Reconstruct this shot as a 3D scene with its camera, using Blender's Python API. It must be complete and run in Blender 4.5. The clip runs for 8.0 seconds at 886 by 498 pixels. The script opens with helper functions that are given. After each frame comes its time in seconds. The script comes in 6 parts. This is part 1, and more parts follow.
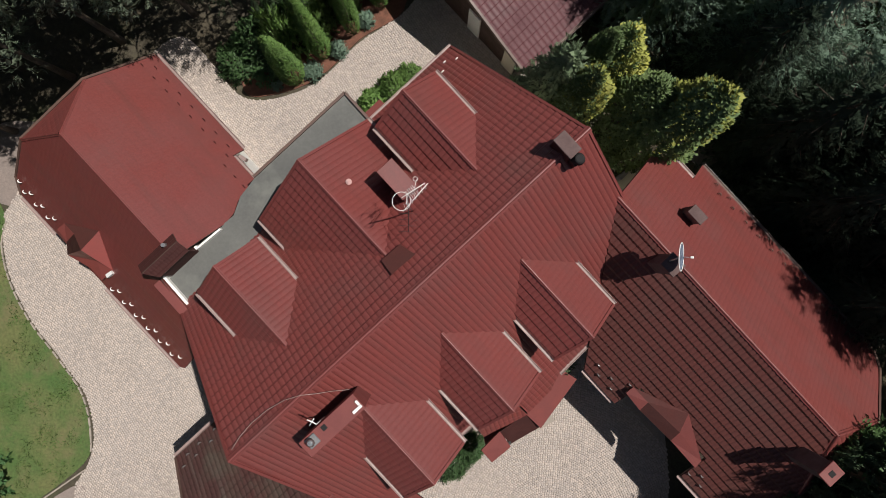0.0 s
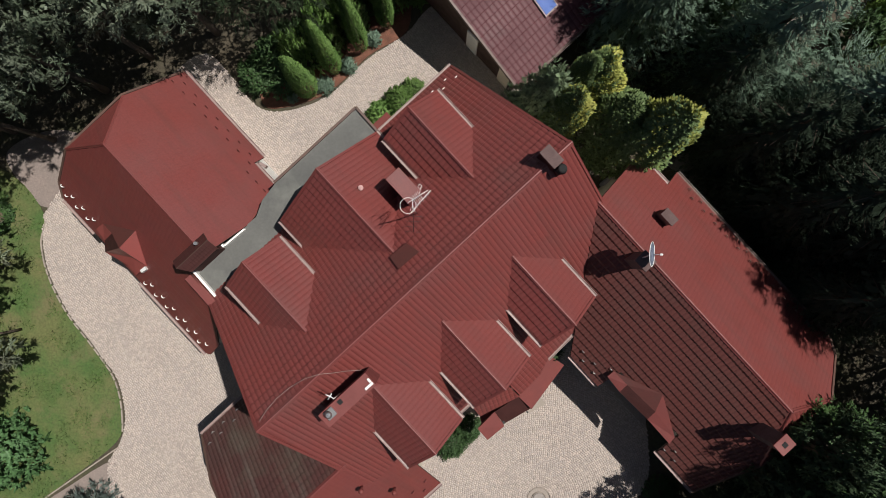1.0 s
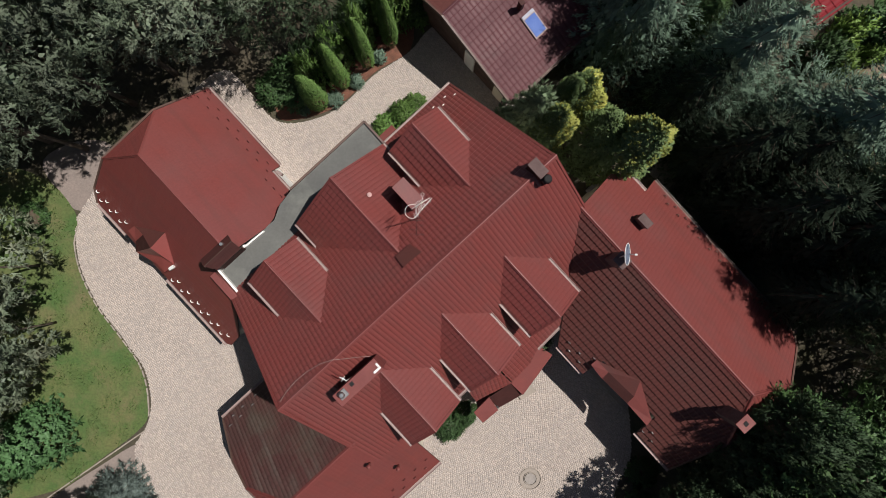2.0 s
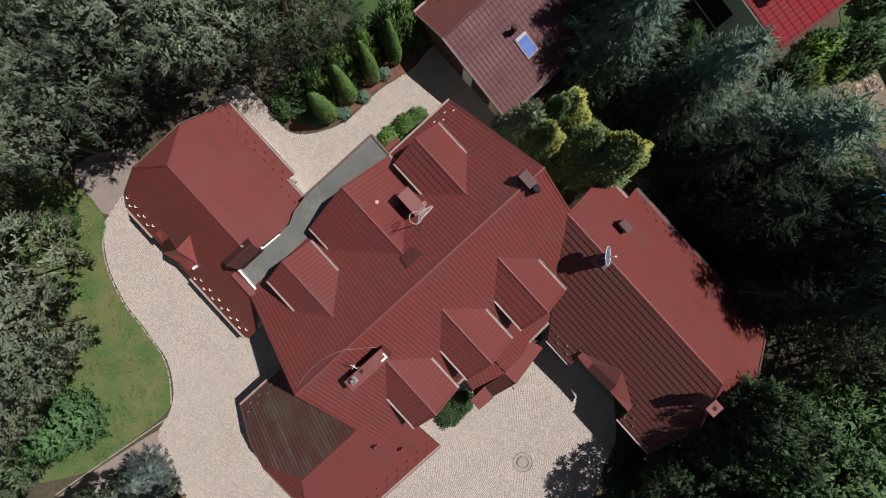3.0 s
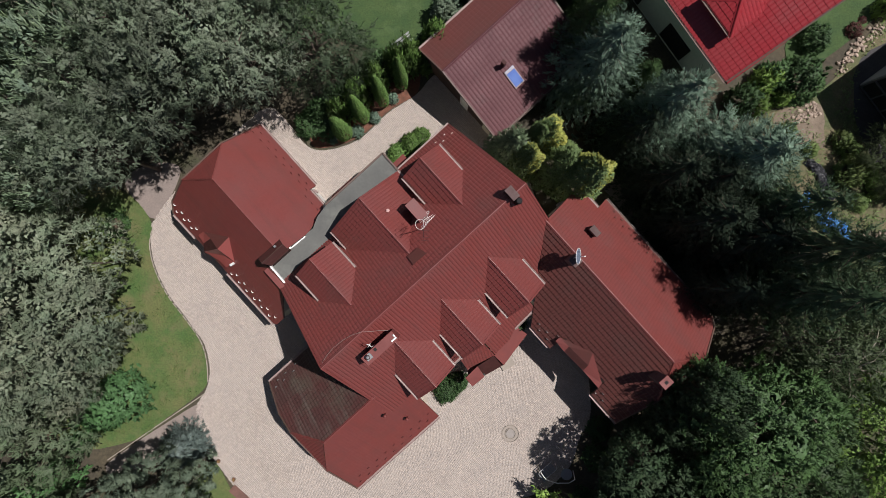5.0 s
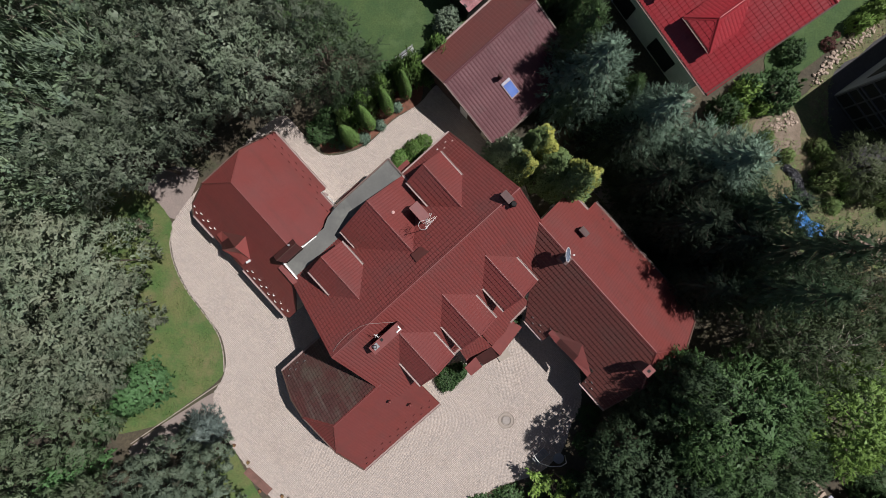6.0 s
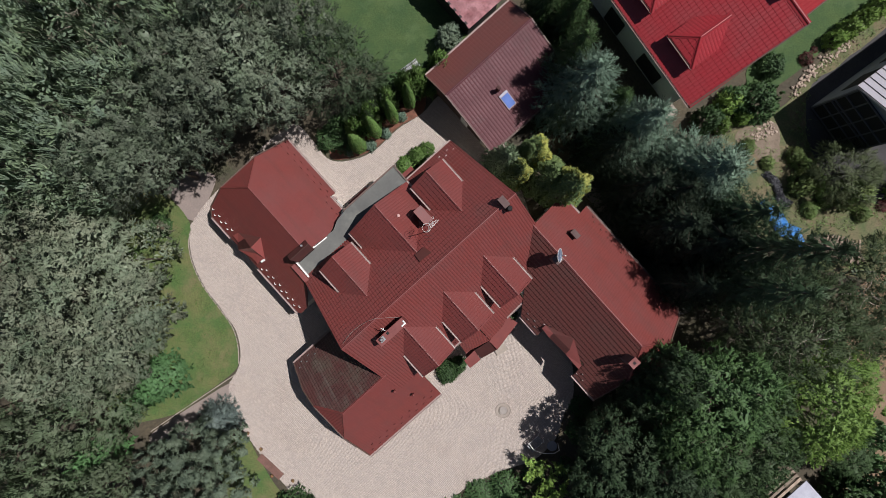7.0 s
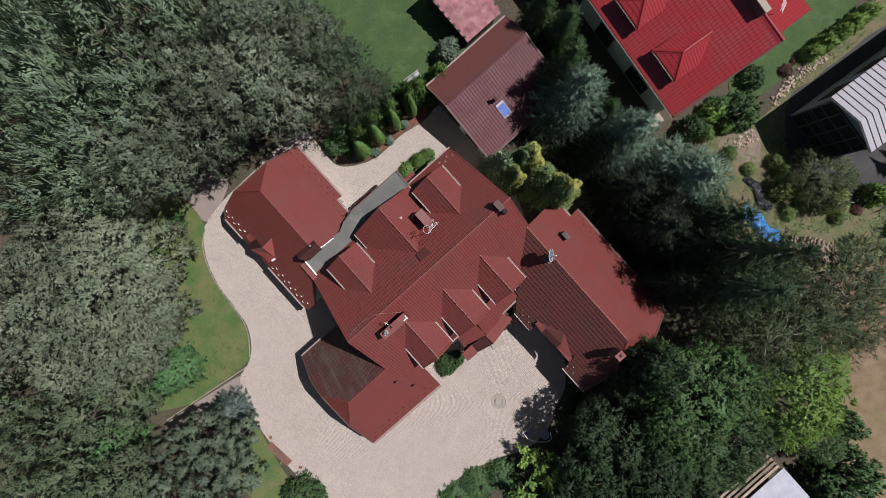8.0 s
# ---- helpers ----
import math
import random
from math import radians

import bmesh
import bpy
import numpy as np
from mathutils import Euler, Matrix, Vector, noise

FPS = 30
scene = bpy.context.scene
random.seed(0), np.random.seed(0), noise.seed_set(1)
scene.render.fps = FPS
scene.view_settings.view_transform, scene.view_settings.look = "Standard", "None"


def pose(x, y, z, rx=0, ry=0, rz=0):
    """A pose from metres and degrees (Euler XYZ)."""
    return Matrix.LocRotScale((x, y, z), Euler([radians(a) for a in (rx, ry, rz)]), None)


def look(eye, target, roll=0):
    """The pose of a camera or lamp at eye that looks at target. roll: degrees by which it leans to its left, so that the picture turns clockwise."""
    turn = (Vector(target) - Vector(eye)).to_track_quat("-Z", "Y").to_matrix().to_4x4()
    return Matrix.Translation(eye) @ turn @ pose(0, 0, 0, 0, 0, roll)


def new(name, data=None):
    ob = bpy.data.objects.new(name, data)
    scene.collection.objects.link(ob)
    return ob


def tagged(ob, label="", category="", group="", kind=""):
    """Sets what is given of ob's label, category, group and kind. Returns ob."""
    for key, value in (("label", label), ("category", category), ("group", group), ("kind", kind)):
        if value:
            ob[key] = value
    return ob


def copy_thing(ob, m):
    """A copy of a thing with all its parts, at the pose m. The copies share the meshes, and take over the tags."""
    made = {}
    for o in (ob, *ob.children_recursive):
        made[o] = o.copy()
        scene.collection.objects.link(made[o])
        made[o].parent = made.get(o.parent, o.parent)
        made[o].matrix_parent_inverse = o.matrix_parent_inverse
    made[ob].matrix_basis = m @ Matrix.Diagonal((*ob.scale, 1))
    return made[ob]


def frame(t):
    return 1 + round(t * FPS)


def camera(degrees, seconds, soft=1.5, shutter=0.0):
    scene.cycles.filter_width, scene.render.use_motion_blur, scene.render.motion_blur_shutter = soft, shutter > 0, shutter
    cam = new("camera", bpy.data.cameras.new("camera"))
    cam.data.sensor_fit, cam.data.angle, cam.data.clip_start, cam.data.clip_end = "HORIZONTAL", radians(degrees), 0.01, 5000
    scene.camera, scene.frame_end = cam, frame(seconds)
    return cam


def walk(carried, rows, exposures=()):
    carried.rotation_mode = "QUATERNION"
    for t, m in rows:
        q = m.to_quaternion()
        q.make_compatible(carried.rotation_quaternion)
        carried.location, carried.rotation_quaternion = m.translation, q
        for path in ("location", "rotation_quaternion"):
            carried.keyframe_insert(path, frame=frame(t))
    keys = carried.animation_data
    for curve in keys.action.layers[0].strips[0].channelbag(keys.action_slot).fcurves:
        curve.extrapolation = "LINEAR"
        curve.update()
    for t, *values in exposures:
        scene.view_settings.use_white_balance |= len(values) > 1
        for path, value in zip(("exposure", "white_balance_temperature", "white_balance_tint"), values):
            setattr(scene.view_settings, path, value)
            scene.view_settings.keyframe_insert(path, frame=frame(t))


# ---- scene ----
cam = camera(70.0, 8.0, soft=0.7)
METRES, EYE, TILT, LEAN, TURN = 23.2, 28.0, -90.0, 0.0, 0.0
ROWS = [
    (0.0, 0.0, 0.0, 0.0, 0.0, 0.0, -0.0),
    (0.5, -0.0002, -0.0566, -0.0001, 0.01, -0.03, -0.04),
    (1.0, -0.0008, -0.1172, -0.0023, 0.01, -0.04, -0.07),
    (1.5, -0.0005, -0.1779, -0.0037, -0.0, 0.0, -0.12),
    (3.0, -0.0014, -0.3614, 0.0023, -0.06, -0.03, -0.25),
    (3.5, -0.0025, -0.4239, 0.0023, -0.1, 0.02, -0.34),
    (4.0, -0.0024, -0.4866, 0.0028, -0.12, 0.02, -0.37),
    (4.5, -0.0019, -0.5506, 0.003, -0.13, 0.04, -0.45),
    (6.0, -0.0027, -0.743, 0.0028, -0.05, -0.09, -0.66),
    (6.5, -0.0049, -0.8092, 0.0031, -0.04, -0.08, -0.74),
    (7.0, -0.0053, -0.8735, 0.0042, -0.0, -0.07, -0.83),
    (7.5, -0.0038, -0.9362, 0.0046, 0.03, -0.08, -0.9),
    (8.0, -0.0018, -0.9997, 0.0046, 0.05, -0.06, -0.97),
]
walk(cam, [(t, pose(0, 0, EYE, TILT, LEAN, TURN) @ pose(METRES * x, METRES * y, METRES * z, 90 + pitch, roll, yaw)) for t, x, y, z, yaw, pitch, roll in ROWS],
     exposures=[(0.0, 0.14, 6500, 10), (8.0, 0.18, 6200, 13)])

# ---- light: clear summer day, sun high in the east-north-east ----
SUN_AZ, SUN_EL = radians(17.0), radians(65.5)
world = bpy.data.worlds.new("sky")
scene.world = world
world.use_nodes = True
wn = world.node_tree.nodes
sky = wn.new("ShaderNodeTexSky")
sky.sky_type, sky.sun_disc = "NISHITA", False
sky.sun_elevation, sky.sun_rotation = SUN_EL, math.pi / 2 - SUN_AZ
world.node_tree.links.new(sky.outputs[0], wn["Background"].inputs[0])
wn["Background"].inputs[1].default_value = 0.036
sun = new("sun", bpy.data.lights.new("sun", "SUN"))
sun.data.energy, sun.data.angle, sun.data.color = 4.5, radians(0.6), (1.0, 0.96, 0.9)
sun.matrix_world = look((60 * math.cos(SUN_AZ) * math.cos(SUN_EL), 60 * math.sin(SUN_AZ) * math.cos(SUN_EL), 60 * math.sin(SUN_EL)), (0, 0, 0))


# ---- materials ----
def mat(name, a, b, scale=1.0, rough=0.7, fine=12.0, fine_amount=0.15, bump=0.2, bump_dist=0.01, metal=0.0,
        island=0.0, second=None, single=0.0, stain=None, stain_scale=0.3, spec=0.5, rough_var=0.1, translucent=0.0, streak=None, streak_amount=0.6):
    """A surface that drifts between colours a and b, with a finer grain, relief, optional stains and a change from piece to piece."""
    m = bpy.data.materials.new(name)
    m.use_nodes = True
    nt = m.node_tree
    n, l = nt.nodes, nt.links
    bsdf = n["Principled BSDF"]
    geo = n.new("ShaderNodeNewGeometry")

    def noise_tex(s, detail=4.0, rgh=0.6):
        t = n.new("ShaderNodeTexNoise")
        t.inputs["Scale"].default_value, t.inputs["Detail"].default_value, t.inputs["Roughness"].default_value = s, detail, rgh
        l.new(geo.outputs["Position"], t.inputs["Vector"])
        return t

    def mix(fac, c1, c2, mode="MIX"):
        x = n.new("ShaderNodeMix")
        x.data_type, x.blend_type = "RGBA", mode
        for sock, v in ((x.inputs[0], fac), (x.inputs[6], c1), (x.inputs[7], c2)):
            if isinstance(v, (int, float)):
                sock.default_value = v
            elif isinstance(v, tuple):
                sock.default_value = (*v, 1.0)
            else:
                l.new(v, sock)
        return x.outputs[2]

    def ramp(v, lo, hi, out_lo=0.0, out_hi=1.0):
        r = n.new("ShaderNodeMapRange")
        r.inputs[1].default_value, r.inputs[2].default_value, r.inputs[3].default_value, r.inputs[4].default_value = lo, hi, out_lo, out_hi
        l.new(v, r.inputs[0])
        return r.outputs[0]

    broad = noise_tex(scale)
    colour = mix(ramp(broad.outputs[0], 0.35, 0.65), a, b)
    grain = noise_tex(scale * fine, 3.0, 0.7)
    colour = mix(1.0, colour, ramp(grain.outputs[0], 0.25, 0.75, 1 - fine_amount, 1 + fine_amount), "MULTIPLY")
    if stain:
        st = noise_tex(stain_scale, 6.0, 0.65)
        colour = mix(ramp(st.outputs[0], 0.52, 0.72, 0.0, 0.75), colour, stain)
    if streak:
        spot = n.new("ShaderNodeTexCoord")
        stretch = n.new("ShaderNodeMapping")
        stretch.inputs["Scale"].default_value = (2.6, 0.22, 0.22)
        l.new(spot.outputs["Object"], stretch.inputs["Vector"])
        run = noise_tex(1.0, 5.0, 0.65)
        l.new(stretch.outputs[0], run.inputs["Vector"])
        colour = mix(ramp(run.outputs[0], 0.5, 0.72, 0.0, streak_amount), colour, streak)
    if second:
        colour = mix(ramp(geo.outputs["Random Per Island"], 0.45, 0.95, 0.0, 0.8), colour, second)
    if island:
        colour = mix(1.0, colour, ramp(geo.outputs["Random Per Island"], 0, 1, 1 - island, 1 + island), "MULTIPLY")
    if single:
        info = n.new("ShaderNodeObjectInfo")
        colour = mix(1.0, colour, ramp(info.outputs["Random"], 0, 1, 1 - single, 1 + single), "MULTIPLY")
    l.new(colour, bsdf.inputs["Base Color"])
    l.new(ramp(broad.outputs[0], 0.3, 0.7, max(rough - rough_var, 0.02), min(rough + rough_var, 1.0)), bsdf.inputs["Roughness"])
    bsdf.inputs["Metallic"].default_value = metal
    bsdf.inputs["Specular IOR Level"].default_value = spec
    if bump:
        bp = n.new("ShaderNodeBump")
        bp.inputs["Strength"].default_value, bp.inputs["Distance"].default_value = bump, bump_dist
        l.new(grain.outputs[0], bp.inputs["Height"])
        l.new(bp.outputs[0], bsdf.inputs["Normal"])
    if translucent:
        tr = n.new("ShaderNodeBsdfTranslucent")
        l.new(colour, tr.inputs["Color"])
        ms = n.new("ShaderNodeMixShader")
        ms.inputs[0].default_value = translucent
        l.new(bsdf.outputs[0], ms.inputs[1])
        l.new(tr.outputs[0], ms.inputs[2])
        l.new(ms.outputs[0], n["Material Output"].inputs["Surface"])
    return m


ROOF_RED = mat("red_roof_sheet", (0.168, 0.039, 0.034), (0.152, 0.0355, 0.0315), 0.5, 0.5, 30, 0.17, 0.08, stain=(0.125, 0.042, 0.037), stain_scale=0.35, spec=0.65, streak=(0.105, 0.035, 0.030), streak_amount=0.5)
ROOF_PLUM = mat("plum_roof_tiles", (0.105, 0.038, 0.043), (0.09, 0.034, 0.039), 0.6, 0.5, 20, 0.18, 0.1, stain=(0.075, 0.037, 0.039), stain_scale=0.8, spec=0.2)
# Darker copy of the red sheet, with the shade of averted slopes put in.
ROOF_SHADED = mat("shaded_brown_red_sheet", (0.108, 0.036, 0.031), (0.092, 0.033, 0.029), 0.5, 0.5, 30, 0.14, 0.05, stain=(0.09, 0.04, 0.034), stain_scale=0.5, spec=0.3)
ROOF_BRIGHT = mat("bright_red_roof_tiles", (0.255, 0.021, 0.0265), (0.215, 0.019, 0.023), 0.5, 0.4, 20, 0.10, 0.05)
ROOF_ZINC = mat("pale_grey_seam_metal", (0.46, 0.44, 0.47), (0.41, 0.39, 0.42), 0.7, 0.4, 14, 0.06, 0.03, metal=0.2)
SHINGLE = mat("faded_pink_shingles", (0.32, 0.155, 0.165), (0.21, 0.085, 0.09), 1.4, 0.85, 9, 0.35, 0.3, single=0.15)
FELT = mat("grey_green_roof_felt", (0.125, 0.125, 0.115), (0.09, 0.09, 0.086), 0.3, 0.8, 30, 0.12, 0.15, stain=(0.2, 0.205, 0.18), stain_scale=0.35)
TIMBER = mat("brown_eaves_timber", (0.07, 0.035, 0.025), (0.05, 0.026, 0.02), 2.0, 0.7, 14, 0.2, 0.2)
DARK_TIMBER = mat("black_stained_timber", (0.022, 0.02, 0.02), (0.03, 0.027, 0.026), 2.0, 0.7, 12, 0.2, 0.2)
GUTTER = mat("pale_gutter_metal", (0.30, 0.22, 0.2), (0.25, 0.18, 0.165), 3.0, 0.5, 10, 0.1, 0.05)
GUTTER_BROWN = mat("brown_gutter_metal", (0.12, 0.07, 0.055), (0.09, 0.055, 0.045), 3.0, 0.45, 10, 0.1, 0.05)
PLASTER = mat("cream_plaster", (0.72, 0.66, 0.55), (0.66, 0.6, 0.5), 0.8, 0.9, 20, 0.06, 0.2, stain=(0.55, 0.5, 0.42))
GREY_PLASTER = mat("grey_plaster", (0.28, 0.29, 0.31), (0.24, 0.25, 0.27), 0.8, 0.9, 20, 0.06, 0.2)
WHITE = mat("white_paint", (0.82, 0.81, 0.78), (0.76, 0.75, 0.72), 2.0, 0.6, 12, 0.05, 0.05)
# Moss stain and pale streaks; the dark base also carries the slope's shade.
ROOF_MOSSY_SHADED = mat("mossy_shaded_roof_sheet", (0.088, 0.034, 0.031), (0.066, 0.03, 0.027), 0.5, 0.5, 30, 0.12, 0.05, stain=(0.085, 0.072, 0.055), stain_scale=0.4, streak=(0.15, 0.13, 0.11), streak_amount=0.45)
CLADDING = mat("dull_red_cladding", (0.18, 0.048, 0.042), (0.155, 0.042, 0.038), 1.5, 0.6, 16, 0.15, 0.1, spec=0.4)
# Lighter copy of the red cladding: sunlight on porch facets, put in the colour.
PORCH_LIT = mat("sunlit_red_porch_sheet", (0.235, 0.057, 0.049), (0.205, 0.052, 0.045), 1.2, 0.5, 16, 0.12, 0.08, spec=0.5)
# Brown of the clad boxes; also puts shade into averted canopy and porch facets.
CLAD_BROWN_SHADED = mat("brown_shaded_cladding", (0.055, 0.019, 0.017), (0.045, 0.016, 0.0145), 1.5, 0.65, 16, 0.2, 0.1, spec=0.2)
CONCRETE = mat("pinkish_concrete_cap", (0.12, 0.075, 0.07), (0.095, 0.06, 0.056), 3.0, 0.9, 8, 0.2, 0.3, stain=(0.07, 0.045, 0.042), stain_scale=2.0)
SOOT = mat("sooty_flue", (0.012, 0.011, 0.011), (0.018, 0.016, 0.016), 4.0, 0.95, 8, 0.2, 0.1)
METAL = mat("galvanised_metal", (0.5, 0.5, 0.5), (0.42, 0.42, 0.42), 6.0, 0.35, 6, 0.1, 0.0, metal=0.8)
DISH = mat("blue_grey_dish_paint", (0.27, 0.32, 0.42), (0.24, 0.29, 0.38), 2.0, 0.45, 8, 0.05, 0.0)
# Blue base colour stands for the sky mirrored in the pane.
GLASS_SKY_TINT = mat("sky_tinted_glass", (0.10, 0.16, 0.42), (0.12, 0.19, 0.46), 1.5, 0.12, 8, 0.05, 0.0, spec=0.7)
GRASS = mat("mown_grass", (0.056, 0.105, 0.025), (0.112, 0.122, 0.044), 0.6, 0.95, 14, 0.3, 0.6, 0.04, stain=(0.17, 0.13, 0.07), stain_scale=0.45)
GRASS_DEEP = mat("deep_green_lawn", (0.03, 0.064, 0.017), (0.053, 0.086, 0.027), 0.7, 0.95, 12, 0.3, 0.6, 0.03, stain=(0.078, 0.12, 0.045), stain_scale=0.6)
DRY = mat("dry_grass_field", (0.21, 0.145, 0.09), (0.15, 0.105, 0.062), 1.1, 0.95, 14, 0.4, 0.6, 0.03, stain=(0.13, 0.13, 0.05), stain_scale=0.5)
ROUGH_GRASS = mat("weedy_grass", (0.07, 0.09, 0.034), (0.16, 0.125, 0.075), 0.6, 0.95, 12, 0.35, 0.8, 0.05, stain=(0.055, 0.1, 0.025), stain_scale=0.7)
FLOOR = mat("woodland_floor", (0.05, 0.042, 0.028), (0.075, 0.06, 0.038), 0.4, 0.95, 12, 0.35, 0.8, 0.05, stain=(0.045, 0.06, 0.02), stain_scale=0.3)
SAND = mat("sandy_joint", (0.31, 0.265, 0.228), (0.28, 0.24, 0.208), 1.0, 0.95, 14, 0.2, 0.3)
COBBLE = mat("pale_granite_setts", (0.435, 0.375, 0.335), (0.39, 0.34, 0.31), 0.6, 0.85, 30, 0.1, 0.3, 0.006, island=0.15, second=(0.42, 0.35, 0.305), stain=(0.35, 0.29, 0.25), stain_scale=0.22)
PINK_PAVE = mat("pinkish_grey_paving", (0.27, 0.215, 0.19), (0.23, 0.19, 0.17), 0.8, 0.9, 12, 0.2, 0.3, island=0.15)
KERB = mat("pale_kerb_stone", (0.31, 0.26, 0.22), (0.27, 0.235, 0.2), 1.5, 0.9, 8, 0.15, 0.2, single=0.1)
MULCH = mat("red_bark_mulch", (0.16, 0.065, 0.04), (0.11, 0.05, 0.032), 2.5, 0.95, 8, 0.35, 0.8, 0.03)
BARK = mat("grey_brown_bark", (0.11, 0.085, 0.065), (0.08, 0.06, 0.045), 3.0, 0.95, 6, 0.3, 0.6, 0.02)
PALE_BARK = mat("pale_dead_wood", (0.36, 0.32, 0.26), (0.28, 0.25, 0.2), 3.0, 0.95, 6, 0.3, 0.4, 0.01)
LOG = mat("cut_log", (0.30, 0.235, 0.18), (0.17, 0.13, 0.10), 2.0, 0.95, 8, 0.3, 0.4, 0.01, single=0.45)
STONE = mat("rubble_stone", (0.36, 0.28, 0.22), (0.26, 0.2, 0.165), 2.0, 0.9, 6, 0.2, 0.3, 0.02, single=0.2, island=0.2)
SHEET = mat("weathered_white_sheet", (0.40, 0.40, 0.46), (0.33, 0.33, 0.39), 1.2, 0.7, 10, 0.1, 0.1)
SOIL = mat("pale_sandy_soil", (0.21, 0.16, 0.12), (0.15, 0.115, 0.085), 1.2, 0.95, 10, 0.3, 0.5, 0.03)
TARP_BLUE = mat("blue_tarpaulin", (0.06, 0.27, 0.68), (0.17, 0.43, 0.78), 2.0, 0.35, 8, 0.2, 0.2, 0.02)
TARP_BLACK = mat("black_plastic_sheet", (0.03, 0.03, 0.036), (0.11, 0.11, 0.12), 2.5, 0.3, 6, 0.3, 0.2, 0.02)


def leafy(name, a, b, island=0.18, tr=0.22, rough=0.55, single=0.24, spec=0.3):
    return mat(name, a, b, 0.55, rough, 6, 0.2, 0.0, island=island, translucent=tr, spec=spec, single=single)


LEAF_PINE = leafy("pine_needles", (0.155, 0.203, 0.13), (0.21, 0.228, 0.155))
LEAF_LAWN = leafy("lawn_tufts", (0.07, 0.15, 0.03), (0.12, 0.15, 0.05), 0.4)
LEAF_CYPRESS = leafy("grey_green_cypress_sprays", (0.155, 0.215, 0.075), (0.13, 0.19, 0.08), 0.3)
LEAF_PINE_WARM = leafy("olive_pine_needles", (0.165, 0.225, 0.12), (0.13, 0.18, 0.13))
LEAF_OAK = leafy("dull_green_leaves", (0.145, 0.19, 0.12), (0.17, 0.195, 0.14))
LEAF_WILLOW = leafy("fine_willow_leaves", (0.05, 0.08, 0.032), (0.068, 0.09, 0.042))
LEAF_FRESH = leafy("fresh_tree_leaves", (0.085, 0.155, 0.05), (0.065, 0.125, 0.045))
LEAF_BUSH = leafy("fresh_bush_leaves", (0.11, 0.225, 0.085), (0.09, 0.185, 0.07))
LEAF_BROWN = leafy("brownish_green_leaves", (0.052, 0.085, 0.042), (0.068, 0.092, 0.05))
LEAF_WEED = leafy("coarse_weeds", (0.14, 0.225, 0.065), (0.165, 0.205, 0.075))
LEAF_DARK = leafy("dark_conifer_needles", (0.03, 0.045, 0.03), (0.04, 0.055, 0.036), 0.25, 0.15, spec=0.08)
LEAF_MID = leafy("mid_green_needles", (0.05, 0.09, 0.045), (0.068, 0.105, 0.056), 0.35, 0.15)
LEAF_GREEN = leafy("fresh_green_leaves", (0.068, 0.12, 0.042), (0.055, 0.095, 0.038))
LEAF_LIME = leafy("lime_green_leaves", (0.165, 0.26, 0.055), (0.12, 0.205, 0.045))
LEAF_HEDGE = leafy("bright_thuja_sprays", (0.15, 0.25, 0.065), (0.11, 0.2, 0.05), 0.3)
LEAF_SHRUB = leafy("glossy_shrub_leaves", (0.07, 0.13, 0.045), (0.05, 0.1, 0.036), 0.4)
LEAF_BLUE = leafy("blue_spruce_needles", (0.19, 0.27, 0.2), (0.135, 0.2, 0.142), 0.2, 0.1, spec=0.1)
LEAF_SILVER = leafy("silver_juniper_needles", (0.26, 0.32, 0.29), (0.2, 0.26, 0.235), 0.3)
LEAF_DEEP = leafy("deep_green_needles", (0.10, 0.15, 0.075), (0.13, 0.16, 0.095))
LEAF_SILVER_GREEN = leafy("silvery_green_needles", (0.20, 0.26, 0.15), (0.16, 0.22, 0.13), 0.25)
LEAF_SUMAC = leafy("bright_sumac_leaflets", (0.23, 0.35, 0.075), (0.17, 0.28, 0.06), 0.25)
LEAF_OLIVE = leafy("dull_olive_leaves", (0.105, 0.125, 0.062), (0.085, 0.11, 0.05))
LEAF_GREY = leafy("grey_green_needles", (0.15, 0.19, 0.125), (0.115, 0.155, 0.11), 0.25)
# Golden foliage tone that also holds the brightness of the sunlit side.
LEAF_GOLD = leafy("sunlit_golden_cypress_sprays", (0.37, 0.36, 0.085), (0.25, 0.29, 0.075), 0.3)
LEAF_WINE = leafy("wine_red_leaves", (0.1, 0.03, 0.028), (0.075, 0.035, 0.028), 0.35)


# ---- mesh helpers ----
def part(name, bm, material, parent=None, label=""):
    """Links a bmesh as one mesh object, under parent if one is given."""
    me = bpy.data.meshes.new(name)
    bm.to_mesh(me)
    bm.free()
    for m in material if isinstance(material, (list, tuple)) else [material]:
        me.materials.append(m)
    ob = new(name, me)
    ob.parent = parent
    return tagged(ob, label)


def part_np(name, co, loops, counts, material, parent=None, label="", normals=None):
    """Links arrays of vertices, face corners and corners per face as one mesh object."""
    me = bpy.data.meshes.new(name)
    co, loops, counts = np.asarray(co, dtype=np.float32), np.asarray(loops, dtype=np.int32), np.asarray(counts, dtype=np.int32)
    me.vertices.add(len(co))
    me.vertices.foreach_set("co", co.ravel())
    me.loops.add(len(loops))
    me.loops.foreach_set("vertex_index", loops.ravel())
    me.polygons.add(len(counts))
    me.polygons.foreach_set("loop_start", np.concatenate(([0], np.cumsum(counts)[:-1])).astype(np.int32))
    me.polygons.foreach_set("loop_total", counts)
    me.update(calc_edges=True)
    me.validate()
    if normals is not None:
        me.polygons.foreach_set("use_smooth", np.ones(len(counts), dtype=bool))
        me.normals_split_custom_set_from_vertices(normals.tolist())
    me.materials.append(material)
    ob = new(name, me)
    ob.parent = parent
    return tagged(ob, label)


def thing(name, m, label, category, group="", kind=""):
    ob = new(name)
    ob.empty_display_size = 0.2
    ob.matrix_world = m
    return tagged(ob, label, category, group, kind)


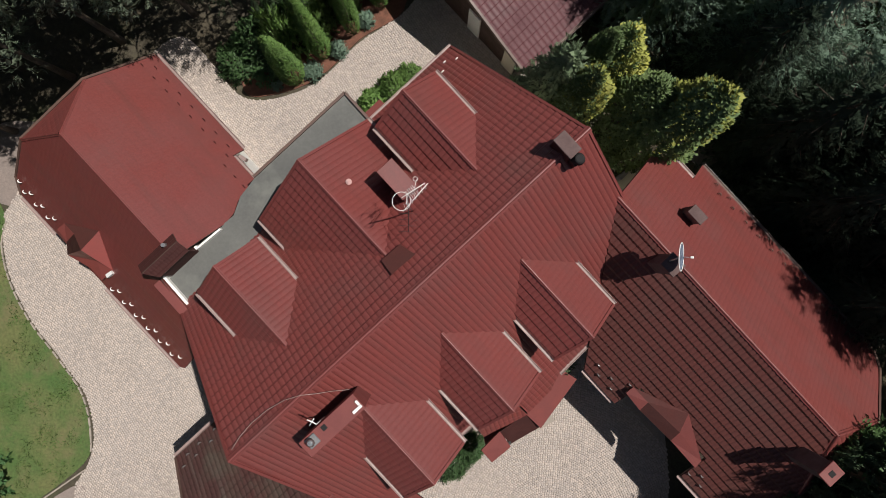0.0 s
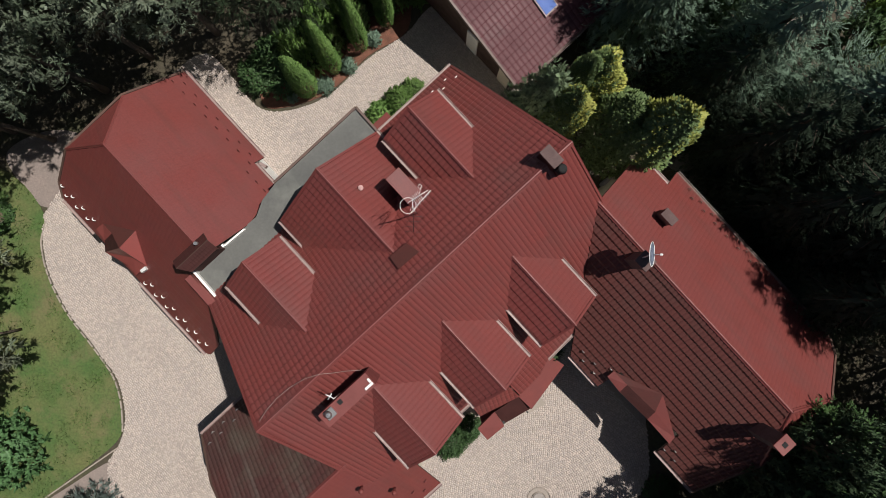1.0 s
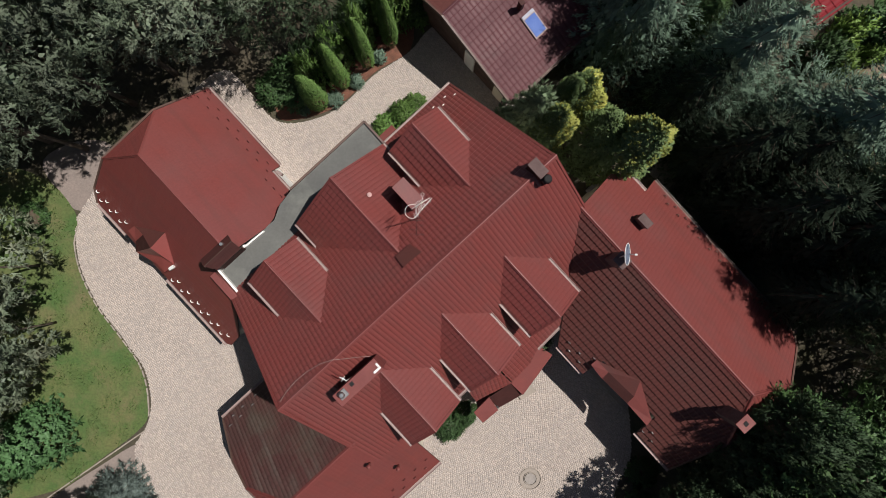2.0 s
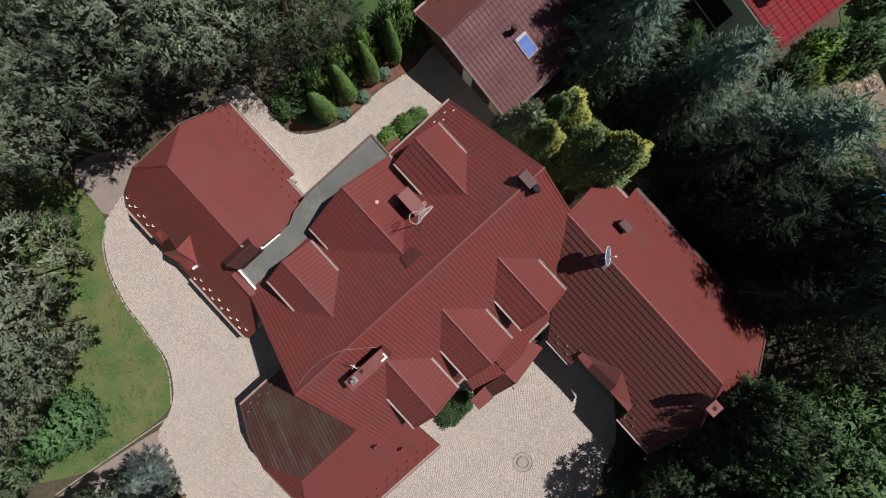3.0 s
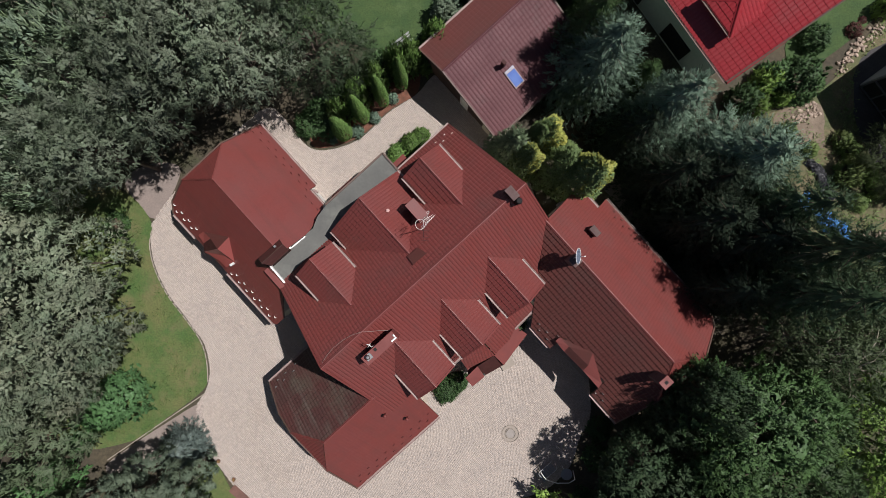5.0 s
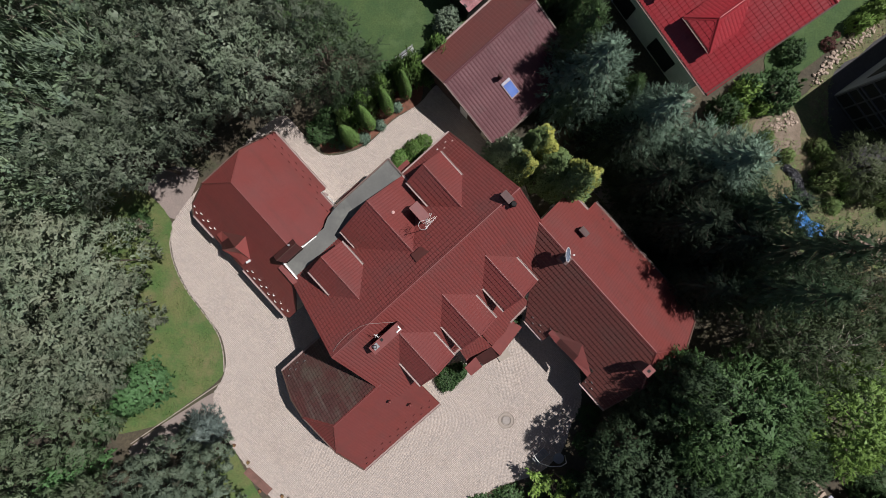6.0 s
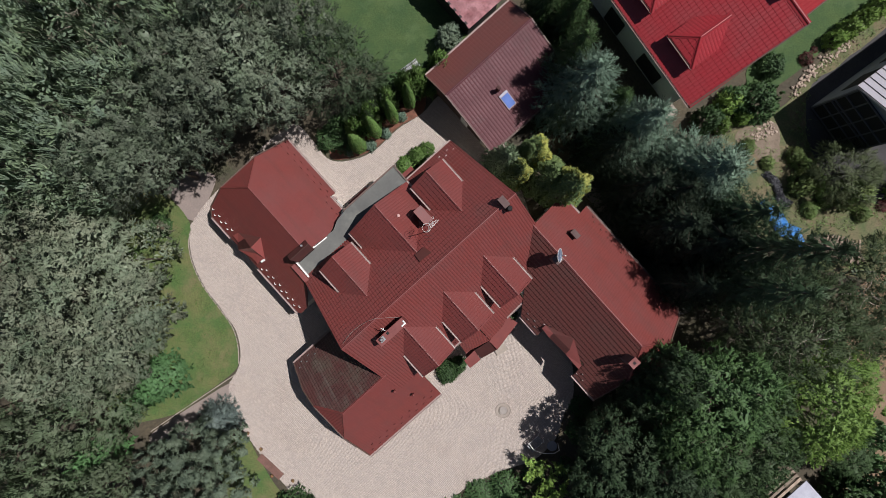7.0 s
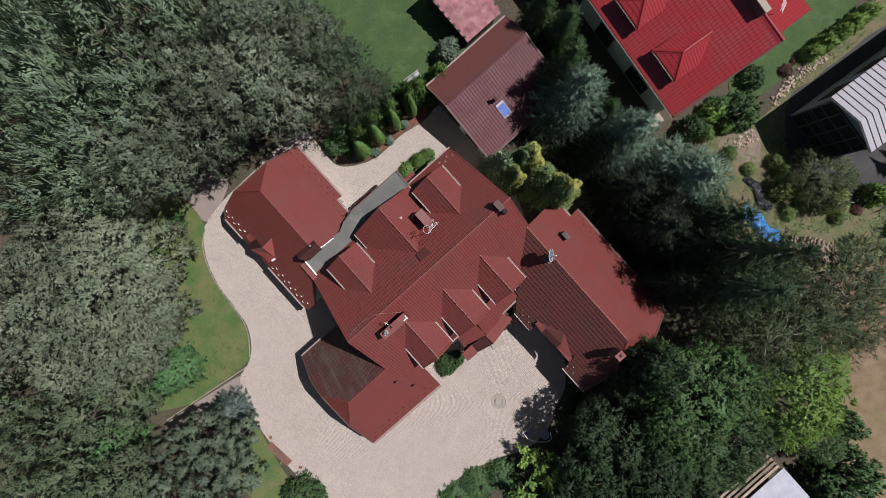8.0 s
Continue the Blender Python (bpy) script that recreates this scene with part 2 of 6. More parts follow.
def prism(bm, bottom, top, index=0):
    """A solid between two rings of points with equal counts."""
    vb, vt = [bm.verts.new(p) for p in bottom], [bm.verts.new(p) for p in top]
    k = len(vb)
    faces = [bm.faces.new(list(reversed(vb))), bm.faces.new(vt)]
    for i in range(k):
        faces.append(bm.faces.new((vb[i], vb[(i + 1) % k], vt[(i + 1) % k], vt[i])))
    for f in faces:
        f.material_index = index
    return faces


def box(bm, x0, x1, y0, y1, z0, z1, index=0, bevel=0.0):
    ring = [(x0, y0), (x1, y0), (x1, y1), (x0, y1)]
    faces = prism(bm, [(*p, z0) for p in ring], [(*p, z1) for p in ring], index)
    if bevel:
        edges = list({e for f in faces for e in f.edges})
        bmesh.ops.bevel(bm, geom=edges, offset=bevel, segments=1, affect="EDGES", profile=0.5)


def tube(bm, pts, radius, sides=6, index=0):
    """A round bar along points; radius is one number or one per point."""
    pts = [Vector(p) for p in pts]
    rings = []
    for i, p in enumerate(pts):
        r = radius[i] if isinstance(radius, (list, tuple)) else radius
        d = (pts[min(i + 1, len(pts) - 1)] - pts[max(i - 1, 0)]).normalized()
        a = d.orthogonal().normalized() if i == 0 else (rings[-1][1] - d * rings[-1][1].dot(d)).normalized()
        b = d.cross(a)
        rings.append(([bm.verts.new(p + (a * math.cos(t) + b * math.sin(t)) * r) for t in (2 * math.pi * k / sides for k in range(sides))], a))
    for (r0, _), (r1, _) in zip(rings, rings[1:]):
        for k in range(sides):
            f = bm.faces.new((r0[k], r0[(k + 1) % sides], r1[(k + 1) % sides], r1[k]))
            f.material_index = index
            f.smooth = True
    for ring, flip in ((rings[0][0], True), (rings[-1][0], False)):
        bm.faces.new(list(reversed(ring)) if flip else ring).material_index = index


def ccw(poly):
    area = sum(a[0] * b[1] - b[0] * a[1] for a, b in zip(poly, poly[1:] + poly[:1]))
    return list(poly) if area > 0 else list(reversed(poly))


class Plane:
    """A roof plane: height z0 at the point p, falling by `fall` for each metre in the direction `down`."""

    def __init__(self, p, z0, down, fall):
        k = math.hypot(*down)
        self.p, self.z0, self.d, self.fall = p, z0, (down[0] / k, down[1] / k), fall

    def z(self, x, y):
        return self.z0 - self.fall * ((x - self.p[0]) * self.d[0] + (y - self.p[1]) * self.d[1])


def tile_sheet(name, poly, plane, material, parent, label="", course=0.35, wave=0.19, step=0.036, swell=0.015, deck=0.11, lip=0.022):
    """One roof slope: pressed tile sheet with stepped courses and rounded waves, cut to a convex outline, on its timber deck."""
    poly = ccw(poly)
    d, along = plane.d, (-plane.d[1], plane.d[0])
    bs = [(x - plane.p[0]) * d[0] + (y - plane.p[1]) * d[1] for x, y in poly]
    az = [(x - plane.p[0]) * along[0] + (y - plane.p[1]) * along[1] for x, y in poly]
    run = course / math.sqrt(1 + plane.fall ** 2)
    k0, k1 = math.floor(min(bs) / run), math.ceil(max(bs) / run)
    seg = 4
    a0, a1 = math.floor(min(az) / wave), math.ceil(max(az) / wave)
    na = (a1 - a0) * seg + 1
    aa = (np.arange(na) / seg + a0) * wave
    prof = swell * np.abs(np.cos(np.pi * aa / wave)) ** 0.8 * 2
    rows, hs = [], []
    for k in range(k0, k1):
        rows += [k * run + lip, (k + 1) * run]
        hs += [0.0, step]
    rows, hs = np.array(rows), np.array(hs)
    bb, ag = np.meshgrid(rows, aa, indexing="ij")
    x = plane.p[0] + bb * d[0] + ag * along[0]
    y = plane.p[1] + bb * d[1] + ag * along[1]
    z = plane.z0 - plane.fall * bb + hs[:, None] + prof[None, :]
    co = np.stack([x, y, z], -1).reshape(-1, 3)
    nr = len(rows)
    i = (np.arange(nr - 1)[:, None] * na + np.arange(na - 1)[None, :]).ravel()
    quads = np.stack([i, i + na, i + na + 1, i + 1], -1)
    me = bpy.data.meshes.new("grid")
    me.from_pydata(co.tolist(), [], quads.tolist())
    bm = bmesh.new()
    bm.from_mesh(me)
    bpy.data.meshes.remove(me)
    for p, q in zip(poly, poly[1:] + poly[:1]):
        bmesh.ops.bisect_plane(bm, geom=bm.verts[:] + bm.edges[:] + bm.faces[:], plane_co=(*p, 0), plane_no=(q[1] - p[1], p[0] - q[0], 0), clear_outer=True)
    bmesh.ops.recalc_face_normals(bm, faces=bm.faces[:])
    if bm.faces and sum(f.normal.z for f in bm.faces) < 0:
        bmesh.ops.reverse_faces(bm, faces=bm.faces[:])
    prism(bm, [(px, py, plane.z(px, py) - deck) for px, py in poly], [(px, py, plane.z(px, py) - 0.006) for px, py in poly], 1)
    return part(name, bm, [material, TIMBER], parent, label)


def ridge_cap(parent, p, q, material, radius=0.07, name="ridge_tile", piece=0.4):
    """A run of overlapping folded ridge pieces from p to q: a raised roll with a flange down each slope; each an object of its own."""
    p, q = Vector(p), Vector(q)
    n = max(1, round((q - p).length / piece))
    step = (q - p).length / n
    half = ((0.14, -0.075), (0.075, -0.03), (0.06, 0.015), (0.03, 0.045))
    shape = [(-y, z) for y, z in half] + [(0.0, 0.052)] + [(y, z) for y, z in reversed(half)]
    shape += [(y, z - 0.02) for y, z in reversed(shape)]
    bm = bmesh.new()
    rings = []
    for x, k, drop in ((0.0, 1.04, 0.0), (step * 1.05, 0.97, -0.004)):
        rings.append([bm.verts.new((x, y * k * radius / 0.07, 0.05 + drop + z * k * radius / 0.07)) for y, z in shape])
    m = len(shape)
    for j in range(m):
        bm.faces.new((rings[0][j], rings[1][j], rings[1][(j + 1) % m], rings[0][(j + 1) % m]))
    bm.faces.new(rings[0])
    bm.faces.new(list(reversed(rings[1])))
    bmesh.ops.recalc_face_normals(bm, faces=bm.faces[:])
    d = (q - p).normalized()
    turn, rise = math.degrees(math.atan2(d.y, d.x)), math.degrees(math.asin(d.z))
    first = None
    for i in range(n):
        c = p.lerp(q, i / n)
        if first is None:
            ob = first = part(name, bm, material, parent)
        else:
            ob = new(name, first.data)
            ob.parent = parent
        ob.matrix_local = pose(c.x, c.y, c.z, 0, -rise, turn)


def gutter(parent, p, q, material=None, width=0.13, name="gutter"):
    """An open half-round gutter from p to q."""
    bm = bmesh.new()
    p, q = Vector(p), Vector(q)
    side = (q - p).normalized().cross(Vector((0, 0, 1))).normalized()
    r, rings = width / 2, []
    for c in (p, q):
        rings.append([bm.verts.new(c + side * math.cos(t) * rr + Vector((0, 0, math.sin(t) * rr))) for rr, ts in ((r, range(7)), (r * 0.82, range(6, -1, -1))) for t in (math.pi + math.pi * j / 6 for j in ts)])
    k = len(rings[0])
    for j in range(k):
        bm.faces.new((rings[0][j], rings[0][(j + 1) % k], rings[1][(j + 1) % k], rings[1][j]))
    bm.faces.new(list(reversed(rings[0])))
    bm.faces.new(rings[1])
    bmesh.ops.recalc_face_normals(bm, faces=bm.faces[:])
    return part(name, bm, material or GUTTER, parent)


def board(parent, p, q, material, h=0.16, w=0.045, name="verge_board"):
    """A trim board along a sloping roof edge."""
    bm = bmesh.new()
    p, q = Vector(p), Vector(q)
    side = (q - p).cross(Vector((0, 0, 1))).normalized() * w
    lo, hi = Vector((0, 0, -h)), Vector((0, 0, 0.075))
    prism(bm, [p + lo - side, q + lo - side, q + lo + side, p + lo + side], [p + hi - side, q + hi - side, q + hi + side, p + hi + side])
    bmesh.ops.recalc_face_normals(bm, faces=bm.faces[:])
    return part(name, bm, material, parent)


def body(parent, axis, c, half0, half1, s0, s1, zr, fall, name="wall", material=None, z0=0.0, clip0=99.0, clip1=99.0, fall1=None):
    """Walls with gables under a pitched roof: the ridge runs along the axis at c; clip0 and clip1 lower the gables under a clipped roof end."""
    bm = bmesh.new()
    sec = [(c - half0, z0), (c + half1, z0), (c + half1, zr - (fall1 or fall) * half1 - 0.16), (c, zr - 0.16), (c - half0, zr - fall * half0 - 0.16)]
    ring = []
    for s, top in ((s0, clip0), (s1, clip1)):
        ring.append([(s, a, min(z, top)) if axis == "x" else (a, s, min(z, top)) for a, z in sec])
    prism(bm, ring[0], ring[1])
    bmesh.ops.recalc_face_normals(bm, faces=bm.faces[:])
    return part(name, bm, material or PLASTER, parent)


# ---- ground and paving ----
TURN_HOUSE = radians(42.7)
HOUSE = Matrix.Rotation(TURN_HOUSE, 4, "Z")


def smooth_ring(pts, n=6):
    """A closed, rounded outline through points (Catmull-Rom)."""
    out, k = [], len(pts)
    for i in range(k):
        p0, p1, p2, p3 = (Vector(pts[(i + j - 1) % k]) for j in range(4))
        for s in range(n):
            t = s / n
            out.append(0.5 * (2 * p1 + (p2 - p0) * t + (2 * p0 - 5 * p1 + 4 * p2 - p3) * t * t + (3 * p1 - p0 - 3 * p2 + p3) * t ** 3))
    return [(p[0], p[1]) for p in out]


def patch(name, ring, z, material, label, category, thick=0.05, wobble=0.0):
    """A sheet of ground cover with a rounded outline, lying on the ground."""
    bm = bmesh.new()
    ring = ccw(ring)
    if wobble:
        ring = [(x + wobble * noise.noise((x * 0.9, y * 0.9, 0)), y + wobble * noise.noise((x * 0.9, y * 0.9, 7))) for x, y in ring]
    prism(bm, [(x, y, z - thick) for x, y in ring], [(x, y, z) for x, y in ring])
    bmesh.ops.triangulate(bm, faces=[f for f in bm.faces if len(f.verts) > 4])
    return tagged(part(name, bm, material), label, category, kind="structure")


def ground_sheet():
    """One uneven sheet out to the horizon, finer in the middle."""
    steps = sorted({s * v for v in [i * 2.0 for i in range(26)] + [60, 75, 100, 150, 250, 400, 700, 1200] for s in (-1, 1)})
    bm = bmesh.new()
    grid = [[bm.verts.new((x, y, -0.03 + 0.02 * noise.noise((x * 0.2, y * 0.2, 3)))) for x in steps] for y in steps]
    for a, b in zip(grid, grid[1:]):
        for i in range(len(steps) - 1):
            bm.faces.new((a[i], a[i + 1], b[i + 1], b[i]))
    return tagged(part("ground", bm, FLOOR), "dark brown woodland floor with needles and moss", "ground", kind="structure")


ground_sheet()
DRIVE = smooth_ring([(-19.3, 1.7), (-19.45, 0.2), (-19.1, -1.4), (-18.2, -3.2), (-16.9, -4.9), (-15.8, -6.5), (-15.45, -8.3), (-15.75, -9.6),
                     (-16.3, -10.6), (-16.1, -12.0), (-15.3, -13.8), (-13.6, -16.1), (-11.8, -18.3), (-9.4, -20.3), (-6.5, -23.5), (-2.0, -23.0),
                     (0.4, -19.4), (2.4, -17.9), (4.6, -16.8), (6.9, -16.0), (8.6, -14.4), (9.3, -12.4), (10.0, -10.4), (9.0, -4.0), (6.0, 4.0), (4.5, 8.0),
                     (2.4, 10.6), (-0.3, 11.8), (-1.85, 10.35), (-3.75, 9.1), (-5.55, 7.4), (-7.5, 6.65), (-9.0, 6.8), (-10.3, 8.3), (-11.6, 9.4), (-13.4, 8.2),
                     (-16.0, 5.6), (-18.0, 3.6)], 5)
patch("paving_bed", DRIVE, 0.0, SAND, "sandy bed and joints of the sett paving", "paving", 0.06)
LAWN_W = smooth_ring([(-19.4, 1.6), (-19.55, 0.2), (-19.2, -1.4), (-18.3, -3.2), (-17.0, -4.9), (-15.95, -6.5), (-15.6, -8.3), (-15.9, -9.5), (-18.2, -11.3), (-20.5, -12.9),
                      (-25.0, -13.2), (-27.0, -8.0), (-27.5, -1.0), (-26.0, 4.0), (-23.0, 4.2), (-20.8, 3.4)], 4)
patch("lawn", LAWN_W, 0.015, GRASS, "patchy sunlit lawn with dry spots beside the drive", "lawn", 0.06)
LAWN_N = [(-15.0, 26.0), (-15.0, 18.0), (-9.5, 14.8), (-5.0, 13.4), (-2.0, 13.6), (0.6, 15.2), (2.6, 17.6), (0.0, 20.5), (-2.0, 26.0)]
patch("back_lawn", LAWN_N, 0.012, GRASS_DEEP, "deep green mown lawn behind the trees", "lawn", 0.06)
patch("side_path", smooth_ring([(-16.0, -10.4), (-18.3, -11.7), (-20.7, -13.3), (-22.3, -14.6), (-21.5, -15.4), (-18.5, -14.0), (-16.2, -13.2), (-15.9, -12.0)], 4), 0.008, PINK_PAVE,
      "pinkish grey side path with worn paving", "path", 0.05)
patch("corner_path", smooth_ring([(-19.2, 1.9), (-18.0, 3.7), (-17.6, 5.4), (-19.4, 5.6), (-21.2, 4.6), (-20.6, 3.2)], 4), 0.009, PINK_PAVE, "pinkish worn paving by the lawn corner", "path", 0.05)
patch("dry_field", smooth_ring([(30.5, -3.0), (40, 0), (52, -6), (50, -22), (38, -24), (31, -19.5), (30.8, -15.5), (31.0, -9.0)], 4), 0.01, DRY, "dry tan stubble field with bare patches", "field", 0.06, 0.5)
WEEDY = smooth_ring([(20.5, 8.5), (24.5, 10.5), (29.5, 15.8), (33.5, 20.0), (38, 22), (40, 12), (37, 3), (35, -1.5), (29, -1.2), (25.0, 0.5), (22.0, 4.5)], 4)
patch("weedy_garden", WEEDY, 0.006,
      ROUGH_GRASS, "weedy grass with bare sandy patches", "grass", 0.06, 0.5)
patch("neighbour_lawn", smooth_ring([(23.6, 12.2), (26.5, 13.8), (30.0, 17.0), (33.0, 20.5), (31.0, 23.0), (27.0, 19.5), (23.0, 14.6)], 4), 0.016, GRASS_DEEP,
      "narrow mown lawn beside the bright red house", "lawn", 0.06)
patch("bare_soil", smooth_ring([(21.9, 8.9), (23.2, 9.7), (25.0, 10.1), (25.5, 8.8), (25.2, 7.0), (24.2, 7.2), (23.0, 8.0)], 4), 0.02, SOIL, "bare sandy soil patch", "soil", 0.05, 0.3)
YARD = smooth_ring([(27.5, 12.0), (30.5, 15.0), (35.0, 18.5), (40.0, 20.0), (40.0, 6.0), (33.0, 4.0), (28.5, 6.5)], 4)
# The house's shadow over the yard is painted into this very dark grey.
patch("dirt_yard", YARD, 0.012,
      mat("shaded_grey_yard_asphalt", (0.05, 0.047, 0.048), (0.04, 0.038, 0.04), 0.5, 0.95, 12, 0.25, 0.4), "asphalt yard, its dark grey holding the shadow of the house", "yard", 0.05, 0.4)
patch("planting_bed", smooth_ring([(-1.75, 10.55), (-3.65, 9.3), (-5.45, 7.6), (-7.4, 6.85), (-8.8, 7.0), (-8.6, 9.6), (-6.0, 11.4), (-3.2, 13.0), (-1.8, 12.6)], 4), 0.03, MULCH,
      "planting bed covered with red bark mulch", "planting bed", 0.08)
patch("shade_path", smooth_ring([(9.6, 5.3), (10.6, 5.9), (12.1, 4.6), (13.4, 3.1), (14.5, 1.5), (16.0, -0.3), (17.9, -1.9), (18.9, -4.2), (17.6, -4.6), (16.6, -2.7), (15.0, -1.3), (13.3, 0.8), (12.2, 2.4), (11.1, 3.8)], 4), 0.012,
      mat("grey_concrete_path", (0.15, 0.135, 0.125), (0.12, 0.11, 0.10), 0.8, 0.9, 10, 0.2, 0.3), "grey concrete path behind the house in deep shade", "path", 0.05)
patch("gate_strip", [(-13.7, -15.75), (-12.0, -17.3), (-12.4, -17.75), (-14.1, -16.2)], 0.04, mat("dull_brick_edging", (0.17, 0.085, 0.068), (0.13, 0.07, 0.056), 1.5, 0.9, 8, 0.25, 0.3), "reddish brick threshold strip beside the drive", "threshold", 0.05)
patch("verge_grass", smooth_ring([(-15.2, -14.3), (-13.9, -16.2), (-12.3, -18.6), (-9.8, -20.9), (-12.0, -23.0), (-16.0, -19.5), (-17.0, -16.0)], 4), 0.013, GRASS, "sunlit grass verge along the drive", "grass", 0.06)


def kerb_line(name, pts, label):
    """Separate kerb stones along a line."""
    top = tagged(new(name), label, "kerb", kind="structure")
    bm = bmesh.new()
    box(bm, -0.2, 0.2, -0.035, 0.035, -0.1, 0.022, bevel=0.006)
    first = part("kerb_stone", bm, KERB, top)
    run, total = [Vector(p) for p in pts], 0
    for p, q in zip(run, run[1:]):
        n = max(1, round((q - p).length / 0.39))
        for i in range(n):
            c = p.lerp(q, (i + 0.5) / n)
            ob = first if total == 0 else new("kerb_stone", first.data)
            ob.parent = top
            ob.matrix_local = pose(c[0], c[1], 0.0, 0, 0, math.degrees(math.atan2(q[1] - p[1], q[0] - p[0])) + random.uniform(-1, 1))
            total += 1


kerb_line("lawn_kerb", LAWN_W[0:27], "low pale kerb round the lawn edge")
kerb_line("path_kerb", [(-15.74, -9.7), (-18.05, -11.3), (-20.35, -12.9), (-22.2, -14.2)], "pale straight kerb between lawn and side path")

# ---- the house: one turned frame, x along the main ridge, y towards the court with the cypresses ----
FALL = 0.9


def guards(slope, plane, points, material, size=0.065, level=False):
    """Bent snow-guard hooks standing on a slope, one object each; level: a crescent of strip that lies along the slope."""
    bm = bmesh.new()
    tube(bm, [(size * math.cos(t), (-0.7 * size if level else 0.02) * math.sin(t), 0.02 + 0.9 * size * math.sin(t)) for t in (math.pi * k / 8 for k in range(9))], [0.008 + 0.018 * math.sin(math.pi * k / 8) for k in range(9)], 5)
    first = None
    turn = math.degrees(math.atan2(plane.d[1], plane.d[0])) + 90
    for x, y in points:
        if first is None:
            first = ob = part("snow_guard", bm, material, slope)
        else:
            ob = new("snow_guard", first.data)
            ob.parent = slope
        ob.matrix_local = pose(x, y, plane.z(x, y) + 0.03, 0, 0, turn)


def line_points(p, q, n, offset=(0.0, 0.0)):
    return [(p[0] + (q[0] - p[0]) * i / (n - 1) + offset[0], p[1] + (q[1] - p[1]) * i / (n - 1) + offset[1]) for i in range(n)]


house = thing("house", HOUSE, "large house with steep red metal tile roof and many dormers", "house")
Z_MAIN, R_Y = 9.6, -0.31
NW = Plane((0, R_Y), Z_MAIN, (0, 1), FALL)
SE = Plane((0, R_Y), Z_MAIN, (0, -1), FALL)
slope_nw = tile_sheet("roof_slope", [(-8.73, R_Y), (5.46, R_Y), (5.3, 5.33), (-8.5, 5.33)], NW, ROOF_RED, house, step=0.05, lip=0.026)
slope_se = tile_sheet("roof_slope", [(-8.73, R_Y), (5.46, R_Y), (5.42, -5.05), (-8.55, -5.05)], SE, ROOF_RED, house, step=0.008, swell=0.02, lip=0.006)
ridge_cap(house, (-8.75, R_Y, Z_MAIN + 0.02), (5.5, R_Y, Z_MAIN + 0.02), ROOF_RED, 0.055)
for x, x_nw, x_se, y_se in ((-8.73, -8.5, -8.6, -3.7), (5.46, 5.3, 5.44, -2.7)):
    board(house, (x, R_Y, Z_MAIN), (x_nw, 5.33, NW.z(0, 5.33)), ROOF_RED)
    board(house, (x, R_Y, Z_MAIN), (x_se, y_se, SE.z(0, y_se)), ROOF_RED)
body(house, "x", R_Y, 4.55, 5.2, -8.25, 5.15, Z_MAIN, FALL)
gutter(house, (1.3, 5.39, NW.z(0, 5.33) - 0.03), (5.35, 5.39, NW.z(0, 5.33) - 0.03))
guards(slope_nw, NW, [(3.96, 5.0), (4.67, 5.0), (4.34, 4.74), (5.03, 4.74)], WHITE)
# lower eaves: over the entrance side
tile_sheet("roof_slope", [(0.1, -5.05), (1.78, -5.05), (1.78, -6.3), (0.1, -6.4)], SE, ROOF_RED, house)
gutter(house, (0.05, -6.47, SE.z(0, -6.4) - 0.02), (1.75, -6.37, SE.z(0, -6.3) - 0.02))
tile_sheet("roof_slope", [(-1.8, -5.0), (0.1, -5.0), (0.1, -6.4), (-0.6, -6.75), (-1.88, -6.85)], SE, ROOF_RED, house)
tile_sheet("roof_slope", [(-4.3, -5.0), (-1.95, -5.0), (-1.95, -5.25), (-4.3, -5.25)], SE, ROOF_RED, house)
BAY = Plane((-1.98, -6.2), SE.z(0, -6.2), (-0.38, -0.92), 0.98)
tile_sheet("roof_slope", [(-1.9, -5.2), (-1.93, -6.87), (-3.78, -6.43), (-3.55, -5.2)], BAY, ROOF_RED, house, step=0.05, lip=0.03)
tile_sheet("roof_slope", [(-6.9, -5.0), (-3.35, -5.0), (-3.45, -5.35), (-6.9, -5.35)], SE, ROOF_RED, house)
gutter(house, (-6.85, -5.42, SE.z(0, -5.35) - 0.03), (-3.45, -5.42, SE.z(0, -5.35) - 0.03))
bm = bmesh.new()
prism(bm, [(-3.3, -4.9, 0), (-3.25, -5.9, 0), (-1.9, -6.2, 0), (0.2, -5.8, 0), (1.4, -5.8, 0), (1.4, -4.9, 0)], [(-3.3, -4.9, 3.9), (-3.25, -5.9, 3.3), (-1.9, -6.2, 3.9), (0.2, -5.8, 4.3), (1.4, -5.8, 4.3), (1.4, -4.9, 4.9)])
part("bay_wall", bm, PLASTER, house)


def canopy(parent, ring_hi, ring_lo, z_hi, z_lo, material, name="canopy", thick=0.12):
    """A small sloping roof slab: the inner edge is high, the outer edge low."""
    bm = bmesh.new()
    top = [(*ring_hi[0], z_hi), (*ring_lo[0], z_lo), (*ring_lo[1], z_lo), (*ring_hi[1], z_hi)]
    prism(bm, [(x, y, z - thick) for x, y, z in top], top)
    bmesh.ops.recalc_face_normals(bm, faces=bm.faces[:])
    bmesh.ops.bevel(bm, geom=bm.edges[:], offset=0.015, segments=1, affect="EDGES", profile=0.5)
    return part(name, bm, material, parent)


canopy(house, [(-2.0, -6.95), (0.2, -6.55)], [(-1.98, -7.88), (0.4, -7.42)], 3.35, 2.85, CLADDING)
canopy(house, [(-2.0, -5.9), (0.05, -5.6)], [(-2.0, -7.6), (0.05, -7.2)], 2.6, 2.6, CLADDING, "canopy_infill")
canopy(house, [(-3.3, -5.7), (-2.0, -5.9)], [(-4.2, -7.1), (-2.0, -7.6)], 2.6, 2.6, CLADDING, "canopy_infill")
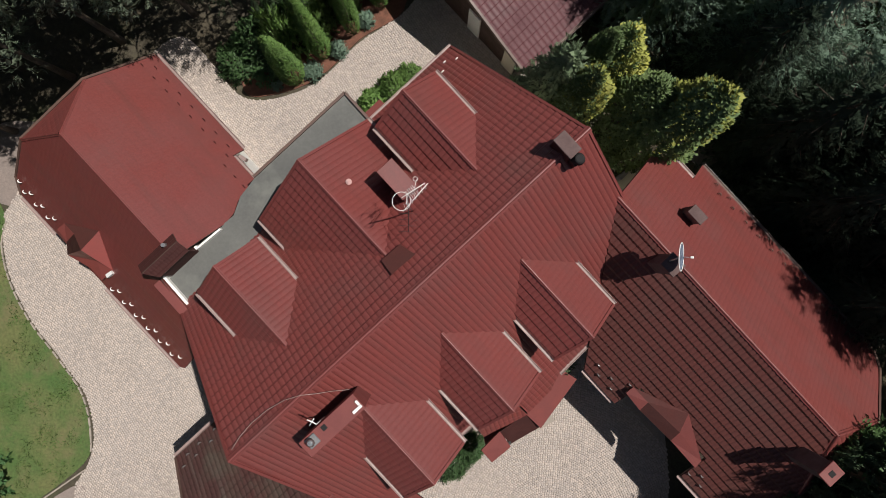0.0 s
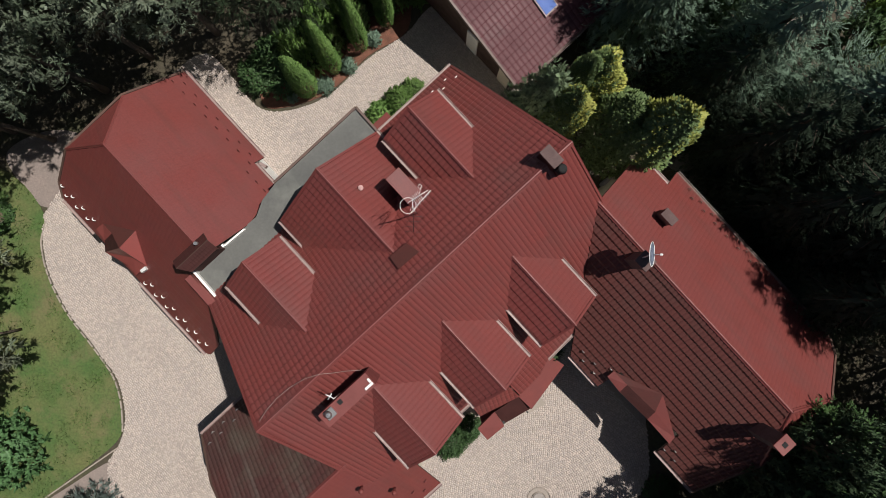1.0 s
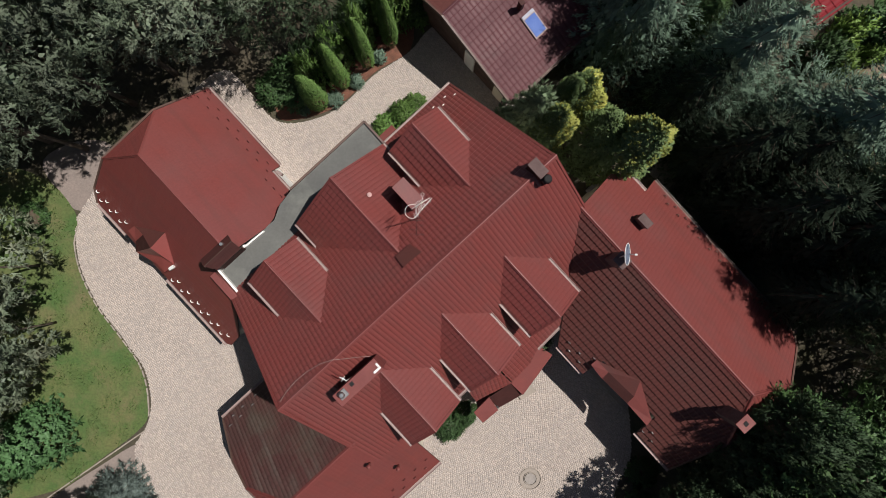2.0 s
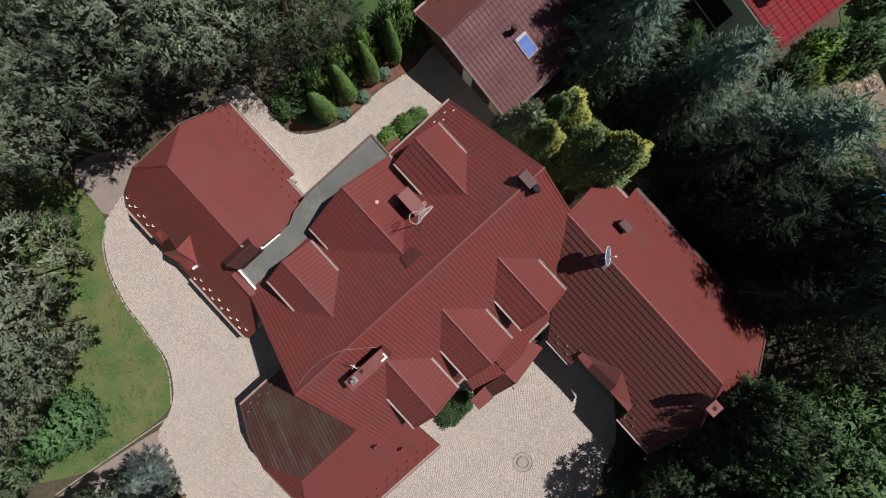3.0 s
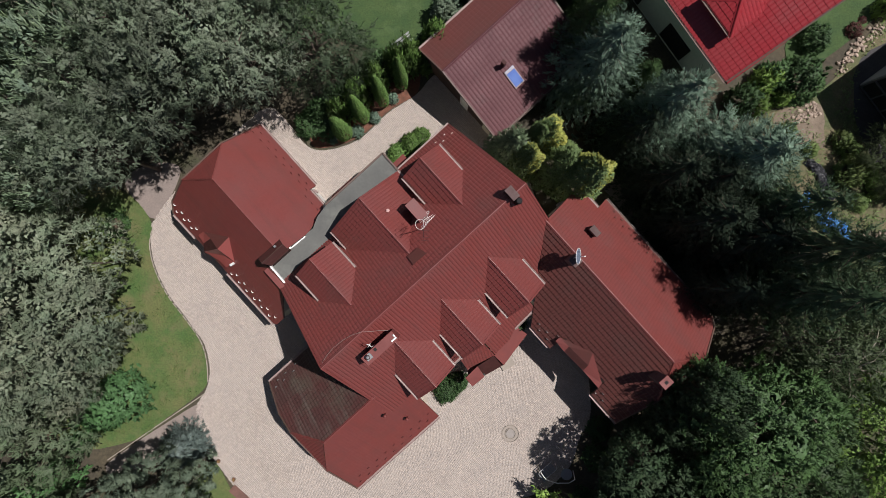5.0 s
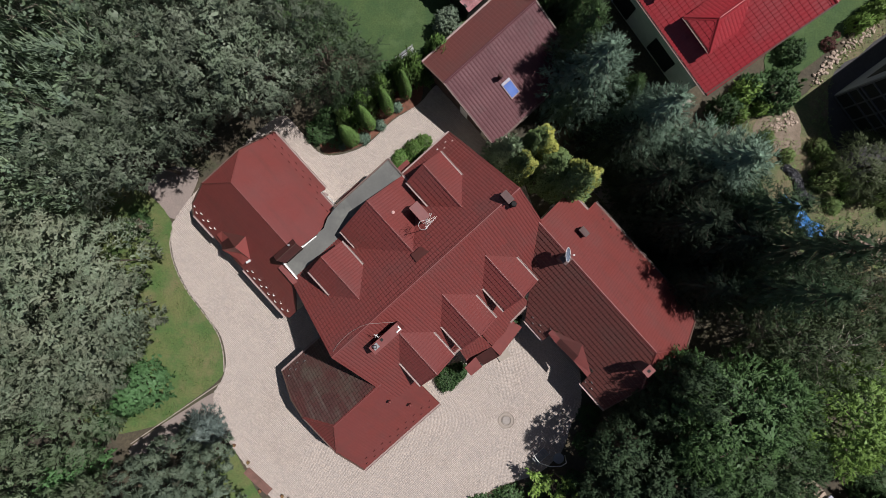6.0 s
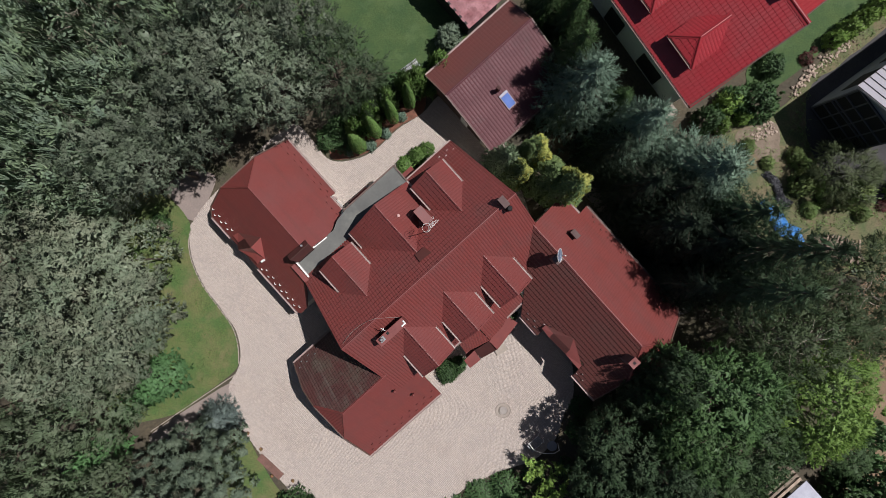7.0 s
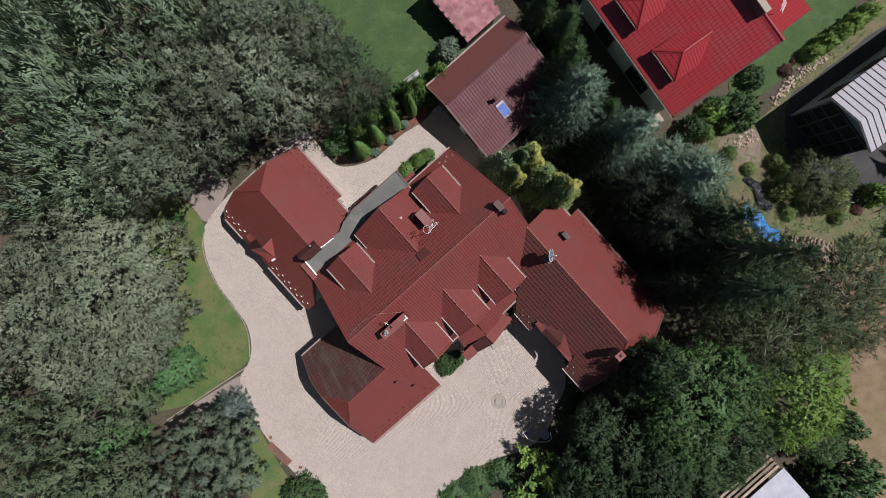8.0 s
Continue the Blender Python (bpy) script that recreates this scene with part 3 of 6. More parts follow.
# Middle canopy faces off the sun; the brown paints its shade.
canopy(house, [(-3.2, -6.75), (-2.0, -6.95)], [(-3.35, -7.62), (-1.99, -7.93)], 3.3, 2.5, CLAD_BROWN_SHADED)
canopy(house, [(-4.25, -6.8), (-3.2, -6.75)], [(-4.32, -7.55), (-3.35, -7.6)], 3.25, 2.9, CLADDING)
canopy(house, [(-2.9, 6.6), (-1.2, 6.6)], [(-2.9, 7.15), (-1.2, 7.15)], 2.9, 2.7, CLADDING)
canopy(house, [(1.3, 5.35), (2.2, 5.35)], [(1.3, 6.1), (2.2, 6.1)], 3.1, 2.8, CLADDING)
for x, y in ((-3.3, -7.5), (0.1, -7.35)):
    bm = bmesh.new()
    tube(bm, [(x, y, 0.0), (x, y, 2.75)], 0.07, 8)
    part("canopy_post", bm, DARK_TIMBER, house)


def dormer(c, half, out, tip, end, plane, fall=0.92, wave_mat=ROOF_RED, window=True):
    """A gabled dormer on the main roof: its ridge runs straight out from the slope. out is +1 or -1."""
    zr = plane.z(c, tip)
    ze = zr - fall * half
    start = R_Y + out * (Z_MAIN - ze) / FALL
    bm = bmesh.new()
    hw, back, front = half - 0.22, R_Y + out * 0.6, end - out * 0.3
    zb = plane.z(c, front) - 0.9
    sec = [(c - hw, zb), (c + hw, zb), (c + hw, zr - fall * hw - 0.16), (c, zr - 0.16), (c - hw, zr - fall * hw - 0.16)]
    prism(bm, [(x, front, z) for x, z in sec], [(x, back if z > zr - 0.3 else start - out * 0.3, z) for x, z in sec])
    bmesh.ops.recalc_face_normals(bm, faces=bm.faces[:])
    d = part("dormer", bm, PLASTER, house)
    for s in (-1, 1):
        pl = Plane((c, 0), zr, (s, 0), fall)
        tile_sheet("dormer_slope", [(c, tip - out * 0.12), (c, end), (c + s * half, end), (c + s * half, start - out * 0.1)], pl, wave_mat, d, swell=0.012 if s > 0 else 0.012, step=0.006 if s > 0 else 0.045, lip=0.01 if s > 0 else 0.032)
        gutter(d, (c + s * (half + 0.06), start + out * 0.05, ze + 0.0), (c + s * (half + 0.06), end + out * 0.05, ze - 0.03))
        board(d, (c, end, zr), (c + s * half, end, ze), ROOF_RED)
    ridge_cap(d, (c, tip, zr + 0.02), (c, end + out * 0.03, zr), ROOF_RED, 0.035)
    return d


dormer(-5.6, 1.33, 1, 1.1, 4.4, NW)
dormer(-1.43, 2.55, 1, 1.06, 5.05, NW)
dormer(2.43, 1.35, 1, 1.1, 4.45, NW)
dormer(1.58, 1.35, -1, -1.9, -5.2, SE)
dormer(-1.82, 1.38, -1, -1.9, -5.2, SE)
dormer(-5.2, 1.35, -1, -1.9, -5.2, SE)

# flat felt roof between the house and its west wing
flat = thing("flat_roof_link", HOUSE, "low link building with flat grey felt roof and white parapet", "building")
ring = ccw([(1.24, 6.63), (1.22, 4.4), (-8.05, 4.2), (-8.16, 5.97), (-6.56, 6.18), (-4.8, 6.1), (-4.15, 6.44), (-3.33, 6.58)])
bm = bmesh.new()
prism(bm, [(x, y, 4.62) for x, y in ring], [(x, y, 4.85) for x, y in ring])
part("felt_roof", bm, FELT, flat)
bm = bmesh.new()
prism(bm, [(x * 0.97, y * 0.985, 0.0) for x, y in ring], [(x * 0.97, y * 0.985, 4.62) for x, y in ring])
part("wall", bm, PLASTER, flat)
for p, q in (((1.24, 6.63), (1.22, 5.1)), ((1.24, 6.63), (-3.3, 6.63))):
    board(flat, (*p, 4.88), (*q, 4.88), GUTTER_BROWN, 0.3, 0.05, "roof_edging")
for p, q, half_w in (((-8.13, 6.15), (-8.17, 4.6), 0.05), ((-8.1, 6.15), (-6.5, 6.12), 0.07), ((-6.5, 6.07), (-5.45, 6.02), 0.035)):
    board(flat, (*p, 4.98), (*q, 4.98), WHITE, 0.45, half_w, "parapet")
board(flat, (-8.4, 6.12, 5.08), (-8.42, 4.5, 5.08), CLADDING, 0.25, 0.17, "parapet_flashing")

# ---- chimneys and things on the main roof ----


def chimney(parent, x0, x1, y0, y1, z0, z1, material, cap, flues=0, rim=0.05, name="chimney"):
    bm = bmesh.new()
    box(bm, x0, x1, y0, y1, z0, z1 - 0.1, bevel=0.01)
    ch = part(name, bm, material, parent)
    bm = bmesh.new()
    box(bm, x0 - rim, x1 + rim, y0 - rim, y1 + rim, z1 - 0.1, z1, bevel=0.015)
    part("chimney_cap", bm, cap, ch)
    for i in range(flues):
        bm = bmesh.new()
        cx = x0 + (x1 - x0) * (i + 0.5) / flues
        tube(bm, [(cx, (y0 + y1) / 2, z1 - 0.02), (cx, (y0 + y1) / 2, z1 + 0.02)], 0.09, 10)
        part("flue", bm, SOOT, ch)
    return ch


clad = chimney(house, -6.78, -4.72, -1.82, -1.3, 7.0, 9.95, CLADDING, CLADDING, 0, 0.02)
bm = bmesh.new()
box(bm, -6.03, -5.87, -1.52, -1.36, 9.94, 9.965)
part("flue", bm, SOOT, clad)
chimney(house, 0.12, 0.72, 1.95, 3.1, 6.0, 8.65, CLADDING, ROOF_RED, 0, 0.02)
chimney(house, 4.37, 4.75, -0.55, 0.12, 8.5, 10.25, CLAD_BROWN_SHADED, CONCRETE, 0, 0.03)
hood = chimney(house, 4.45, 4.72, -0.85, -0.6, 8.3, 9.75, CLAD_BROWN_SHADED, SOOT, 0, 0.01, "flue_hood")
bm = bmesh.new()
tube(bm, [(4.58, -0.74, 9.75), (4.58, -0.74, 9.95), (4.58, -0.74, 9.97), (4.58, -0.74, 10.12)], [0.09, 0.09, 0.19, 0.1], 14)
part("cowl", bm, SOOT, hood)


def folded(parent, pts, material, name="porch_slope", thick=0.1):
    """A thin roof facet through points (x, y, height)."""
    bm = bmesh.new()
    top = [Vector(p) for p in pts]
    prism(bm, [p - Vector((0, 0, thick)) for p in top], top)
    bmesh.ops.recalc_face_normals(bm, faces=bm.faces[:])
    bmesh.ops.triangulate(bm, faces=[f for f in bm.faces if len(f.verts) > 3])
    return part(name, bm, material, parent)


hatch = [(-1.63, 1.03), (-0.87, 1.01), (-0.72, 0.44), (-1.65, 0.48)]
folded(house, [(x, y, NW.z(x, y) + 0.2) for x, y in hatch], ROOF_SHADED, "roof_hatch", 0.3)

# ---- wings ----
west = thing("house_wing", HOUSE, "low wing with hipped gable and red metal tile roof", "house wing", "house wings")
WX, WZ = -6.95, 6.35
W_NE, W_SW = Plane((WX, 0), WZ, (1, 0), FALL), Plane((WX, 0), WZ, (-1, 0), FALL)
w_ne = tile_sheet("roof_slope", [(WX, 8.25), (WX, 11.8), (-5.42, 13.4), (-3.14, 13.38), (-3.14, 8.25)], W_NE, ROOF_RED, west, swell=0.001, step=0.002, lip=0.01)
tile_sheet("roof_slope", [(WX, 8.25), (-3.55, 8.25), (-3.56, 6.98), (-4.2, 6.55), (-5.2, 6.1), (WX, 6.03)], W_NE, ROOF_RED, west, swell=0.001, step=0.002, lip=0.01)
w_sw = tile_sheet("roof_slope", [(WX, 6.35), (WX, 11.8), (-8.6, 13.4), (-10.3, 13.34), (-10.87, 12.9), (-10.87, 6.35)], W_SW, ROOF_RED, west, swell=0.003, step=0.006)
tile_sheet("roof_slope", [(-8.2, 6.35), (-10.87, 6.35), (-10.87, 3.66), (-10.7, 3.46), (-9.9, 3.42), (-8.6, 4.55), (-8.3, 5.2)], W_SW, ROOF_RED, west, swell=0.003, step=0.006)
tile_sheet("roof_slope", [(WX, 11.8), (-8.6, 13.4), (-5.42, 13.4)], Plane((WX, 11.8), WZ, (0, 1), 0.89), ROOF_RED, west, swell=0.003, step=0.006)
ridge_cap(west, (WX, 6.35, WZ - 0.03), (WX, 11.8, WZ - 0.03), ROOF_RED, 0.03)
ridge_cap(west, (WX, 11.8, WZ - 0.01), (-8.6, 13.4, W_SW.z(-8.6, 0) - 0.01), ROOF_RED, 0.04)
ridge_cap(west, (WX, 11.8, WZ - 0.03), (-5.42, 13.4, W_NE.z(-5.42, 0) - 0.03), ROOF_RED, 0.03)
body(west, "y", WX, 3.6, 3.4, 6.6, 13.1, WZ, FALL, material=WHITE, clip1=4.75)
bm = bmesh.new()
box(bm, -10.5, -8.3, 3.7, 6.5, 0, 3.05)
part("wall", bm, PLASTER, west)
for a, b in (((-3.14, 13.4), (-5.42, 13.42)), ((-5.42, 13.42), (-8.6, 13.42)), ((-8.6, 13.42), (-10.3, 13.36)), ((-10.3, 13.36), (-10.87, 12.92))):
    zz = [min(W_NE.z(x, 0), W_SW.z(x, 0)) for x in (a[0], b[0])]
    board(west, (*a, zz[0]), (*b, zz[1]), GUTTER_BROWN)
gutter(west, (-10.95, 10.9, W_SW.z(-10.87, 0) - 0.02), (-10.95, 12.9, W_SW.z(-10.87, 0) - 0.02))
gutter(west, (-10.95, 3.66, W_SW.z(-10.87, 0) - 0.02), (-10.95, 7.95, W_SW.z(-10.87, 0) - 0.02))
gutter(west, (-3.07, 8.3, W_NE.z(-3.14, 0) - 0.02), (-3.07, 13.4, W_NE.z(-3.14, 0) - 0.02), GUTTER)
gutter(west, (-3.49, 7.0, W_NE.z(-3.56, 0) - 0.02), (-3.49, 8.2, W_NE.z(-3.56, 0) - 0.02), GUTTER)
board(west, (-3.42, 8.15, 3.0), (-3.34, 7.85, 3.0), GUTTER, 0.2, 0.07, "gutter_box")
guards(w_sw, W_SW, [(-10.27, 13.08)] + line_points((-10.5, 12.75), (-10.5, 11.4), 3) + line_points((-10.25, 12.43), (-10.25, 11.09), 3) + line_points((-10.6, 7.65), (-10.6, 4.2), 6) + line_points((-10.34, 7.34), (-10.34, 3.86), 6), WHITE, 0.085, True)
guards(w_ne, W_NE, line_points((-3.46, 12.84), (-3.45, 8.67), 7) + line_points((-3.74, 13.14), (-3.7, 8.34), 8) + [(-3.99, 8.01), (-3.99, 7.45), (-3.99, 6.94)], CLADDING, 0.07, True)
# small hipped porch roof over the drive side
G, F, E, D, C = (-10.55, 10.78, 3.3), (-10.6, 10.17, 3.3), (-10.95, 9.8, 3.25), (-10.61, 8.75, 3.3), (-10.61, 8.14, 3.3)
K, J, I, H, B, A = (-10.05, 8.63, 3.72), (-9.87, 9.04, 4.62), (-9.96, 9.98, 3.85), (-10.05, 10.63, 3.62), (-9.84, 7.97, 3.78), (-8.88, 9.1, 4.66)
# Each facet's cover colour includes the light or shade that falls on it.
for facet, cover in (((G, F, I, H), PORCH_LIT), ((F, E, J, I), CLAD_BROWN_SHADED), ((E, D, K, J), PORCH_LIT), ((D, C, B, K), PORCH_LIT), ((J, K, B, A), PORCH_LIT), ((I, J, A), ROOF_SHADED), ((H, I, A), ROOF_SHADED)):
    folded(west, facet, cover)
board(west, (-10.22, 8.0, 3.64), (-9.9, 7.92, 3.8), WHITE, 0.14, 0.07, "verge_end")
bm = bmesh.new()
box(bm, -10.45, -9.0, 8.3, 10.5, 0, 2.9)
part("porch_wall", bm, WHITE, west)
# clad roof box at the inner ridge end
bm = bmesh.new()
box(bm, -7.9, -6.6, 5.98, 6.5, 4.9, 6.25)
vent_box = part("roof_box", bm, CLAD_BROWN_SHADED, west)
box_slope = [Plane((0, 6.3), 6.62, (0, s), 0.75) for s in (1, -1)]
tile_sheet("box_slope", [(-8.05, 6.3), (-6.45, 6.3), (-6.45, 6.67), (-8.05, 6.67)], box_slope[0], CLAD_BROWN_SHADED, vent_box, course=0.2, wave=0.12, step=0.012, swell=0.004, deck=0.06)
tile_sheet("box_slope", [(-8.05, 6.3), (-6.45, 6.3), (-6.45, 5.87), (-7.8, 5.87)], box_slope[1], CLAD_BROWN_SHADED, vent_box, course=0.2, wave=0.12, step=0.012, swell=0.004, deck=0.06)
bm = bmesh.new()
tube(bm, [(-6.85, 6.5, 6.4), (-6.85, 6.5, 6.7)], 0.07, 10)
part("vent_pipe", bm, METAL, vent_box)

east = thing("house_wing", HOUSE, "long wing with red metal tile roof and clipped gable", "house wing", "house wings")
EX, EZ, EF = 5.3, 7.5, 0.87
E_NE, E_SW = Plane((EX, 0), EZ, (1, 0), EF), Plane((EX, 0), EZ, (-1, 0), EF)
e_ne = tile_sheet("roof_slope", [(EX, -4.35), (9.42, -4.35), (9.42, -13.9), (8.95, -14.35), (7.0, -14.68), (EX, -13.1)], E_NE, ROOF_RED, east, swell=0.01, step=0.004, lip=0.006)
tile_sheet("roof_slope", [(EX, -2.65), (7.75, -2.67), (8.52, -3.27), (8.53, -4.35), (EX, -4.35)], E_NE, ROOF_RED, east, swell=0.01, step=0.004, lip=0.006)
# Court slope faces off the sun; its shade is in the darker sheet colour.
e_sw = tile_sheet("roof_slope", [(EX, -2.6), (EX, -13.1), (3.4, -14.73), (1.9, -14.83), (1.9, -6.03)], E_SW, ROOF_SHADED, east, course=0.33, step=0.055, lip=0.045)
tile_sheet("roof_slope", [(0.84, -7.1), (1.9, -6.03), (1.9, -8.75), (0.82, -8.85)], E_SW, ROOF_SHADED, east, course=0.33, step=0.055, lip=0.045)
tile_sheet("roof_slope", [(1.9, -12.3), (1.9, -14.83), (0.76, -14.9), (0.79, -12.65)], E_SW, ROOF_SHADED, east, course=0.33, step=0.055, lip=0.045)
tile_sheet("roof_slope", [(EX, -13.1), (7.0, -14.68), (3.4, -14.73)], Plane((EX, -13.1), EZ, (0, -1), 0.98), ROOF_RED, east)
ridge_cap(east, (EX, -2.6, EZ), (EX, -13.1, EZ), ROOF_RED, 0.045)
ridge_cap(east, (EX, -13.1, EZ), (7.1, -14.72, E_NE.z(7.1, 0)), ROOF_RED, 0.05)
ridge_cap(east, (EX, -13.1, EZ), (3.4, -14.73, E_SW.z(3.4, 0)), ROOF_RED, 0.05)
body(east, "y", EX, 3.35, 3.3, -14.4, -3.0, EZ, EF, clip0=5.6)
gutter(east, (0.77, -7.1, E_SW.z(0.82, 0) - 0.02), (0.77, -8.75, E_SW.z(0.82, 0) - 0.02))
gutter(east, (0.72, -12.6, E_SW.z(0.78, 0) - 0.02), (0.7, -15.0, E_SW.z(0.78, 0) - 0.02))
gutter(east, (9.49, -4.4, E_NE.z(9.42, 0) - 0.02), (9.49, -13.9, E_NE.z(9.42, 0) - 0.02), GUTTER_BROWN)
gutter(east, (8.59, -3.27, E_NE.z(8.52, 0)), (8.6, -4.33, E_NE.z(8.53, 0)), GUTTER)
guards(e_sw, E_SW, [(1.38, -7.2), (1.13, -7.53), (1.4, -7.88), (1.12, -8.23), (1.72, -8.44), (1.11, -12.65), (1.39, -12.9), (1.11, -13.27)], METAL, 0.07, True)
guards(e_ne, E_NE, line_points((9.19, -5.2), (9.19, -13.6), 13) + line_points((8.95, -5.5), (8.95, -13.3), 12), GUTTER_BROWN, 0.07, True)
board(east, (EX, -2.65, EZ), (7.75, -2.67, E_NE.z(7.75, 0)), ROOF_RED)
ring_e = [(9.42, -13.93, E_NE.z(9.42, 0)), (8.95, -14.38, E_NE.z(8.95, 0)), (7.0, -14.72, E_NE.z(7.0, 0)), (3.4, -14.77, E_SW.z(3.4, 0)), (0.76, -14.94, E_SW.z(0.76, 0))]
for a, b in zip(ring_e, ring_e[1:]):
    board(east, a, b, GUTTER_BROWN)
# shallow folded porch roof on the court side
FOLD_A, FOLD_B, FOLD_C, FOLD_D = (1.37, -8.54, 4.5), (1.71, -8.53, 4.6), (1.72, -9.28, 4.7), (1.31, -9.36, 4.5)
FOLD_E, FOLD_F, FOLD_G, FOLD_H, FOLD_I = (1.39, -10.97, 4.5), (1.82, -10.86, 4.75), (2.49, -10.4, 5.12), (1.71, -12.27, 4.55), (1.37, -12.36, 4.45)
# Brown and darker red facets have their shade in the cover colour.
for facet, cover in (((FOLD_A, FOLD_D, FOLD_C, FOLD_B), CLADDING), ((FOLD_D, FOLD_E, FOLD_F, FOLD_C), CLAD_BROWN_SHADED), ((FOLD_B, FOLD_C, FOLD_F, FOLD_G), ROOF_SHADED), ((FOLD_F, FOLD_E, FOLD_I, FOLD_H, FOLD_G), CLADDING)):
    folded(east, facet, cover)
bm = bmesh.new()
box(bm, 1.62, 2.4, -12.5, -9.0, 0, 3.6)
part("porch_wall", bm, PLASTER, east)
chimney(east, 3.86, 4.4, -13.52, -13.08, 5.5, 8.4, CONCRETE, CLADDING, 0, 0.05)
bm = bmesh.new()
box(bm, 4.04, 4.22, -13.39, -13.21, 8.35, 8.415)
part("flue", bm, SOOT, east)
chimney(east, 6.93, 7.24, -5.25, -4.68, 5.0, 6.75, CONCRETE, CONCRETE, 0, 0.03, "vent_stack")

south = thing("house_wing", HOUSE, "low wing with mossy slope, shade put in its dark base, and clipped gable", "house wing", "house wings")
SY, SZ = -3.55, SE.z(0, -3.55)
S_NW = Plane((0, SY), SZ, (0, 1), FALL)
s_se = tile_sheet("roof_slope", [(-8.5, SY), (-12.2, SY), (-13.6, -5.0), (-13.72, -7.37), (-8.5, -7.42)], SE, ROOF_RED, south, swell=0.002, step=0.004)
tile_sheet("roof_slope", [(-8.5, -5.05), (-8.5, -7.42), (-7.05, -7.45), (-6.8, -5.05)], SE, ROOF_RED, south, swell=0.002, step=0.004)
# Slope off the sun: shade is in the sheet's base, under the moss.
s_nw = tile_sheet("roof_slope", [(-8.4, SY), (-12.2, SY), (-13.72, -2.0), (-13.9, -0.7), (-13.62, 1.15), (-8.3, 1.15)], S_NW, ROOF_MOSSY_SHADED, south)
tile_sheet("roof_slope", [(-12.2, SY), (-13.6, -5.0), (-13.72, -2.0)], Plane((-12.2, SY), SZ, (-1, 0), 0.92), ROOF_RED, south)
ridge_cap(south, (-8.3, SY, SZ - 0.01), (-12.2, SY, SZ - 0.01), ROOF_RED, 0.045)
ridge_cap(south, (-12.2, SY, SZ - 0.01), (-13.6, -5.0, SE.z(0, -5.0) - 0.01), ROOF_RED, 0.04)
ridge_cap(south, (-12.2, SY, SZ), (-13.72, -2.0, S_NW.z(0, -2.0)), ROOF_RED, 0.045)
body(south, "x", SY, 3.4, 4.3, -12.95, -8.2, SZ, FALL, clip0=5.1)
bm = bmesh.new()
box(bm, -8.3, -7.65, -6.8, -4.9, 0, 3.3)
part("wall", bm, PLASTER, south)
gutter(south, (-13.66, 1.22, S_NW.z(0, 1.15)), (-8.4, 1.22, S_NW.z(0, 1.15)))
gutter(south, (-13.74, -7.45, SE.z(0, -7.38)), (-7.05, -7.52, SE.z(0, -7.45)))
ring_s = [(-13.62, 1.15, S_NW.z(0, 1.15)), (-13.9, -0.7, S_NW.z(0, -0.7)), (-13.72, -2.0, S_NW.z(0, -2.0)), (-13.6, -5.0, SE.z(0, -5.0)), (-13.72, -7.37, SE.z(0, -7.37))]
for a, b in zip(ring_s, ring_s[1:]):
    board(south, a, b, GUTTER_BROWN)
guards(s_nw, S_NW, [(-11.56, 0.87), (-12.39, 0.87), (-11.88, 0.61), (-13.03, 0.86), (-12.68, 0.59), (-13.34, 0.59)], METAL, 0.075, True)
guards(s_se, SE, line_points((-13.2, -7.1), (-7.67, -7.11), 9) + line_points((-12.9, -6.75), (-7.3, -6.75), 9), CLADDING, 0.07, True)

# ---- neighbouring buildings ----
barn = thing("outbuilding", HOUSE, "long low outbuilding with plum tiled roof and a skylight", "outbuilding")
B_NW, B_SE = Plane((0, 7.9), 4.5, (0, 1), 0.36), Plane((0, 7.9), 4.5, (0, -1), 0.36)
tile_sheet("roof_slope", [(7.2, 7.9), (15.1, 7.9), (15.1, 10.0), (7.2, 10.0)], B_NW, ROOF_SHADED, barn, wave=0.25, swell=0.004, step=0.012)
b_se = tile_sheet("roof_slope", [(7.2, 7.9), (15.1, 7.9), (15.1, 2.95), (7.2, 2.95)], B_SE, ROOF_PLUM, barn, course=0.36, wave=0.24, swell=0.009, step=0.02)
ridge_cap(barn, (7.2, 7.9, 4.52), (15.1, 7.9, 4.5), ROOF_PLUM, 0.05)
for y, pl in ((10.0, B_NW), (2.95, B_SE)):
    board(barn, (7.17, 7.9, 4.5), (7.17, y, pl.z(0, y)), GUTTER_BROWN)
    board(barn, (15.13, 7.9, 4.5), (15.13, y, pl.z(0, y)), GUTTER_BROWN)
gutter(barn, (7.2, 10.07, B_NW.z(0, 10.0)), (15.1, 10.07, B_NW.z(0, 10.0)))
gutter(barn, (7.2, 2.88, B_SE.z(0, 2.95)), (15.1, 2.88, B_SE.z(0, 2.95)), GUTTER_BROWN)
body(barn, "x", 7.9, 4.3, 1.8, 7.5, 14.8, 4.5, 0.36, material=TIMBER)
bm = bmesh.new()
box(bm, 7.44, 7.52, 5.8, 6.5, 0.0, 2.1, bevel=0.01)
part("door", bm, WHITE, barn)
bm = bmesh.new()
box(bm, 7.43, 7.52, 3.62, 4.3, 0.0, 2.6, bevel=0.01)
part("corner_panel", bm, PLASTER, barn)


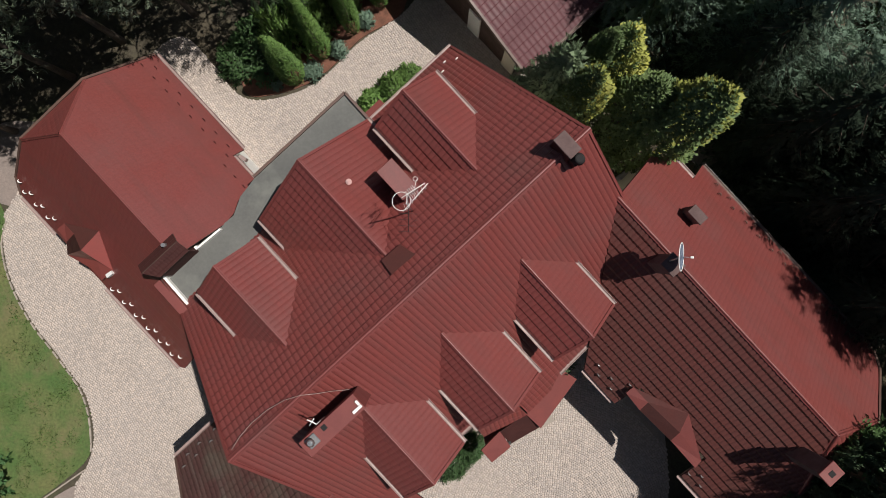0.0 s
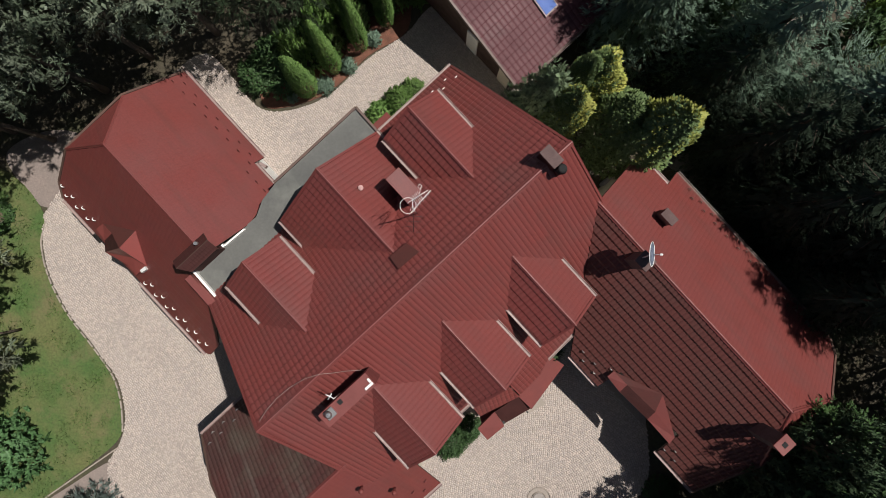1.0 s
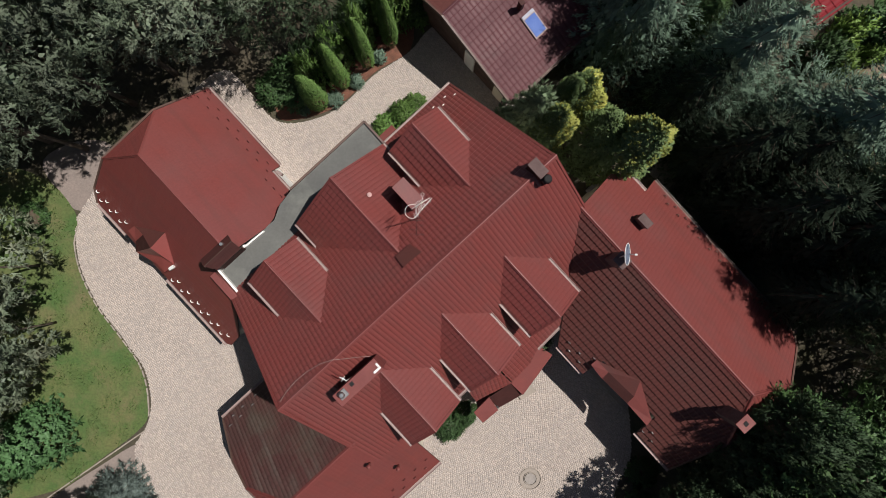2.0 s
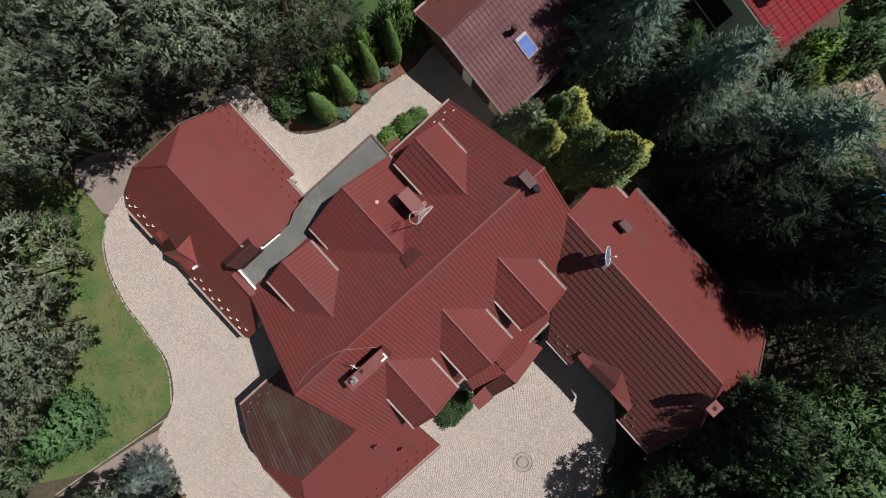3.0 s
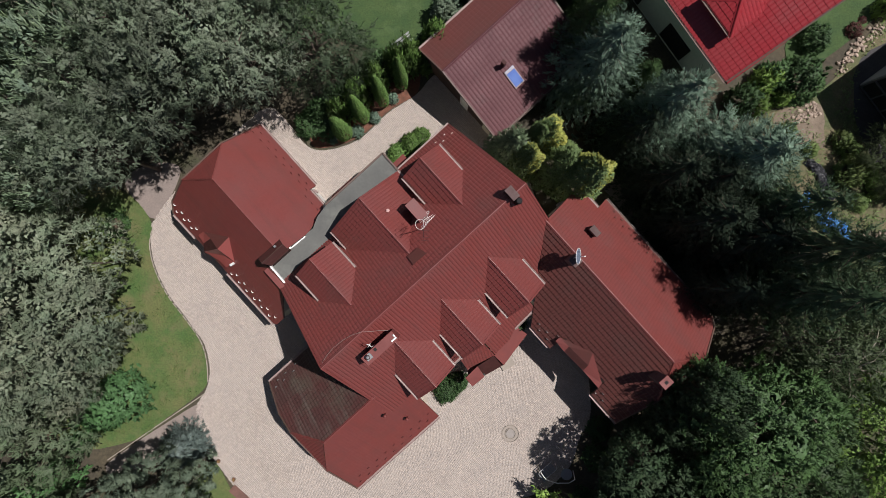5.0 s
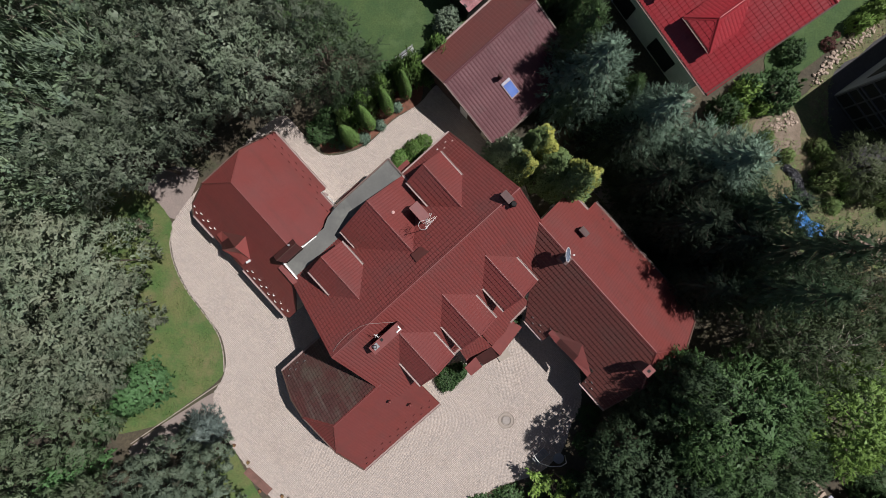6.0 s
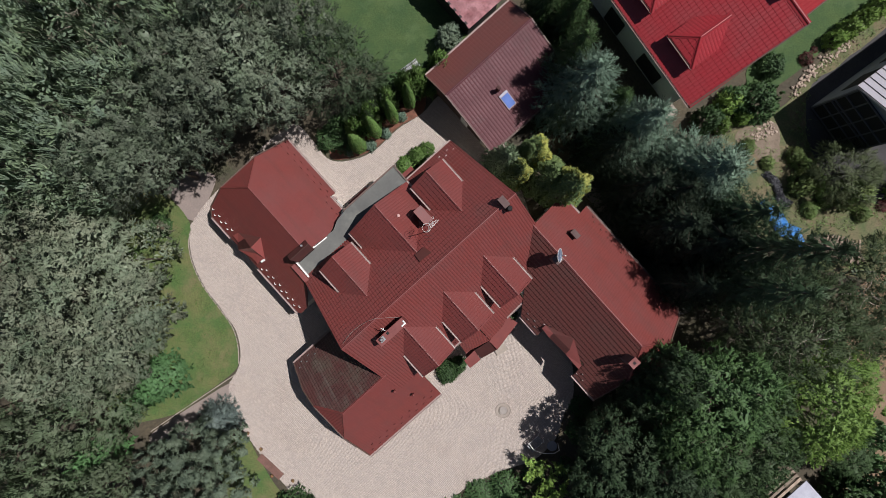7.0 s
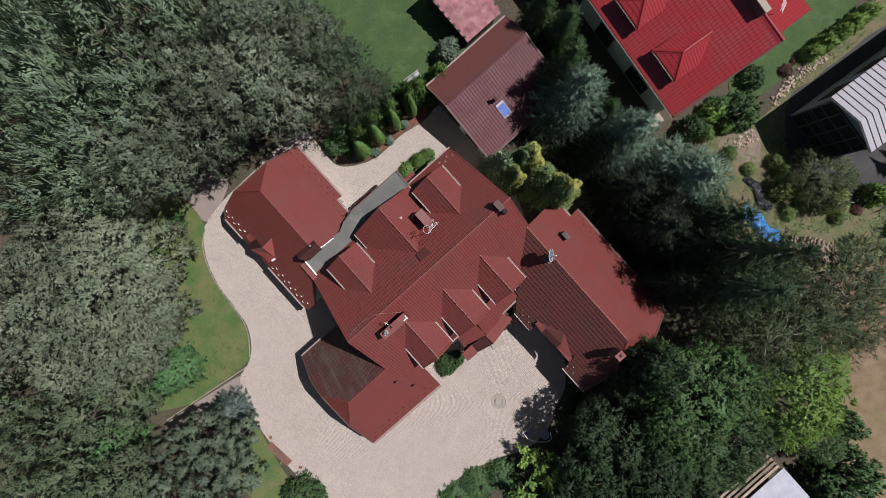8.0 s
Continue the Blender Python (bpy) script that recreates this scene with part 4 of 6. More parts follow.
def skylight(parent, plane, x, y, w, h):
    """A roof window: curb, pale flap and blue glass."""
    bm = bmesh.new()
    ring = [(x - w / 2, y - h / 2), (x + w / 2, y - h / 2), (x + w / 2, y + h / 2), (x - w / 2, y + h / 2)]
    prism(bm, [(a, b, plane.z(a, b)) for a, b in ring], [(a, b, plane.z(a, b) + 0.12) for a, b in ring])
    s = part("skylight", bm, GUTTER, parent)
    bm = bmesh.new()
    box_ring = [(x - w / 2 + 0.06, y - h / 2 + 0.06), (x + w / 2 - 0.06, y - h / 2 + 0.06), (x + w / 2 - 0.06, y + h * 0.34), (x - w / 2 + 0.06, y + h * 0.34)]
    prism(bm, [(a, b, plane.z(a, b) + 0.1) for a, b in box_ring], [(a, b, plane.z(a, b) + 0.135) for a, b in box_ring])
    part("pane", bm, GLASS_SKY_TINT, s, "pane with the blue sky reflection put in its colour")
    bm = bmesh.new()
    box_ring = [(x - w / 2 + 0.03, y + h * 0.37), (x + w / 2 - 0.03, y + h * 0.37), (x + w / 2 - 0.03, y + h / 2), (x - w / 2 + 0.03, y + h / 2)]
    prism(bm, [(a, b, plane.z(a, b) + 0.1) for a, b in box_ring], [(a, b, plane.z(a, b) + 0.17) for a, b in box_ring])
    part("blind_box", bm, SHEET, s)
    return s


skylight(barn, B_SE, 10.38, 4.9, 0.74, 1.15)
chimney(barn, 10.1, 10.3, 5.7, 5.95, 4.0, 4.75, CLAD_BROWN_SHADED, CLAD_BROWN_SHADED, 0, 0.02, "vent_pipe")

shed = thing("garden_shed", HOUSE, "garden shed with weathered pink shingle roof", "shed")
bm = bmesh.new()
box(bm, 12.2, 15.1, 11.0, 15.6, 0, 2.75)
part("wall", bm, DARK_TIMBER, shed)
S_PL = Plane((0, 15.8), 3.35, (0, -1), 0.1)
bm = bmesh.new()
ring = [(11.95, 10.75), (15.35, 10.75), (15.35, 15.8), (11.95, 15.8)]
prism(bm, [(x, y, S_PL.z(x, y) - 0.14) for x, y in ring], [(x, y, S_PL.z(x, y) - 0.02) for x, y in ring])
shed_roof = part("roof", bm, DARK_TIMBER, shed)
first = None
rows = 17
for r in range(rows):
    for c in range(10):
        x, y = 11.95 + (c + 0.5 * (r % 2)) * 0.34 + 0.1, 10.8 + r * 0.3
        if x > 15.3:
            continue
        if first is None:
            bm = bmesh.new()
            prism(bm, [(-0.165, -0.18, 0.012), (0.165, -0.18, 0.012), (0.165, 0.17, 0), (-0.165, 0.17, 0)], [(-0.165, -0.18, 0.03), (0.165, -0.18, 0.03), (0.165, 0.17, 0.012), (-0.165, 0.17, 0.012)])
            ob = first = part("shingle", bm, SHINGLE, shed_roof)
        else:
            ob = new("shingle", first.data)
            ob.parent = shed_roof
        ob.matrix_local = pose(x, y, S_PL.z(x, y), math.degrees(math.atan(0.1)) + random.uniform(-1, 1), random.uniform(-1, 1), random.uniform(-2, 2))

RED_H = Matrix.Rotation(radians(36.4), 4, "Z")
redh = thing("neighbour_house", RED_H, "neighbouring house with bright red tile roof and hipped dormers", "house")
R_SW, R_NE = Plane((26.2, 0), 9.5, (-1, 0), 0.5), Plane((26.2, 0), 9.5, (1, 0), 0.68)
tile_sheet("roof_slope", [(26.2, -1.7), (18.9, -1.85), (18.9, 16.0), (26.2, 16.0)], R_SW, ROOF_BRIGHT, redh, course=0.36, wave=0.24, swell=0.012, step=0.02)
tile_sheet("roof_slope", [(26.2, -1.2), (31.2, -1.2), (31.2, 16.0), (26.2, 16.0)], R_NE, ROOF_BRIGHT, redh, course=0.36, wave=0.24, swell=0.012, step=0.02)
ridge_cap(redh, (26.2, -1.7, 9.52), (26.2, 16.0, 9.52), ROOF_BRIGHT, 0.12)
for x, y, pl in ((18.9, -1.72, R_SW), (31.2, -1.22, R_NE)):
    board(redh, (26.2, y, 9.5), (x, y, pl.z(x, 0)), GUTTER_BROWN)
gutter(redh, (18.83, -1.7, R_SW.z(18.9, 0)), (18.83, 16, R_SW.z(18.9, 0)), GUTTER_BROWN)
body(redh, "y", 26.2, 6.1, 4.5, -1.0, 15.5, 9.5, 0.5, material=WHITE, fall1=0.7)
for c in (1.55, 6.0):
    zt, ze, hw = 8.15, 7.35, 1.32
    bm = bmesh.new()
    box(bm, 20.15, 22.6, c - 1.1, c + 1.1, 5.6, 7.3)
    d = part("dormer", bm, PLASTER, redh)
    for s in (-1, 1):
        tile_sheet("dormer_slope", [(23.5, c), (21.05, c), (19.8, c + s * hw), (21.95, c + s * hw)], Plane((0, c), zt, (0, s), (zt - ze) / hw), ROOF_BRIGHT, d, course=0.36, wave=0.24, swell=0.016, step=0.03)
    tile_sheet("dormer_slope", [(21.05, c), (19.8, c - hw), (19.8, c + hw)], Plane((21.05, c), zt, (-1, 0), (zt - ze) / 1.25), ROOF_BRIGHT, d, course=0.36, wave=0.24, swell=0.016, step=0.03)
    ridge_cap(d, (23.4, c, zt + 0.02), (21.05, c, zt + 0.02), ROOF_BRIGHT, 0.09)
    for s in (-1, 1):
        ridge_cap(d, (21.05, c, zt + 0.02), (19.8, c + s * hw, ze + 0.02), ROOF_BRIGHT, 0.08)
    gutter(d, (19.74, c - hw, ze), (19.74, c + hw, ze), GUTTER_BROWN)
chimney(redh, 25.8, 26.2, 0.45, 3.3, 8.0, 10.4, CONCRETE, KERB, 3, 0.04)
bm = bmesh.new()
tube(bm, [(26.9, 0.1, 8.9), (26.9, 0.1, 10.6)], 0.025, 6)
for k in range(5):
    tube(bm, [(26.6 + 0.14 * k, -0.25 + 0.1 * k, 10.4), (26.85 + 0.14 * k, 0.25 + 0.1 * k, 10.4)], 0.018, 5)
tube(bm, [(26.55, 0.0, 10.42), (27.4, 0.45, 10.42)], 0.018, 5)
tagged(part("roof_aerial", bm, WHITE), "white multi-element aerial on the red roof", "aerial").matrix_world = RED_H
bm = bmesh.new()
box(bm, 19.4, 20.5, -1.8, -1.02, 0, 0.25, bevel=0.03)
tagged(part("terrace_step", bm, KERB), "pale stone step at the house corner", "step").matrix_world = RED_H

for y0, y1, z0, z1 in ((5.6, 7.3, 0.2, 2.4), (1.0, 3.2, 0.3, 2.3), (9.6, 11.2, 0.9, 2.3)):
    bm = bmesh.new()
    box(bm, 20.04, 20.12, y0, y1, z0, z1, bevel=0.015)
    part("window", bm, SOOT, redh)

GREY_H = Matrix.Rotation(radians(37.0), 4, "Z")
greyh = thing("grey_house", GREY_H, "modern grey house with pale standing seam roof and dark framed gable", "house")
DARK_GREY = mat("charcoal_frame", (0.09, 0.09, 0.1), (0.075, 0.075, 0.082), 2.0, 0.6)
for s in (1, -1):
    pl = Plane((0, -9.9), 6.9, (0, s), 0.42)
    y1 = -9.9 + s * 2.45
    bm = bmesh.new()
    ring = ccw([(28.75, -9.9), (42, -9.9), (42, y1), (28.75, y1)])
    prism(bm, [(x, y, pl.z(x, y) - 0.15) for x, y in ring], [(x, y, pl.z(x, y)) for x, y in ring])
    sl = part("roof_slope", bm, ROOF_ZINC, greyh)
    bm = bmesh.new()
    ends = [(-0.012, -9.9), (0.012, -9.9), (0.012, y1), (-0.012, y1)]
    prism(bm, [(x, y, pl.z(0, y)) for x, y in ends], [(x, y, pl.z(0, y) + 0.06) for x, y in ends])
    bmesh.ops.recalc_face_normals(bm, faces=bm.faces[:])
    seam = part("standing_seam", bm, DARK_TIMBER, sl)
    seam.location.x = 28.8
    for k in range(1, 26):
        o = new("standing_seam", seam.data)
        o.parent = sl
        o.location.x = 28.8 + k * 0.51
body(greyh, "x", -9.9, 2.2, 2.2, 29.0, 41.5, 6.9, 0.42, material=GREY_PLASTER)
bm = bmesh.new()
box(bm, 28.91, 28.99, -12.0, -7.8, 0.2, 5.7)
gable = part("gable_glazing", bm, SOOT, greyh, "dark glazed gable front")
for k in range(5):
    bm = bmesh.new()
    y = -12.0 + k * 1.05
    box(bm, 28.83, 28.91, y - 0.05, y + 0.05, 0.2, 5.75, bevel=0.01)
    part("mullion", bm, DARK_GREY, gable)
for z in (0.2, 1.6, 2.6, 3.0, 4.2, 5.7):
    bm = bmesh.new()
    box(bm, 28.82, 28.91, -12.05, -7.75, z - 0.05, z + 0.05, bevel=0.01)
    part("transom", bm, DARK_GREY, gable)
for k in range(3):
    bm = bmesh.new()
    box(bm, 30.0 + 3.4 * k, 31.9 + 3.4 * k, -7.72, -7.66, 2.4, 4.6)
    part("window", bm, SOOT, greyh)

gsh = thing("garden_pavilion", HOUSE, "garden pavilion with white sheet roof and slatted timber edge", "pavilion")
bm = bmesh.new()
box(bm, 2.0, 8.32, -36.5, -29.85, 2.5, 2.62, bevel=0.02)
part("sheet_roof", bm, SHEET, gsh)
for k in range(4):
    bm = bmesh.new()
    box(bm, 3.0, 8.15, -29.62 + 0.38 * k, -29.4 + 0.38 * k, 2.42, 2.56, bevel=0.015)
    part("slat", bm, LOG, gsh)
for x in (2.3, 8.1):
    for y in (-36.2, -30.1, -28.5):
        bm = bmesh.new()
        box(bm, x - 0.08, x + 0.08, y - 0.08, y + 0.08, 0, 2.5 if y < -30 else 2.42)
        part("post", bm, LOG, gsh)
for x in (3.2, 8.1):
    bm = bmesh.new()
    box(bm, x - 0.06, x + 0.06, -30.2, -28.2, 2.3, 2.42)
    part("bearer", bm, LOG, gsh)

# ---- things on the roofs ----
ch = chimney(east, 4.66, 5.1, -5.4, -4.92, 6.2, 8.55, CONCRETE, CONCRETE, 0, 0.05)
dish = thing("satellite_dish", HOUSE @ pose(5.05, -4.98, 9.05), "blue-grey satellite dish on a chimney bracket", "satellite dish")
bm = bmesh.new()
rings = []
for j in range(7):
    r = 0.42 * j / 6
    rings.append([bm.verts.new((r * math.cos(t), r * 1.08 * math.sin(t), 0.28 * r * r)) for t in (2 * math.pi * k / 24 for k in range(24))] if j else [bm.verts.new((0, 0, 0))])
for k in range(24):
    bm.faces.new((rings[0][0], rings[1][k], rings[1][(k + 1) % 24]))
for a, b in zip(rings[1:], rings[2:]):
    for k in range(24):
        bm.faces.new((a[k], b[k], b[(k + 1) % 24], a[(k + 1) % 24]))
for f in bm.faces:
    f.smooth = True
geo_all = bmesh.ops.solidify(bm, geom=bm.faces[:], thickness=0.012)
FACE = pose(0, 0, 0, 0, 60, -45) @ Matrix.Scale(0.92, 4)
refl = part("reflector", bm, DISH, dish)
refl.matrix_local = FACE
bm = bmesh.new()
tube(bm, [(0.43 * math.cos(t), 0.465 * math.sin(t), 0.052) for t in (2 * math.pi * k / 24 for k in range(25))], 0.016, 5)
rim = part("rim", bm, WHITE, dish, "white rolled rim")
rim.matrix_local = FACE
bm = bmesh.new()
tube(bm, [(0.38, 0, 0.03), (0.24, 0, 0.32)], 0.012, 5)
box(bm, 0.2, 0.28, -0.04, 0.04, 0.3, 0.4, bevel=0.01)
arm = part("feed_arm", bm, WHITE, dish)
arm.matrix_local = FACE
bm = bmesh.new()
tube(bm, [(0, 0, -0.02), (-0.1, 0.0, -0.1), (-0.18, -0.02, -0.55), (-0.2, -0.05, -0.62)], 0.025, 6)
part("mast", bm, METAL, dish)

aerial = thing("roof_aerial", HOUSE @ pose(0.1, 1.55, 8.0), "white wire ring and yagi aerials on a thin mast", "aerial")
bm = bmesh.new()
tube(bm, [(0, 0, -0.1), (0, 0, 3.2)], 0.022, 6)
part("mast", bm, METAL, aerial)
bm = bmesh.new()
tube(bm, [(-0.05 + 0.25 * math.cos(t), 0.15 + 0.25 * math.sin(t), 3.0) for t in (2 * math.pi * k / 20 for k in range(21))], 0.009, 5)
tube(bm, [(0, 0, 3.0), (0.2, 0.2, 3.0)], 0.012, 5)
part("ring_loop", bm, WHITE, aerial)
bm = bmesh.new()
tube(bm, [(-0.2, -0.08, 3.0), (0.8, 0.02, 3.05)], 0.011, 5)
tube(bm, [(0.0, 0.22, 2.98), (0.74, 0.08, 3.04)], 0.011, 5)
tube(bm, [(0.63 + 0.06 * math.cos(t), 0.34 + 0.06 * math.sin(t), 3.0) for t in (2 * math.pi * k / 12 for k in range(13))], 0.008, 4)
tube(bm, [(0.38, 0.12, 3.0), (0.63, 0.3, 3.0)], 0.008, 4)
for k in range(7):
    f = -0.1 + 0.13 * k
    tube(bm, [(f - 0.03, -0.12 + 0.01 * k, 3.03), (f + 0.05, 0.06 + 0.005 * k, 3.03)], 0.006, 4)
for k in range(5):
    f = 0.18 + 0.06 * k
    tube(bm, [(f, 0.0, 3.04), (f + 0.03, 0.28, 3.04)], 0.007, 4)
part("yagi", bm, WHITE, aerial)
bm = bmesh.new()
tube(bm, [(-0.5, -0.5, 1.6), (0.35, 0.35, 2.3)], 0.01, 5)
for k in range(4):
    tube(bm, [(-0.5 + 0.12 * k - 0.2, -0.5 + 0.12 * k + 0.2, 1.62 + 0.09 * k), (-0.5 + 0.12 * k + 0.2, -0.5 + 0.12 * k - 0.2, 1.62 + 0.09 * k)], 0.007, 4)
part("lower_yagi", bm, DARK_TIMBER, aerial, "dark lower aerial")

bm = bmesh.new()
tube(bm, [(-0.75, 3.6, 7.2), (-0.75, 3.6, 7.9)], 0.07, 10)
for j in range(3):
    tube(bm, [(-0.75, 3.6, 7.87 + 0.04 * j), (-0.75, 3.6, 7.92 + 0.04 * j)], 0.1 - 0.03 * j, 12)
tagged(part("roof_vent", bm, mat("faded_pink_cap", (0.5, 0.3, 0.28), (0.45, 0.27, 0.25), 3.0, 0.6)), "pale pink mushroom roof vent on the wide dormer", "roof vent").matrix_world = HOUSE
bm = bmesh.new()
line = [(-8.5, -0.12), (-8.1, 0.0), (-7.6, 0.06), (-7.0, 0.03), (-6.4, -0.1), (-5.9, -0.31), (-5.6, -0.6), (-5.3, -0.85), (-4.95, -1.2), (-4.9, -1.48)]
line = [(x, y, min(NW.z(x, y), SE.z(x, y)) + 0.13) for x, y in line]
tube(bm, line, 0.012, 5)
tagged(part("lightning_cable", bm, GUTTER), "thin pale cable lying over the ridge", "cable").matrix_world = HOUSE
bm = bmesh.new()
box(bm, -6.62, -6.26, -1.66, -1.34, 9.96, 10.02, bevel=0.015)
tube(bm, [(-6.46, -1.48, 10.0), (-6.46, -1.48, 10.16), (-6.46, -1.48, 10.17), (-6.46, -1.48, 10.26)], [0.08, 0.08, 0.13, 0.06], 12)
tagged(part("flue_cowl", bm, METAL), "shiny metal flue cowl on the clad chimney", "chimney cowl").matrix_world = HOUSE
bm = bmesh.new()
tube(bm, [(-5.95, -1.27, 9.3), (-5.95, -1.2, 10.25), (-5.93, -1.08, 10.4), (-6.0, -0.92, 10.42)], 0.02, 6)
tube(bm, [(-6.1, -1.1, 10.3), (-5.85, -1.03, 10.36)], 0.015, 5)
tagged(part("vent_pipe", bm, WHITE), "white bent pipe beside the clad chimney", "vent pipe").matrix_world = HOUSE
bm = bmesh.new()
box(bm, -5.05, -4.72, -1.74, -1.65, 9.97, 10.03, bevel=0.01)
box(bm, -4.8, -4.72, -1.64, -1.48, 9.97, 10.03, bevel=0.01)
tagged(part("white_panel", bm, WHITE), "small white panel at the chimney end", "panel").matrix_world = HOUSE
for x, y in ((-8.84, -4.8), (-8.25, -5.95)):
    bm = bmesh.new()
    z = SE.z(x, y)
    tube(bm, [(x, y, z - 0.1), (x + 0.02, y - 0.03, z + 0.5)], 0.055, 8)
    tube(bm, [(x + 0.02, y - 0.03, z + 0.5), (x + 0.02, y - 0.03, z + 0.54), (x + 0.02, y - 0.03, z + 0.62)], [0.11, 0.1, 0.03], 10)
    tagged(part("roof_vent", bm, CLADDING), "small red capped vent pipe on the roof", "roof vent").matrix_world = HOUSE

bm = bmesh.new()
box(bm, 7.6, 8.05, -3.2, -2.85, 0, 0.9, bevel=0.03)
tagged(part("storage_box", bm, mat("pale_grey_plastic", (0.36, 0.35, 0.375), (0.33, 0.32, 0.345), 1.0, 0.5, 10, 0.08, 0.05)), "small pale grey storage box beside the wing", "box").matrix_world = HOUSE

# ---- court ----
MAN = (4.65, -12.21)
cover = thing("manhole", Matrix.Translation((*MAN, 0.0)), "round manhole cover set in rings of setts", "manhole")
bm = bmesh.new()
tube(bm, [(0, 0, -0.05), (0, 0, 0.055)], 0.29, 28)
part("cover", bm, mat("worn_cast_iron", (0.29, 0.255, 0.23), (0.25, 0.22, 0.2), 3.0, 0.7, 10, 0.2, 0.3), cover)
bm = bmesh.new()
tube(bm, [(0.34 * math.cos(t), 0.34 * math.sin(t), 0.035) for t in (2 * math.pi * k / 32 for k in range(33))], 0.025, 6)
part("frame_ring", bm, KERB, cover)
bm = bmesh.new()
tube(bm, [(0.56 * math.cos(t), 0.56 * math.sin(t), 0.03) for t in (2 * math.pi * k / 48 for k in range(49))], 0.028, 6)
part("outer_ring", bm, KERB, cover)
bm = bmesh.new()
ring = [(-2.3, -8.2), (-1.4, -8.0), (-1.5, -8.9), (-2.4, -8.7)]
prism(bm, [(x, y, 0) for x, y in ring], [(x, y, 0.15) for x, y in ring])
tagged(part("door_step", bm, KERB), "pale grey stone step before the entrance", "step").matrix_world = HOUSE


def garden_chair(m):
    top = thing("garden_chair", m, "white metal garden lounge chair on the paved court", "chair")
    for y in (-0.3, 0.3):
        bm = bmesh.new()
        tube(bm, [(-0.65, y, 0.75), (-0.55, y, 0.42), (0.45, y, 0.38), (0.55, y, 0.0)], 0.018, 6)
        tube(bm, [(-0.5, y, 0.42), (-0.6, y, 0.0)], 0.018, 6)
        part("side_frame", bm, WHITE, top)
    for k in range(6):
        bm = bmesh.new()
        box(bm, -0.5 + 0.16 * k, -0.4 + 0.16 * k, -0.3, 0.3, 0.4, 0.42)
        part("seat_slat", bm, GREY_PLASTER, top)
    bm = bmesh.new()
    box(bm, -0.66, -0.6, -0.3, 0.3, 0.45, 0.75, bevel=0.01)
    part("backrest", bm, GREY_PLASTER, top)


garden_chair(pose(7.15, -14.5, 0.04, 0, 0, 40))
tab = thing("garden_table", pose(8.28, -14.64, 0.04), "round glass garden table with thin legs", "table")
bm = bmesh.new()
tube(bm, [(0, 0, 0.7), (0, 0, 0.725)], 0.38, 24)
part("tabletop", bm, GREY_PLASTER, tab)
for k in range(3):
    a = 2 * math.pi * k / 3
    bm = bmesh.new()
    tube(bm, [(0.1 * math.cos(a), 0.1 * math.sin(a), 0.7), (0.33 * math.cos(a), 0.33 * math.sin(a), 0.0)], 0.016, 6)
    part("leg", bm, WHITE, tab)
sw = thing("swing_frame", pose(7.6, -15.1, 0.04), "curved white tubular frame of a garden swing", "garden swing")
bm = bmesh.new()
tube(bm, [(-1.05, 0.75, 0.0), (-1.0, 0.55, 0.9), (-0.7, 0.2, 1.0), (0.0, 0.0, 1.05), (0.8, 0.0, 1.0), (1.2, 0.2, 0.9), (1.25, 0.45, 0.0)], 0.03, 7)
part("frame_tube", bm, WHITE, sw)


BLOOM = mat("orange_blooms", (0.28, 0.11, 0.05), (0.12, 0.13, 0.045), 9, 0.8)


def planter(x, y, s):
    top = thing("planter_pot", pose(x, y, 0.0), "small terracotta pot with orange flowers beside the drive", "planter", "pots along the drive")
    bm = bmesh.new()
    tube(bm, [(0, 0, 0), (0, 0, 0.22 * s), (0, 0, 0.26 * s)], [0.15 * s, 0.2 * s, 0.22 * s], 12)
    part("pot", bm, MULCH, top)
    for k in range(14):
        bm = bmesh.new()
        a, r, z = random.uniform(0, 6.28), random.uniform(0, 0.22) * s, random.uniform(0.26, 0.42) * s
        c = Vector((r * math.cos(a), r * math.sin(a), z))
        tube(bm, [c - Vector((0, 0, 0.02)), c + Vector((0, 0, 0.02))], 0.055 * s, 6)
        part("bloom", bm, BLOOM, top)


for x, y in ((-14.76, -14.19), (-13.74, -15.4), (-11.29, -17.77), (-9.9, -19.24), (-12.88, -17.43)):
    planter(x, y, 0.6)

bn = thing("garden_bench", pose(-2.75, 13.6, 0.0, 0, 0, 38), "grey metal garden bench at the lawn edge", "bench")
for k in range(5):
    bm = bmesh.new()
    box(bm, -0.75, 0.75, -0.22 + 0.1 * k, -0.15 + 0.1 * k, 0.42, 0.45, bevel=0.006)
    part("seat_slat", bm, METAL, bn)
for k in range(3):
    bm = bmesh.new()
    box(bm, -0.75, 0.75, 0.28, 0.31, 0.52 + 0.14 * k, 0.6 + 0.14 * k, bevel=0.006)
    part("back_slat", bm, METAL, bn)
for x in (-0.7, 0.7):
    bm = bmesh.new()
    tube(bm, [(x, -0.2, 0), (x, -0.2, 0.42), (x, 0.28, 0.42), (x, 0.3, 0.9)], 0.02, 6)
    tube(bm, [(x, 0.25, 0), (x, 0.25, 0.42)], 0.02, 6)
    part("leg_frame", bm, METAL, bn)

